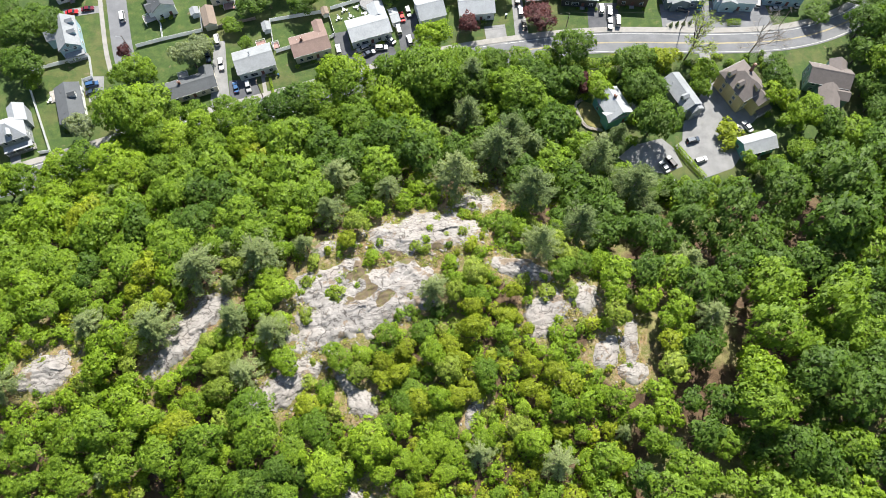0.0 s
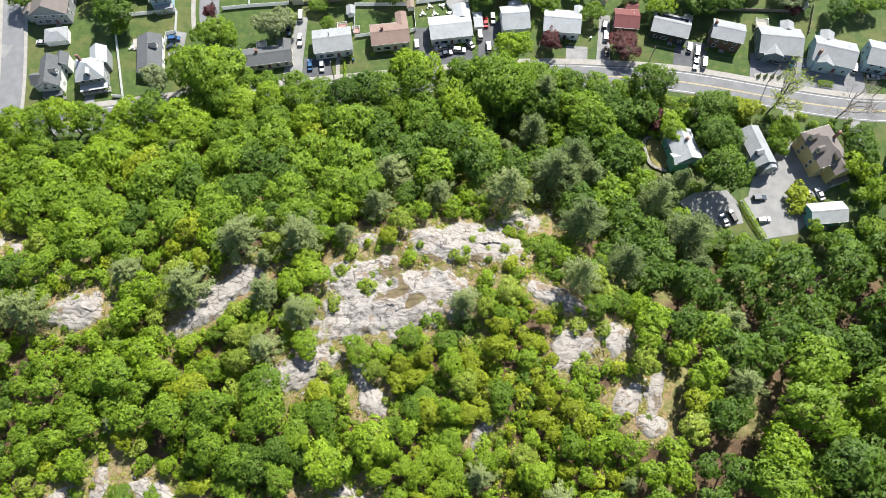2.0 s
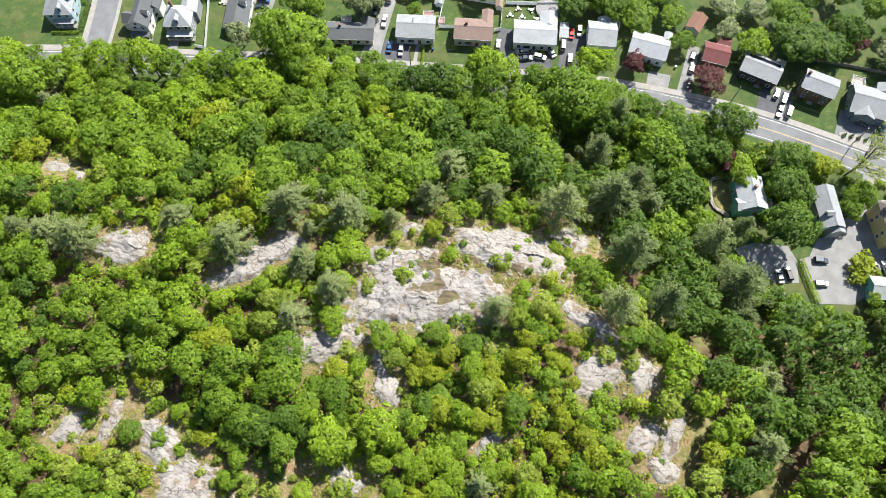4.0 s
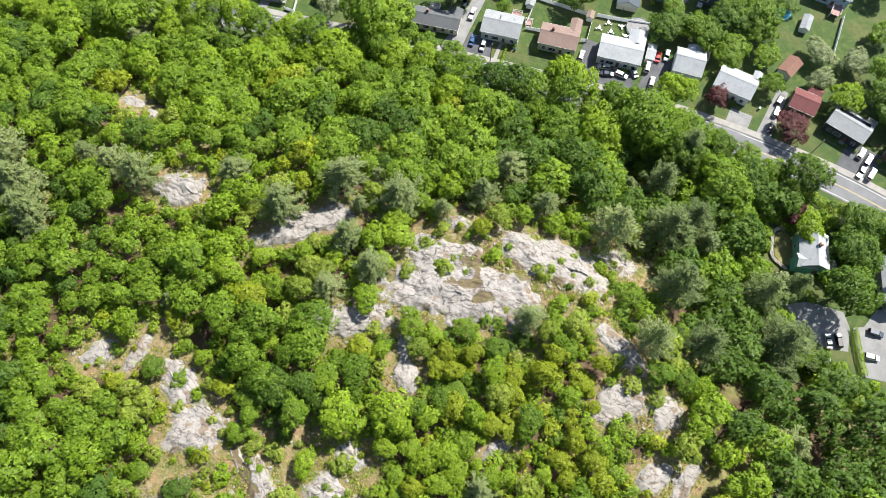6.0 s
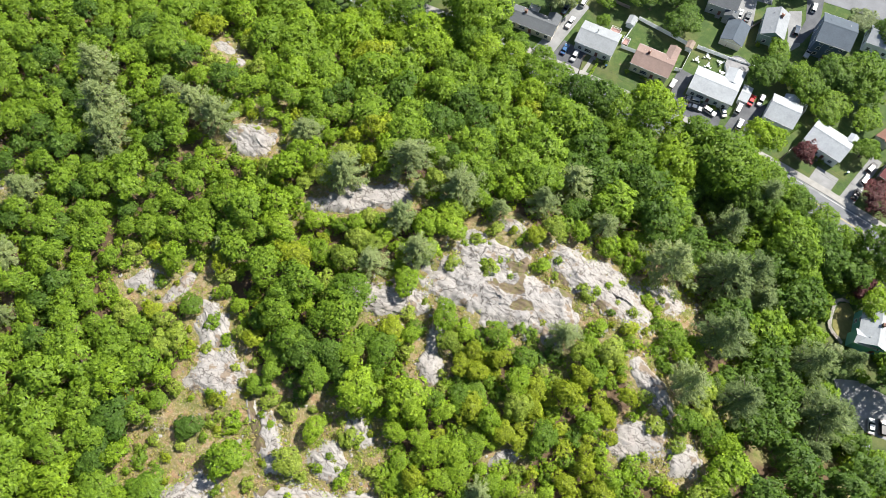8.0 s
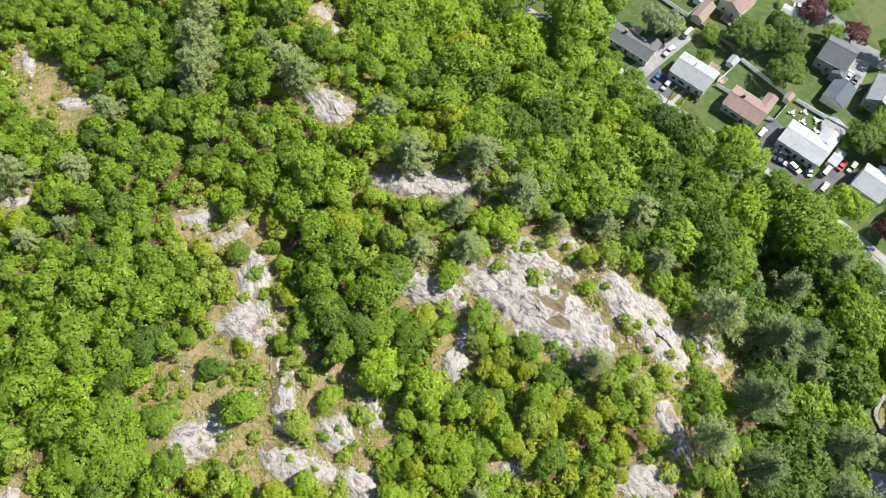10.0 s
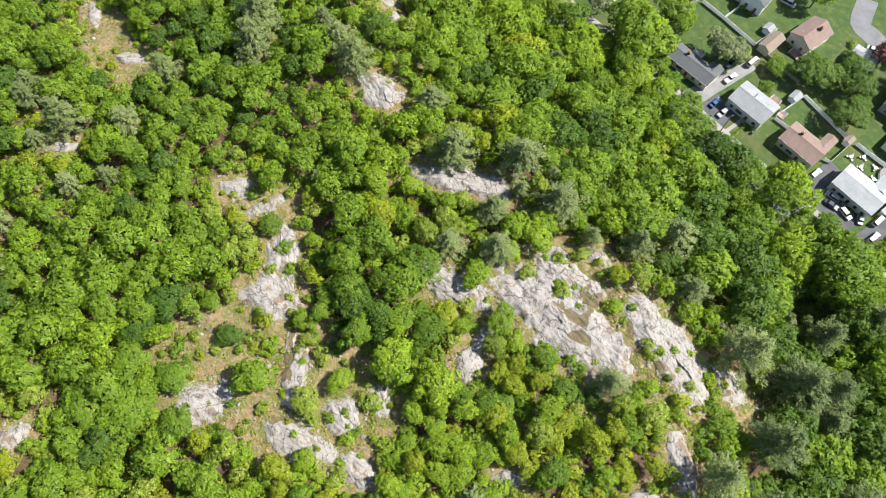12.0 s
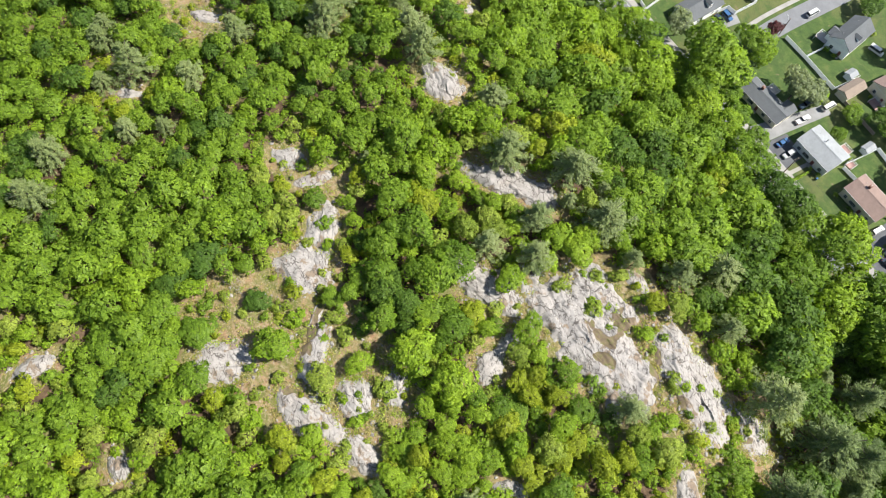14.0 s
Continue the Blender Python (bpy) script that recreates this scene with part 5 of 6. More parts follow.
house(-167.2, 136.4, 8.4, 6.0, 20, 2.9, "hip", 26, "grey", "white", "detached garage with a hipped grey roof", name="garage", category="garage", glazed=False)
house(-173.0, 148.0, 14.0, 12.0, 14, 5.4, "cross", 34, "brown", "grey", "large grey house with a brown gabled roof", wings=((-7.0, -1.0, 5.0, 7.0, 4.6, "cross"),))
house(-176.0, 166.0, 12.0, 9.0, 14, 5.4, "gable", 30, "navy", "white", "white house with a slate-blue roof")
house(-136.2, 163.0, 8.2, 14.0, 20, 5.0, "cross", 36, "grey", "blue", "pale blue house with a steep grey roof and dormers", wings=((-4.6, 2.0, 6.0, 5.4, 4.4, "gable"),), dormers=((2.4, 3.6, 6.0, 90), (2.4, -1.4, 6.0, 90), (0.0, -5.6, 6.0, 0)), porch=(0.6, -8.0, 7.0, 2.4, 2.9))
house(-141.5, 186.0, 11.0, 9.0, 20, 5.0, "gable", 30, "dark", "white", "white house with a charcoal roof")
house(-86.4, 172.0, 5.0, 9.0, 17, 2.8, "cross", 28, "tan", "cream", "cream garage with a tan roof", name="garage", category="garage", glazed=False)
house(-83.3, 185.4, 9.4, 12.0, 12, 4.4, "cross", 26, "pink", "cream", "cream house with a brown roof and a rear deck", chimney=(1.2, 1.6, 7.8))
house(-105.6, 180.0, 8.8, 14.0, 26, 4.8, "cross", 34, "dark", "white", "white house with a dark grey roof and raised deck", dormers=((2.4, -1.5, 5.6, 90),), wings=((-3.4, -3.4, 5.0, 4.6, 4.2, "gable"),))
house(-10.0, 210.5, 11.9, 13.0, 21, 7.8, "gable", 22, "navy", "navy", "three-storey dark blue house with a slate roof")
house(-27.4, 200.8, 8.6, 12.0, 25, 4.8, "cross", 30, "grey", "green", "grey-green house with a grey gabled roof", chimney=(1.0, 2.0, 8.2))
house(-35.4, 189.4, 8.2, 9.7, 18, 3.0, "cross", 22, "navy", "cream", "large garden garage with a slate-blue roof", name="garage", category="garage", glazed=False)
house(-47.3, 198.6, 10.7, 11.7, 23, 4.8, "gable", 28, "dark", "grey", "grey house with a dark roof and rear terrace", wings=((4.0, -6.0, 5.0, 4.0, 3.6, "cross"),))
house(2.4, 223.4, 10.0, 9.0, 20, 4.6, "gable", 26, "grey", "white", "white house with a plain grey roof behind gardens")
house(-68.0, 197.0, 9.0, 7.0, 24, 3.4, "gable", 20, "light", "white", "small white house with a pale roof beside a street")
house(26.0, 233.0, 14.0, 10.0, 6, 5.2, "gable", 24, "grey", "blue", "pale blue house with a wooden rear stair")
house(59.5, 131.2, 9.2, 11.6, 24, 5.3, "cross", 30, "white", "teal", "teal house with a white metal roof", chimney=(0.6, 1.0, 8.9), wings=((-2.2, -3.8, 6.4, 4.6, 5.2, "gable"),))
house(83.6, 135.6, 7.6, 14.6, 26, 5.6, "cross", 30, "grey", "grey", "narrow grey house with a worn grey roof", dormers=((-1.2, -3.0, 6.6, -90),), wings=((1.2, -6.4, 5.0, 5.0, 5.0, "cross"),))
house(105.0, 138.6, 10.8, 14.0, 28, 7.6, "hip", 34, "brown", "yellow", "tall yellow Victorian house with a brown hipped roof", dormers=((-3.4, 3.6, 9.2, -90), (-3.4, -1.4, 9.2, -90), (1.0, -5.0, 9.2, 0)), wings=((2.0, -7.6, 6.4, 6.0, 6.6, "cross"),), chimney=(3.2, 1.4, 13.2), porch=(2.4, -11.2, 6.0, 2.2, 3.0))
house(107.5, 116.1, 12.2, 7.4, 16, 3.9, "gable", 30, "white", "teal", "teal barn with a pale metal roof", name="barn", category="barn")
house(136.6, 141.8, 14.6, 8.8, -14, 5.4, "gable", 34, "brown", "green", "large grey-green house with brown gabled roofs", wings=((3.0, 4.0, 6.4, 7.0, 5.2, "cross"), (0.6, -8.6, 7.6, 9.6, 4.6, "cross"), (4.6, -6.0, 6.0, 5.0, 4.2, "gable")))
for x, y, w, d, deg, roof, text in ((-64.8, 167.8, 3.2, 4.2, 18, "light", "small white garden shed with a grey roof"), (-43.5, 174.6, 2.8, 3.6, 17, "tan", "small garden shed with a tan roof"), (-146.5, 149.4, 3.0, 3.4, 50, "light", "small white garden shed beside a fence"),
                                    (-92.2, 175.0, 3.4, 3.6, 20, "grey", "small garden shed with a grey roof"), (100.5, 203.0, 3.4, 4.4, 10, "grey", "garden shed among maroon trees"), (23.6, 214.6, 3.6, 7.0, 8, "grey", "long garden shed beside a pool"), (77.5, 101.6, 3.0, 3.4, 30, "white", "small white shed at the yard's edge")):
    house(x, y, w, d, deg, 2.1, "cross", 24, roof, "white", text, name="garden_shed", category="shed", glazed=False)

bm = bmesh.new()
box(bm, -5.6, 0.0, 0, 5.6, 1.75, 0.06)
arr = part("solar_panel", bm, PANEL, solar, "row of black solar panels")
arr.matrix_basis = pose(0, 1.6, 4.4 + (4.6 - 1.6) * math.tan(radians(20)) + 0.22, -20)


# ---- fences ----
VINYL, vt, vb = nodes_of("white_vinyl", 0.4)
vinyl_tone = mix(vt, ramp(vt, noise_node(vt, 0.6, 4.0, 0.6, place(vt)), [(0.35, grey(0)), (0.7, grey(1))]), (0.82, 0.84, 0.86), (0.88, 0.89, 0.9))
vt.links.new(vinyl_tone, vb.inputs["Base Color"])
through_vinyl, vinyl_mix = vt.nodes.new("ShaderNodeBsdfTranslucent"), vt.nodes.new("ShaderNodeMixShader")
vt.links.new(vinyl_tone, through_vinyl.inputs[0])
vinyl_mix.inputs[0].default_value = 0.4
vt.links.new(vb.outputs[0], vinyl_mix.inputs[1])
vt.links.new(through_vinyl.outputs[0], vinyl_mix.inputs[2])
vt.links.new(vinyl_mix.outputs[0], vt.nodes["Material Output"].inputs[0])
WOOD_GREY = surface("weathered_boards", (0.22, 0.18, 0.15), (0.36, 0.31, 0.27), 0.8, 8, 0.85)


def fence(points, mat, label, tall=1.8, every=2.4, name="fence"):
    root = new(name)
    root.location = (*points[0], 0)
    tagged(root, label, "fence")
    o = Vector((*points[0], 0))
    for p, q in zip(points, points[1:]):
        p, q = Vector((*p, 0)) - o, Vector((*q, 0)) - o
        n = max(1, round((q - p).length / every))
        turn = math.degrees(math.atan2(q.y - p.y, q.x - p.x))
        ln = (q - p).length / n
        for i in range(n):
            s = p + (q - p) * i / n
            bm = bmesh.new()
            box(bm, -0.08, -0.08, -0.2, 0.08, 0.08, tall + 0.1)
            bmesh.ops.create_cone(bm, segments=4, radius1=0.14, radius2=0.01, depth=0.12, cap_ends=True, matrix=pose(0, 0, tall + 0.16, 0, 0, 45))
            part("post", bm, mat, root).matrix_basis = pose(*s, 0, 0, turn)
            bm = bmesh.new()
            box(bm, 0.08, -0.03, 0.08, ln - 0.08, 0.03, tall - 0.1)
            box(bm, 0.08, -0.05, tall - 0.1, ln - 0.08, 0.05, tall)
            box(bm, 0.08, -0.05, 0.02, ln - 0.08, 0.05, 0.14)
            part("panel", bm, mat, root).matrix_basis = pose(*s, 0, 0, turn)
    return root


WHITE = "white vinyl privacy fence along a lawn"
for pts in ([(-112.3, 160.5), (-103, 163.5), (-88.8, 167.4), (-91, 178)], [(-103.2, 164.2), (-104.8, 171)], [(-145.4, 151.4), (-128.9, 156.4), (-126.2, 147.1), (-129.2, 145.7), (-128.4, 141.4)], [(-148.8, 144.9), (-134.9, 115.6)], [(-135.4, 117), (-139.4, 116.4)],
            [(-60.6, 157.6), (-55.2, 159.6)], [(-64.0, 171.6), (-43.6, 175.6)], [(-64.0, 171.2), (-61.4, 158.6)], [(-41.6, 176.9), (-30.3, 181), (-22, 184.4)], [(-42.4, 175.0), (-39.4, 164.9), (-41.4, 163.6)], [(34.0, 226), (37.5, 206)], [(136, 190), (134, 205)]):
    fence(pts, VINYL, WHITE)
for pts in ([(-35, 184.6), (-32, 207)], [(62, 193.6), (84, 197.4), (97, 199.2)], [(-69.6, 172.8), (-84, 168.6)], [(103, 190), (105, 204)]):
    fence(pts, WOOD_GREY, "weathered brown board fence between gardens", 1.5)


# ---- cars ----
def paint(name, c):
    m, t, b = nodes_of(name, 0.28, 0.1)
    col = mix(t, ramp(t, noise_node(t, 0.8, 3.0, 0.5, place(t)), [(0.3, grey(0)), (0.7, grey(1))]), tuple(v * 0.85 for v in c), c)
    t.links.new(col, b.inputs["Base Color"])
    b.inputs["Coat Weight"].default_value = 0.5
    return m


CAR_PAINT = {"white": paint("car_white", (0.6, 0.6, 0.6)), "silver": paint("car_silver", (0.45, 0.46, 0.47)), "black": paint("car_black", (0.02, 0.02, 0.022)), "blue": paint("car_blue", (0.05, 0.13, 0.28)), "red": paint("car_red", (0.5, 0.015, 0.02)),
             "navy": paint("car_navy", (0.03, 0.05, 0.08)), "sky": paint("car_sky_blue", (0.12, 0.4, 0.5)), "grey": paint("car_grey", (0.12, 0.13, 0.14)), "maroon": paint("car_maroon", (0.16, 0.015, 0.03)), "yellow": paint("car_yellow", (0.7, 0.4, 0.03))}
RUBBER, rt, rb = nodes_of("tyre_rubber", 0.9)
rb.inputs["Base Color"].default_value = (0.02, 0.02, 0.02, 1)
LAMP, lt, lb = nodes_of("headlight_lens", 0.1)
lb.inputs["Base Color"].default_value = (0.7, 0.7, 0.68, 1)
TAIL, tt, tb = nodes_of("tail_light_lens", 0.2)
tb.inputs["Base Color"].default_value = (0.35, 0.01, 0.01, 1)
# outlines seen from the side: x forward, z up
BODY_LINE = {"sedan": [(-2.3, 0.35), (2.3, 0.35), (2.35, 0.65), (2.2, 0.85), (1.1, 0.98), (-1.6, 1.02), (-2.3, 0.95), (-2.38, 0.65)],
             "suv": [(-2.3, 0.4), (2.3, 0.4), (2.36, 0.75), (2.25, 1.0), (1.2, 1.12), (-2.2, 1.15), (-2.36, 0.8)],
             "van": [(-2.7, 0.4), (2.6, 0.4), (2.68, 0.8), (2.45, 1.1), (1.9, 1.25), (-2.65, 1.25), (-2.7, 0.8)],
             "pickup": [(-2.8, 0.45), (2.75, 0.45), (2.85, 0.8), (2.7, 1.08), (1.3, 1.15), (-2.75, 1.12), (-2.85, 0.8)]}
CABIN_LINE = {"sedan": (-1.75, 1.15, -1.05, 0.35, 1.0, 1.44), "suv": (-2.2, 1.2, -1.95, 0.5, 1.13, 1.72), "van": (-2.62, 1.95, -2.55, 1.2, 1.24, 2.15), "pickup": (-0.75, 1.35, -0.6, 0.65, 1.14, 1.85)}


def car_meshes(kind):
    out = {}
    bm = bmesh.new()
    half = 0.92
    line = BODY_LINE[kind]
    left = [bm.verts.new((x, -half + (0.1 if z > 0.9 else 0.0), z)) for x, z in line]
    right = [bm.verts.new((x, half - (0.1 if z > 0.9 else 0.0), z)) for x, z in line]
    bm.faces.new(left), bm.faces.new(right[::-1])
    for i in range(len(line)):
        j = (i + 1) % len(line)
        bm.faces.new((left[j], left[i], right[i], right[j]))
    bmesh.ops.recalc_face_normals(bm, faces=bm.faces[:])
    bmesh.ops.bevel(bm, geom=bm.edges[:], offset=0.07, segments=2, affect="EDGES")
    out["body"] = bm
    x0, x1, t0, t1, z0, z1 = CABIN_LINE[kind]
    hw, ht = 0.82, 0.68
    low = [(x0, -hw, z0 - 0.05), (x1, -hw, z0 - 0.05), (x1, hw, z0 - 0.05), (x0, hw, z0 - 0.05)]
    top = [(t0, -ht, z1 - 0.03), (t1, -ht, z1 - 0.03), (t1, ht, z1 - 0.03), (t0, ht, z1 - 0.03)]
    for i, name in enumerate(("side_window", "windscreen", "side_window_far", "rear_window")):
        bm = bmesh.new()
        bm.faces.new([bm.verts.new(p) for p in (low[i], low[(i + 1) % 4], top[(i + 1) % 4], top[i])])
        bmesh.ops.solidify(bm, geom=bm.faces[:], thickness=0.03)
        out[name] = bm
    bm = bmesh.new()
    box(bm, t0 - 0.04, -ht - 0.02, z1 - 0.06, t1 + 0.04, ht + 0.02, z1)
    for x, tx in ((x0, t0), ((x0 + x1) / 2, (t0 + t1) / 2), (x1, t1)):
        for s in (-1, 1):
            vs = [bm.verts.new(p) for p in ((x - 0.06, s * (hw + 0.012), z0), (x + 0.06, s * (hw + 0.012), z0), (tx + 0.05, s * (ht + 0.012), z1 - 0.04), (tx - 0.05, s * (ht + 0.012), z1 - 0.04))]
            bm.faces.new(vs)
    bmesh.ops.recalc_face_normals(bm, faces=bm.faces[:])
    out["roof"] = bm
    bm = bmesh.new()
    bmesh.ops.create_cone(bm, segments=14, radius1=0.34, radius2=0.34, depth=0.22, cap_ends=True, matrix=pose(0, 0, 0, 90))
    bmesh.ops.bevel(bm, geom=bm.edges[:], offset=0.03, segments=1, affect="EDGES")
    out["tyre"] = bm
    bm = bmesh.new()
    bmesh.ops.create_cone(bm, segments=10, radius1=0.2, radius2=0.2, depth=0.24, cap_ends=True, matrix=pose(0, 0, 0, 90))
    out["rim"] = bm
    bm = bmesh.new()
    box(bm, -0.06, -0.18, -0.08, 0.06, 0.18, 0.08)
    out["lamp"] = bm
    made = {}
    for k, bm in out.items():
        made[k] = bpy.data.meshes.new(k)
        bm.to_mesh(made[k]), bm.free()
        made[k].materials.append({"side_window": GLASS, "side_window_far": GLASS, "windscreen": GLASS, "rear_window": GLASS, "tyre": RUBBER, "rim": METAL, "lamp": LAMP}.get(k, CAR_PAINT["white"]))
    return made


CARS = {k: car_meshes(k) for k in BODY_LINE}
KIND_WORD = {"sedan": "saloon car", "suv": "sport utility car", "van": "van", "pickup": "pickup truck"}


def car(x, y, heading, colour, kind, where):
    root = new("van" if kind == "van" else "pickup_truck" if kind == "pickup" else "car")
    root.matrix_basis = pose(x, y, 0.05, 0, 0, heading)
    word = {"sky": "light blue", "navy": "dark blue"}.get(colour, colour)
    tagged(root, f"{word} {KIND_WORD[kind]} parked {where}", "van" if kind == "van" else "truck" if kind == "pickup" else "car", "parked vehicles")
    m = CARS[kind]
    shared("body", m["body"], root, CAR_PAINT[colour])
    for key in ("side_window", "side_window_far", "windscreen", "rear_window"):
        shared(key.replace("_far", ""), m[key], root)
    shared("roof", m["roof"], root, CAR_PAINT[colour])
    ax = 1.4 if kind in ("sedan", "suv") else 1.7
    for sx in (-ax, ax):
        for sy in (-0.84, 0.84):
            wheel = shared("tyre", m["tyre"], root, None, pose(sx, sy, 0.34))
            shared("rim", m["rim"], wheel)
    end = max(p[0] for p in BODY_LINE[kind])
    for sy in (-0.62, 0.62):
        shared("headlight", m["lamp"], root, None, pose(end - 0.03, sy, 0.72))
        shared("tail_light", m["lamp"], root, TAIL, pose(-end + 0.02, sy, 0.8))


for row in ((-73.9, 142.4, 106, "blue", "sedan"), (-69.5, 142.6, 286, "silver", "suv"), (-80.3, 152.4, 104, "white", "pickup"), (-37.8, 158.3, 104, "white", "suv"), (-28.8, 158.6, 205, "silver", "suv"), (-26.5, 156.6, 25, "navy", "sedan"), (-22.1, 158.9, 5, "white", "suv"),
            (-18.9, 162.4, 140, "white", "sedan"), (-15.9, 167.2, 105, "white", "van"), (-14.7, 172.9, 105, "red", "sedan"), (-12.3, 175.0, 285, "silver", "suv"), (-11.7, 162.2, 105, "white", "suv"), (-85.5, 155.8, 106, "navy", "pickup"), (-82.9, 163.0, 106, "white", "van")):
    car(*row, "on a driveway beside a house")
for row in ((29.9, 175.0, 92, "white", "suv"), (30.9, 168.4, 95, "black", "sedan"), (28.9, 180.2, 88, "black", "suv"), (60.4, 175.7, 85, "white", "suv"), (63.2, 174.6, 86, "white", "van"), (63.0, 169.2, 86, "grey", "pickup"), (66.0, 170.2, 86, "white", "van"), (90.5, 175.2, 356, "navy", "sedan"), (97.4, 176.6, 84, "sky", "sedan"),
            (112.0, 176.6, 355, "white", "sedan"), (119.4, 177.8, 80, "white", "suv"), (125.9, 175.2, 8, "silver", "sedan"), (134.2, 177.4, 80, "white", "suv")):
    car(*row, "before houses on the main road")
for row in ((87.0, 119.2, 14, "navy", "suv"), (88.6, 111.4, 18, "white", "suv"), (78.4, 110.8, 122, "black", "suv"), (75.9, 108.9, 120, "silver", "sedan"), (103.8, 123.0, 118, "black", "sedan"), (106.9, 124.5, 118, "white", "sedan")):
    car(*row, "in the pale asphalt yard")
for row in ((-125.8, 144.2, 15, "blue", "suv"), (-125.2, 140.9, 15, "navy", "sedan"), (-119.6, 174.1, 107, "white", "van"), (-138.9, 176.2, 10, "red", "sedan"), (-133.2, 177.8, 10, "maroon", "sedan"), (-172.5, 133.5, 8, "silver", "sedan"), (-189.5, 126.4, 12, "black", "suv"),
            (-12.6, 203.4, 100, "white", "pickup"), (-21.0, 208.0, 110, "navy", "suv"), (-22.5, 221, 110, "white", "suv"), (-39.7, 199.4, 110, "silver", "sedan"), (-37.0, 200.4, 110, "grey", "sedan"), (-99.5, 188.5, 30, "white", "van"), (-70.5, 204.5, 35, "white", "sedan")):
    car(*row, "in the side streets")


# ---- loose stones and dry grass on the open rock ----
def litter(name, want, label, category, mat, shapes, low, high, grow, seed):
    g = np.random.default_rng(seed)
    verts, faces, at, n = [], [], 0, 0
    while n < want:
        cx, cy, a, b, bearing, *_ = (OUTCROPS + OPEN)[int(g.integers(len(OUTCROPS + OPEN)))]
        if g.uniform() > a * b / 120:
            continue
        t, far = g.uniform(0, 6.28), np.sqrt(g.uniform(low, high))
        u, v = math.cos(t) * far * (a + 1.5), math.sin(t) * far * (b + 1.5)
        c, s = math.cos(radians(bearing)), math.sin(radians(bearing))
        x, y = cx + c * u - s * v, cy + s * u + c * v
        k, turn = g.uniform(*grow) * (0.6 + 0.9 * g.uniform() ** 3), g.uniform(0, 6.28)
        vs, fs = shapes[int(g.integers(len(shapes)))]
        m = np.array([[math.cos(turn), math.sin(turn), 0], [-math.sin(turn), math.cos(turn), 0], [0, 0, 1]]) * k
        verts.append(vs @ m + (x, y, ground_z(x, y) + 0.02))
        faces.append(fs + at)
        at += len(vs)
        n += 1
    tagged(new(name, mesh_of(name, np.concatenate(verts), np.concatenate(faces), mat)), label, category, kind="stuff")


def stone_shape(seed):
    g = np.random.default_rng(seed)
    bm = bmesh.new()
    bmesh.ops.create_icosphere(bm, subdivisions=1, radius=1)
    v = np.array([p.co[:] for p in bm.verts]) * g.uniform(0.75, 1.2, (len(bm.verts), 1)) * (1.0, 0.7, 0.42)
    f = np.array([[p.index for p in q.verts] for q in bm.faces])
    bm.free()
    return v, f


def tuft_shape(seed):
    g = np.random.default_rng(seed)
    n = 16
    spot = np.stack([g.normal(0, 0.45, n), g.normal(0, 0.45, n), g.uniform(0.1, 0.5, n)], 1)
    return leaf_clumps(g, spot, np.stack([g.normal(0, 0.6, n), g.normal(0, 0.6, n), np.ones(n)], 1), g.uniform(0.3, 0.65, n), g.uniform(0.4, 0.8, n))


DRY = foliage("dry_grass", (0.22, 0.19, 0.06), (0.3, 0.26, 0.1), (0.36, 0.31, 0.14), 0.2)
litter("loose_stones", 1500, "loose pale stones scattered round the bare rock", "stones", ROCK, [stone_shape(k) for k in range(5)], 0.5, 1.25, (0.25, 0.75), 3)
litter("dry_grass", 3600, "tufts of dry yellow grass in the clearings", "grass", DRY, [tuft_shape(k) for k in range(6)], 0.35, 1.3, (0.5, 1.1), 4)
litter("low_plants", 2600, "low green plants in cracks of the rock", "plants", LEAF["s"], [tuft_shape(k + 9) for k in range(6)], 0.15, 1.3, (0.5, 1.2), 6)


def undergrowth(count, tone, label, seed):
    """Low leafy growth over the forest floor, away from the open rock."""
    g = np.random.default_rng(seed)
    shapes = [leaf_clumps(h, np.stack([h.normal(0, 0.55, 11), h.normal(0, 0.55, 11), h.uniform(0.2, 1.1, 11)], 1), np.stack([h.normal(0, 0.5, 11), h.normal(0, 0.5, 11), np.ones(11)], 1), h.uniform(0.45, 0.85, 11), h.uniform(0.7, 1.1, 11))
              for h in (np.random.default_rng(seed + k) for k in range(6))]
    verts, faces, n = [], [], 0
    while n < count:
        x, y = g.uniform(-250, 48), g.uniform(-110, 135)
        if y > np.interp(x, FOOT_X, FOOT_Y) - 2 or math.hypot(x - 4, y - 5) > np.interp(math.degrees(math.atan2(y - 5, x - 4)) % 360, REACH_AT, REACH) or stony(np.array(x), np.array(y)) > 0.35:
            continue
        vs, fs = shapes[n % 6]
        verts.append(vs * g.uniform(0.7, 1.5) + (x, y, ground_z(x, y)))
        faces.append(fs + n * 33)
        n += 1
    tagged(new("undergrowth", mesh_of("undergrowth", np.concatenate(verts), np.concatenate(faces), LEAF[tone])), label, "plants", kind="stuff")


undergrowth(7000, "d", "fresh green undergrowth covering the forest floor", 40)
undergrowth(3000, "o", "olive-green undergrowth covering the forest floor", 50)
small = np.random.default_rng(21)
for cx, cy, a, b, bearing, *_ in OUTCROPS + OPEN:
    for _ in range(int(1 + a * b / (26 if _ else 12))):
        t, far = small.uniform(0, 6.28), math.sqrt(small.uniform(0.3, 1.2))
        c, s = math.cos(radians(bearing)), math.sin(radians(bearing))
        u, v = math.cos(t) * far * (a + 1), math.sin(t) * far * (b + 1)
        tree(cx + c * u - s * v, cy + s * u + c * v, small.uniform(0.7, 1.7), "sydso"[int(small.integers(5))], "shrub", "in a crack of the bare rock", "hill shrubs")


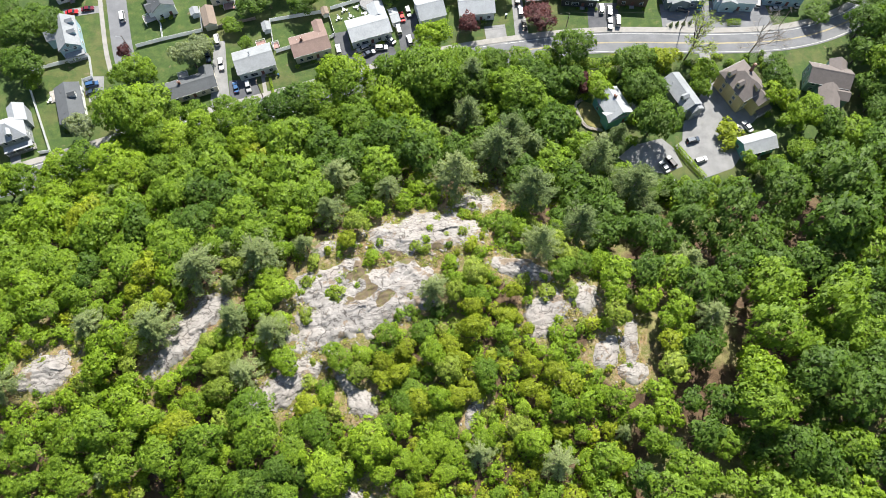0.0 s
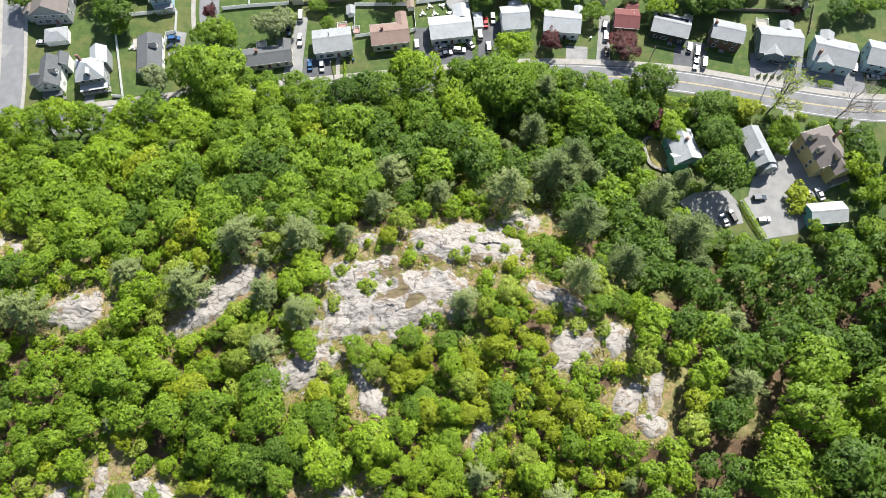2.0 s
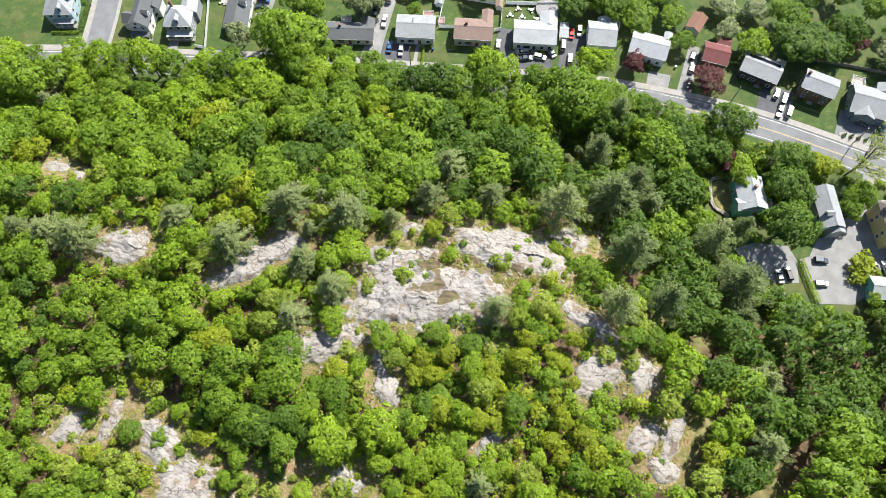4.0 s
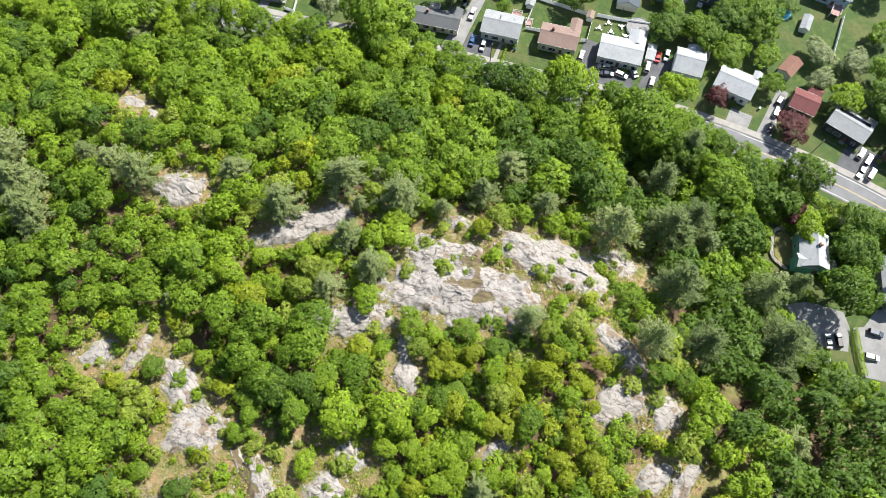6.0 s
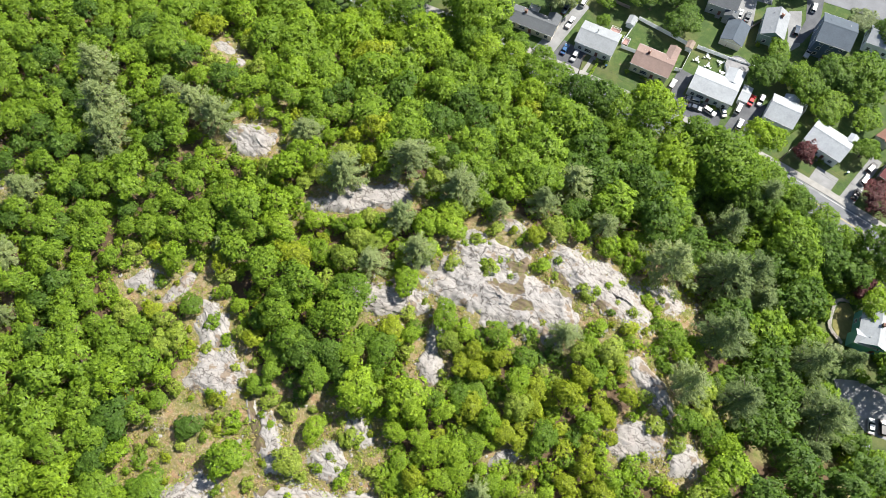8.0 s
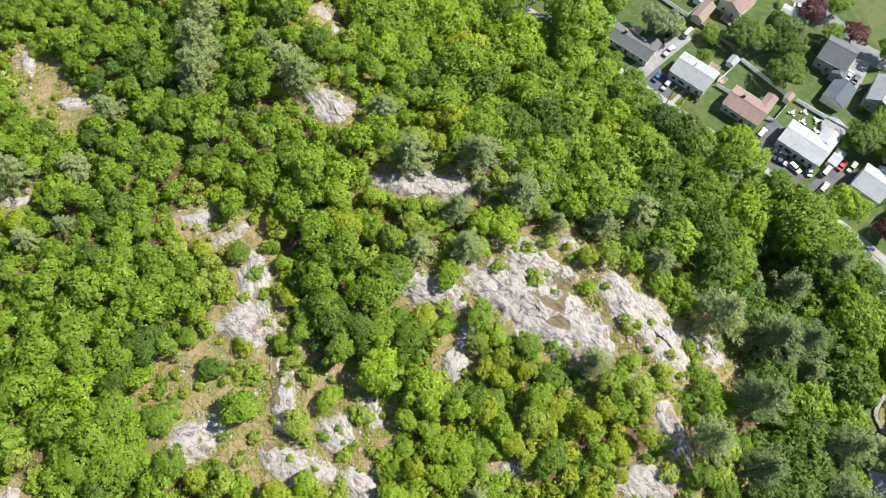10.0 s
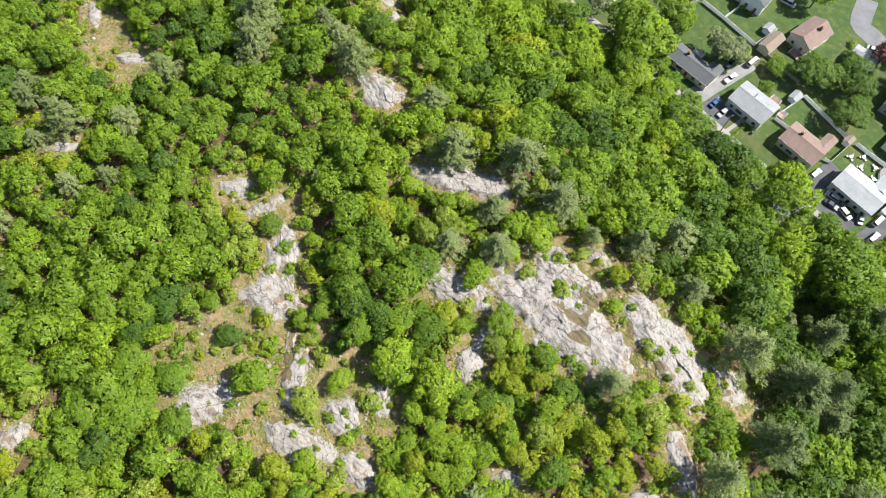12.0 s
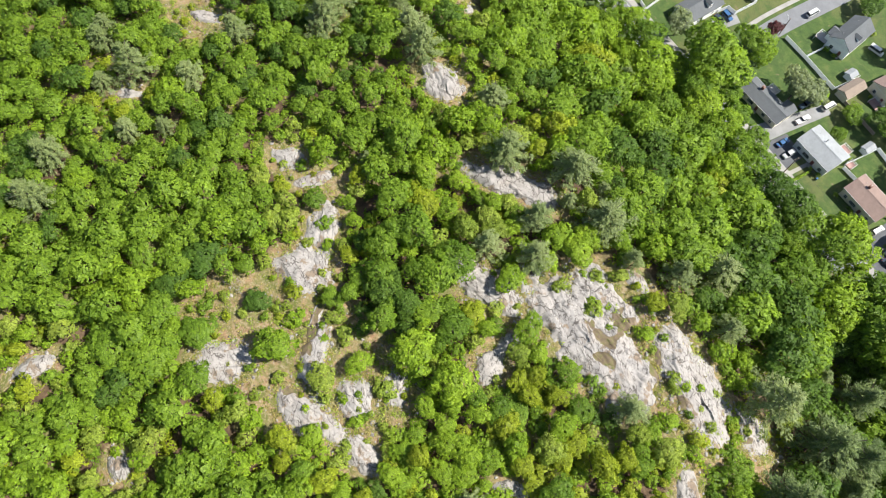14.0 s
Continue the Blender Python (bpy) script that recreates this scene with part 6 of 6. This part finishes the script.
# ---- bare trees ----
def bare_tree(x, y, height, lean, seed, mat, label, spread=0.55, leafy=None, wide=0.62):
    g = np.random.default_rng(seed)
    root = new("bare_tree")
    root.location = (x, y, ground_z(x, y))
    tagged(root, label, "tree")
    limbs, tips = [[], []], []
    deep = 5 if height > 12 else 4

    def grow(p, way, length, rad, depth):
        q = p + way * length
        limbs[0 if depth == 0 else 1].append((p, q, rad, rad * 0.62))
        if depth == deep:
            tips.append(q)
            return
        for k in range(3 if depth else 6):
            side = Vector(g.normal(size=3))
            turned = (way + side.normalized() * spread * g.uniform(0.7, 1.3) + Vector((0, 0, 0.1))).normalized()
            grow(p + way * length * g.uniform(0.5, 1.0), turned, length * g.uniform(wide - 0.12, wide + 0.12), rad * 0.58, depth + 1)

    grow(Vector((0, 0, -0.2)), Vector((*lean, 1)).normalized(), height * 0.42, height * 0.017, 0)
    for name, rows in (("trunk", limbs[0]), ("branches", limbs[1])):
        verts, quads = [], []
        for p, q, r0, r1 in rows:
            w = (q - p).normalized()
            a = w.orthogonal().normalized()
            b = w.cross(a)
            at = len(verts)
            for c, r in ((p, r0), (q, r1)):
                for k in range(5):
                    verts.append(c + (a * math.cos(k * 1.2566) + b * math.sin(k * 1.2566)) * r)
            quads += [(at + k, at + (k + 1) % 5, at + 5 + (k + 1) % 5, at + 5 + k) for k in range(5)]
        ob = new("trunk" if name == "trunk" else "branchwork", mesh_of(name, [v[:] for v in verts], quads, mat))
        ob.parent = root
    if leafy:
        n = 1500
        spot = np.array([tips[int(g.integers(len(tips)))][:] for _ in range(n)]) + g.normal(0, 0.5, (n, 3))
        ob = new("crown", mesh_of("crown", *leaf_clumps(g, spot, g.normal(0, 0.5, (n, 3)) + (0, 0, 1), g.uniform(0.3, 0.7, n), g.uniform(0.6, 1.0, n)), LEAF[leafy]))
        ob.parent = root


bare_tree(112.6, 155.4, 21, (0.12, 0.06), 3, PALE_BARK, "leafless pale-barked tree standing by the main road", 0.95, wide=0.7)
bare_tree(88.6, 152.8, 20, (0.22, 0.22), 5, BARK, "leaning tree with thin new leaves by the road", 0.7, "s", wide=0.66)
bare_tree(89.5, 82.5, 9, (0.1, -0.1), 7, PALE_BARK, "grey dead tree among green woods")
bare_tree(-28.4, -80.2, 7, (0.3, 0.2), 9, PALE_BARK, "white dead tree among green woods")
bare_tree(-62.5, -22.5, 5, (0.9, 0.5), 12, PALE_BARK, "bleached fallen tree beside a rock clearing")

for x, y, seed in ((-59.2, -33.8, 14), (-57.4, -32.6, 15), (-60.6, -35.2, 16), (-61.0, -32.4, 17)):
    bare_tree(x, y, 3.6, (0.1, 0.1), seed, PALE_BARK, "low leafless grey bush in a clearing", 0.9)


# ---- hedges and garden shrubs ----
def hedge(points, wide, tall, tone, label, seed):
    """A clipped hedge: leaf clumps all over a long rounded body."""
    g = np.random.default_rng(seed)
    line = smooth_line([p[0] for p in points], [p[1] for p in points], 0.4) if len(points) > 2 else np.linspace(points[0], points[1], 24)
    n = int(len(line) * 0.4 * (wide + 2 * tall) * 16)
    k = g.uniform(0, len(line) - 1.01, n)
    i = k.astype(int)
    mid = line[i] + (line[i + 1] - line[i]) * (k - i)[:, None]
    way = line[i + 1] - line[i]
    way /= np.linalg.norm(way, axis=1)[:, None]
    t = g.uniform(-0.35, np.pi + 0.35, n)
    side = np.cos(t) * wide / 2
    up_ = np.clip(np.sin(t), -0.2, 1) * tall * 0.62 + tall * 0.4
    spot = np.stack([mid[:, 0] - way[:, 1] * side, mid[:, 1] + way[:, 0] * side, up_], 1)
    face = np.stack([-way[:, 1] * np.cos(t), way[:, 0] * np.cos(t), np.sin(t) + 0.2], 1) + g.normal(0, 0.35, (n, 3))
    root = new("hedge")
    root.location = (*line[0], 0)
    v, f = leaf_clumps(g, spot - (*line[0], 0), face, g.uniform(0.25, 0.5, n), g.uniform(0.7, 1.1, n))
    new("leaves", mesh_of("leaves", v, f, LEAF[tone])).parent = root
    bm = bmesh.new()
    bmesh.ops.create_cone(bm, segments=5, radius1=0.09, radius2=0.03, depth=tall * 0.8, cap_ends=False, matrix=pose(0, 0, tall * 0.4))
    stem = bpy.data.meshes.new("stem")
    bm.to_mesh(stem), bm.free()
    stem.materials.append(BARK)
    for q in line[2:-2:4]:
        shared("stem", stem, root, m=pose(q[0] - line[0][0], q[1] - line[0][1], 0))
    tagged(root, label, "hedge")


hedge([(106.2, 168.9), (109, 169.3), (111.8, 169.2)], 2.6, 1.3, "y", "low rounded green hedge on a forecourt", 1)
hedge([(80.8, 117.2), (84.8, 110.8), (89.0, 104.6)], 2.2, 1.7, "y", "overgrown lime-green hedge between two yards", 2)
hedge([(-185.6, 118.4), (-183.6, 112), (-181.8, 106.6)], 1.7, 1.3, "k", "clipped green hedge along the side street", 3)
hedge([(-185.8, 118.6), (-188.4, 117.8), (-190, 117.2)], 1.5, 1.2, "k", "clipped green hedge before a corner house", 4)
hedge([(-181.6, 106), (-186, 104), (-191, 102)], 1.2, 1.0, "d", "low green hedge before a corner house", 5)
hedge([(118, 150), (117.6, 144), (117, 137)], 3.6, 3.0, "k", "tall dark hedge beside a drive", 6)
hedge([(-62.2, 147), (-61.2, 143), (-60.4, 139.6)], 1.0, 0.9, "y", "row of small clipped bushes along a path", 7)
hedge([(1.2, 169.5), (1.8, 173), (2.6, 177)], 1.8, 1.6, "k", "dark hedge between two white houses", 8)
hedge([(62, 152.6), (72, 153.6), (84, 153.2)], 4.5, 1.8, "s", "rank green undergrowth along the road bank", 9)
hedge([(46, 149), (54, 151.4), (64, 151.2)], 4.0, 1.6, "y", "rank green undergrowth along the road bank", 10)
for x, y, tall in ((85.6, 168.0, 2.6), (88.0, 168.4, 2.8), (90.4, 168.7, 2.6), (92.8, 168.9, 2.4)):
    root = new("conifer_bush")
    root.location = (x, y, 0)
    g = np.random.default_rng(int(x * 10))
    n = 300
    u, t = np.sqrt(g.uniform(0, 1, n)), g.uniform(0, 6.28, n)
    spot = np.stack([np.cos(t) * 0.8 * u, np.sin(t) * 0.8 * u, 0.15 + tall * (1 - u)], 1)
    new("crown", mesh_of("crown", *leaf_clumps(g, spot, np.stack([np.cos(t), np.sin(t), np.full(n, 0.5)], 1), g.uniform(0.2, 0.4, n), g.uniform(0.5, 0.8, n)), LEAF["k"])).parent = root
    bm = bmesh.new()
    bmesh.ops.create_cone(bm, segments=6, radius1=0.1, radius2=0.03, depth=tall * 0.9, cap_ends=False, matrix=pose(0, 0, tall * 0.4))
    part("trunk", bm, BARK, root)
    tagged(root, "dark clipped cone-shaped bush in a gravel island", "bush", "cone bushes on the forecourt")
bm = bmesh.new()
slab(bm, [(83.8 + 5.6 * (1 + math.cos(k * 0.3142)), 168.4 + 1.7 * math.sin(k * 0.3142)) for k in range(20)], 0.0, 0.17)
tagged(part("gravel_island", bm, CONCRETE), "pale gravel island on a grey forecourt", "paving", kind="structure")
yard = np.random.default_rng(31)
for hx, hy, w, d, deg in ((-67.4, 151.9, 14.2, 10, 19), (-47.7, 158.5, 14, 9.2, 18), (-26.7, 165.7, 15.6, 10, 18), (-4.2, 173.6, 10.3, 10.4, 16), (13, 175.6, 13.6, 9.9, 5), (52.2, 181.4, 13.7, 9.2, -5), (72.2, 181.2, 11.7, 8.5, -4), (-130.7, 134.6, 9, 15.6, 19),
                          (-147.9, 123, 10, 9.4, 22), (-161.2, 119.2, 7.6, 12, 17), (59.5, 131.2, 9.2, 11.6, 24), (105, 138.6, 10.8, 14, 28), (-83.3, 185.4, 9.4, 12, 12), (-105.6, 180, 8.8, 14, 26), (-136.2, 163, 8.2, 14, 20), (-27.4, 200.8, 8.6, 12, 25)):
    for k in range(4):
        u = yard.uniform(-w / 2, w / 2)
        v = -d / 2 - yard.uniform(0.5, 1.2) if k < 3 else d / 2 + yard.uniform(1, 3)
        c, s = math.cos(radians(deg)), math.sin(radians(deg))
        tree(hx + c * u - s * v, hy + s * u + c * v, yard.uniform(0.6, 1.2), "kdysk"[int(yard.integers(5))], "shrub", "beside a house wall", "garden shrubs")
# darker trees behind the gardens
for x, y, r, tone in ((-58, 186, 6.5, "k"), (-66, 190, 6, "k"), (-20, 193, 5, "d"), (-1, 196, 7, "k"), (9, 199, 7.5, "d"), (66, 200, 7.5, "k"), (76, 206, 7, "k"), (56, 205, 6.5, "d"), (112, 200, 6, "k"), (122, 205, 6.5, "d"), (-168, 160, 6.5, "k"), (-160, 172, 7, "k"), (-178, 158, 5, "y"), (-184, 148, 5.5, "d"), (44, 206, 5.5, "g"),
                      (-95, 195, 6, "d"), (-115, 192, 5, "k"), (-62, 212, 4.5, "d"), (150, 178, 7, "k"), (158, 168, 7.5, "k"), (162, 156, 8, "k"), (156, 140, 7.5, "k"), (168, 142, 7.5, "d"), (152, 126, 7, "k"), (164, 126, 7.5, "k"), (144, 118, 6.5, "d"), (132, 116, 6.5, "k"), (122, 112, 6.5, "d"), (176, 160, 8, "k"),
                      (48, 222, 6, "d"), (60, 217, 6.5, "k"), (72, 224, 6, "k"), (84, 220, 6, "d"), (40, 242, 6, "k"), (94, 214, 5, "k"), (104, 216, 6, "d"), (2, 226, 6, "k"), (-38, 214, 5, "d"), (-30, 224, 6, "k")):
    tree(x, y, r, tone, form_for(r), "behind the gardens", "garden trees", 0.75)


# ---- poles and wires ----
WOOD_POLE = surface("pole_wood", (0.16, 0.12, 0.09), (0.24, 0.19, 0.15), 0.8, 9, 0.9)
WIRE, wt, wb = nodes_of("black_wire", 0.6)
wb.inputs["Base Color"].default_value = (0.05, 0.05, 0.05, 1)
POLES = [(-64, 138.6), (-30, 150), (6, 160), (46, 165.8), (89, 166.2), (126, 167.4), (149.5, 174.6)]
for i, (x, y) in enumerate(POLES):
    root = new("utility_pole")
    root.location = (x, y, 0)
    tagged(root, "brown wooden utility pole on the pavement by the road", "pole", "utility poles")
    bm = bmesh.new()
    bmesh.ops.create_cone(bm, segments=10, radius1=0.17, radius2=0.11, depth=10.4, cap_ends=True, matrix=pose(0, 0, 5.0))
    part("shaft", bm, WOOD_POLE, root)
    bm = bmesh.new()
    box(bm, -0.06, -1.2, 9.3, 0.06, 1.2, 9.45)
    arm = part("crossarm", bm, WOOD_POLE, root)
    for k in (-1.05, -0.4, 0.4, 1.05):
        bm = bmesh.new()
        bmesh.ops.create_cone(bm, segments=8, radius1=0.06, radius2=0.04, depth=0.2, cap_ends=True, matrix=pose(0, k, 9.55))
        part("insulator", bm, METAL, arm)
for (x0, y0), (x1, y1) in zip(POLES, POLES[1:]):
    for off, z in ((-1.05, 9.66), (1.05, 9.66), (0.14, 7.2)):
        curve = bpy.data.curves.new("wire", "CURVE")
        curve.dimensions, curve.bevel_depth, curve.bevel_resolution = "3D", 0.025, 0
        sp = curve.splines.new("POLY")
        sp.points.add(10)
        for k in range(11):
            u = k / 10
            sp.points[k].co = (x0 + (x1 - x0) * u, y0 + off + (y1 - y0) * u, z - 3.2 * u * (1 - u), 1)
        curve.materials.append(WIRE)
        tagged(new("wire", curve), "thin black overhead wire strung between utility poles", "wire", "overhead wires")
for x, y, dx, dy in ((-114.2, 159.0, -2.2, 0.6), (-184.5, 118, 2.4, 0.7)):
    root = new("street_lamp")
    root.location = (x, y, 0)
    tagged(root, "tall street lamp on a wooden pole by the side street", "street lamp")
    bm = bmesh.new()
    bmesh.ops.create_cone(bm, segments=10, radius1=0.16, radius2=0.11, depth=9.0, cap_ends=True, matrix=pose(0, 0, 4.3))
    part("shaft", bm, WOOD_POLE, root)
    bm = bmesh.new()
    box(bm, 0, -0.04, 7.6, math.hypot(dx, dy), 0.04, 7.68)
    part("arm", bm, METAL, root).matrix_basis = pose(0, 0, 0, 0, 0, math.degrees(math.atan2(dy, dx)))
    bm = bmesh.new()
    box(bm, dx - 0.3, dy - 0.14, 7.5, dx + 0.3, dy + 0.14, 7.66)
    part("lamp_head", bm, METAL, root)


# ---- garden things ----
WATER, ht, hb = nodes_of("pool_water", 0.05)
hb.inputs["Base Color"].default_value = (0.12, 0.4, 0.5, 1)
COVER = surface("pool_cover", (0.1, 0.105, 0.115), (0.24, 0.24, 0.25), 0.6, 4, 0.5)
DECK = surface("deck_boards", (0.36, 0.33, 0.3), (0.5, 0.47, 0.43), 0.6, 7, 0.8)
RED_WOOD = surface("red_deck", (0.34, 0.2, 0.18), (0.44, 0.29, 0.26), 0.8, 7, 0.8)


def pool(x, y, r, mat, label, tall=1.2):
    root = new("swimming_pool")
    root.location = (x, y, 0)
    tagged(root, label, "pool")
    bm = bmesh.new()
    bmesh.ops.create_cone(bm, segments=28, radius1=r, radius2=r, depth=tall, cap_ends=False, matrix=pose(0, 0, tall / 2))
    bmesh.ops.create_cone(bm, segments=28, radius1=r + 0.18, radius2=r + 0.18, depth=0.08, cap_ends=False, matrix=pose(0, 0, tall))
    part("pool_wall", bm, TRIM, root)
    bm = bmesh.new()
    bmesh.ops.create_circle(bm, segments=28, radius=r - 0.02, cap_ends=True, matrix=pose(0, 0, tall - 0.18))
    bmesh.ops.solidify(bm, geom=bm.faces[:], thickness=0.05)
    part("cover" if mat is COVER else "water", bm, mat, root)


def deck(x, y, w, d, deg, tall, mat, label, rail=True):
    root = new("deck")
    root.matrix_basis = pose(x, y, 0, 0, 0, deg)
    tagged(root, label, "deck")
    n = int(d / 0.3)
    for k in range(n):
        bm = bmesh.new()
        box(bm, -w / 2, -d / 2 + k * d / n, tall - 0.05, w / 2, -d / 2 + (k + 1) * d / n - 0.03, tall)
        part("board", bm, mat, root)
    for sx in (-1, 1):
        for sy in (-1, 1):
            bm = bmesh.new()
            box(bm, sx * (w / 2 - 0.1) - 0.07, sy * (d / 2 - 0.1) - 0.07, -0.1, sx * (w / 2 - 0.1) + 0.07, sy * (d / 2 - 0.1) + 0.07, tall + (1.0 if rail else -0.05))
            part("post", bm, TRIM, root)
    if rail:
        for x0, y0, x1, y1 in ((-w / 2, d / 2 - 0.12, w / 2, d / 2 - 0.06), (-w / 2, -d / 2, -w / 2 + 0.06, d / 2), (w / 2 - 0.06, -d / 2, w / 2, d / 2)):
            bm = bmesh.new()
            box(bm, x0, y0, tall + 0.9, x1, y1, tall + 0.98)
            box(bm, x0, y0, tall + 0.15, x1, y1, tall + 0.2)
            long_x = x1 - x0 > y1 - y0
            for k in range(12):
                u = (k + 0.5) / 12
                px, py = (x0 + (x1 - x0) * u, (y0 + y1) / 2) if long_x else ((x0 + x1) / 2, y0 + (y1 - y0) * u)
                box(bm, px - 0.03, py - 0.03, tall, px + 0.03, py + 0.03, tall + 0.9)
            part("rail", bm, TRIM, root, "white rail")


pool(-26.6, 180.2, 4.2, COVER, "round above-ground pool under a grey cover")
pool(14.9, 215.4, 3.0, WATER, "round garden pool of blue water", 0.5)
deck(-66.2, 160.6, 3.6, 3.2, 19, 1.0, RED_WOOD, "small red deck with a white rail behind a house")
deck(-61.0, 160.6, 2.6, 2.6, 19, 0.5, RED_WOOD, "small low red deck beside a fence")
deck(-93.2, 147.0, 3.6, 3.4, 20, 0.8, DECK, "grey deck with white rails behind a low house")
deck(-138.4, 139.6, 3.4, 5.0, 19, 0.4, DECK, "pale garden terrace beside a house", False)
deck(-1.4, 181.6, 4.0, 3.0, 16, 1.6, DECK, "small raised deck with white rails")
deck(58.6, 187.6, 3.2, 2.6, -5, 1.6, DECK, "small raised deck with white rails")
deck(85.6, 190.6, 4.4, 3.6, 4, 1.6, DECK, "raised deck with white rails behind a slate house")
deck(-108.6, 172.4, 4.6, 3.4, 26, 1.6, DECK, "raised white-railed deck before a dark-roofed house")
deck(66.6, 130.6, 2.6, 4.4, 24, 2.2, DECK, "grey raised deck beside a teal house")
deck(30.6, 226.0, 3.4, 5.0, 6, 2.0, RED_WOOD, "orange wooden stair deck behind a house")
deck(-79.8, 178.6, 4.4, 3.0, 12, 0.6, RED_WOOD, "red wooden deck behind a brown-roofed house")


def garden_table(x, y, label):
    root = new("garden_table")
    root.location = (x, y, 0)
    tagged(root, label, "table", "white garden furniture")
    bm = bmesh.new()
    bmesh.ops.create_cone(bm, segments=16, radius1=0.65, radius2=0.65, depth=0.05, cap_ends=True, matrix=pose(0, 0, 0.73))
    part("tabletop", bm, TRIM, root)
    for k in range(4):
        bm = bmesh.new()
        bmesh.ops.create_cone(bm, segments=6, radius1=0.03, radius2=0.03, depth=0.72, cap_ends=True, matrix=pose(0.4 * math.cos(k * 1.57 + 0.78), 0.4 * math.sin(k * 1.57 + 0.78), 0.36))
        part("leg", bm, TRIM, root)


def garden_chair(x, y, deg):
    root = new("garden_chair")
    root.matrix_basis = pose(x, y, 0, 0, 0, deg)
    tagged(root, "white plastic garden chair on the lawn", "chair", "white garden furniture")
    bm = bmesh.new()
    box(bm, -0.28, -0.28, 0.4, 0.28, 0.28, 0.45)
    part("seat", bm, TRIM, root)
    bm = bmesh.new()
    box(bm, -0.28, 0.24, 0.45, 0.28, 0.3, 0.95)
    part("backrest", bm, TRIM, root)
    for sx in (-0.24, 0.24):
        for sy in (-0.24, 0.24):
            bm = bmesh.new()
            box(bm, sx - 0.03, sy - 0.03, 0, sx + 0.03, sy + 0.03, 0.4)
            part("leg", bm, TRIM, root)


for k, (x, y) in enumerate(((-36.6, 176.4), (-31.8, 177.6), (-34.0, 173.4), (-28.6, 174.6), (-38.4, 172.6), (-137.6, 141.4), (-139.6, 137.8))):
    garden_table(x, y, "round white garden table on a lawn")
    for j in range(3):
        t = j * 2.1 + k
        garden_chair(x + 1.1 * math.cos(t), y + 1.1 * math.sin(t), math.degrees(t) - 90)


def bin_(x, y, deg, mat, label):
    root = new("wheelie_bin")
    root.matrix_basis = pose(x, y, 0.05, 0, 0, deg)
    tagged(root, label, "bin")
    bm = bmesh.new()
    vs = box(bm, -0.28, -0.32, 0.08, 0.28, 0.32, 1.0)
    for q in vs:
        if q.co.z < 0.5:
            q.co.x *= 0.8
            q.co.y *= 0.8
    part("body", bm, mat, root)
    bm = bmesh.new()
    box(bm, -0.3, -0.36, 1.0, 0.3, 0.34, 1.08)
    part("lid", bm, mat, root)


for x, y, deg in ((-59.0, 147.6, 20), (-20.2, 163.6, 30), (24.4, 173.2, 5), (66.8, 176.4, 0), (101.4, 175.0, 10), (-129.4, 129.4, 20)):
    bin_(x, y, deg, CAR_PAINT["blue"], "blue wheeled rubbish bin beside a house")


# ---- shrubs and young trees on the wooded side of the road, round the old yard ----
wild = np.random.default_rng(77)
for x0, y0, x1, y1, count, low, high in ((41, 106, 58, 119, 26, 1.6, 3.0), (58, 93, 84, 102.5, 40, 1.6, 3.2), (84, 94, 101, 103.5, 22, 1.6, 3.0), (101, 103, 126, 110, 22, 1.6, 3.0), (40, 136, 54, 152, 22, 1.4, 2.8),
                                          (55, 141, 82, 154, 44, 1.3, 2.6), (41, 119, 47, 138, 26, 1.5, 2.8), (65, 126, 76, 142, 22, 1.5, 2.8), (88.6, 142, 92.4, 152, 7, 1.0, 1.6), (114, 124, 127, 146, 26, 1.3, 2.8), (99, 149, 118, 155, 10, 1.0, 1.8)):
    for _ in range(count):
        tree(wild.uniform(x0, x1), wild.uniform(y0, y1), wild.uniform(low, high), "kddyskg"[int(wild.integers(7))], "shrub", "in the rough growth by the yard", "yard shrubs")
SHRUBS.clear()
for x, y, r in ((99.3, 121.6, 4.2), (98.4, 118.6, 3.4), (99.8, 124.0, 3.2)):
    tree(x, y, r, "o", "shrub", "on an island in the asphalt yard", "yard shrubs", 0.75)


# ---- low stone wall round the bare yard of the teal house ----
line = smooth_line([50.2, 47.4, 48.4, 50.6, 55.6], [136.6, 134.0, 129.4, 125.0, 123.6], 0.45)
root = tagged(new("garden_wall"), "low wide curved dry-stone wall round a dry grass yard", "wall")
root.location = (*line[0], 0)
bm = bmesh.new()
bmesh.ops.create_cube(bm, size=1)
bmesh.ops.bevel(bm, geom=bm.edges[:], offset=0.12, segments=1, affect="EDGES")
STONE = bpy.data.meshes.new("stone")
bm.to_mesh(STONE), bm.free()
STONE.materials.append(ROCK)
for course in range(2):
    for p in line:
        shared("stone", STONE, root, m=Matrix.LocRotScale((p[0] - line[0][0] + wild.uniform(-0.08, 0.08), p[1] - line[0][1] + wild.uniform(-0.08, 0.08), 0.2 + 0.36 * course), Euler((0, 0, wild.uniform(0, 3))), (wild.uniform(0.8, 1.15), wild.uniform(0.7, 1.0), 0.4)))
bm = bmesh.new()
slab(bm, [(50.2, 136.0), (48.4, 133.6), (49.2, 129.8), (51.2, 126.0), (54.6, 124.6), (57.6, 126.6), (54.4, 134)], -0.2, 0.06)
tagged(part("bare_yard", bm, DRY_GRASS), "dry olive grass yard inside a stone wall", "yard", kind="structure")


# ---- the small shrubs that nobody could count ----
for tone in LEAF:
    rows = [q[:3] for q in THICKET if q[3] == tone]
    if rows:
        woodland(rows, tone, "shrubbery", "scattered low %s shrubs on rough ground", "shrubs")
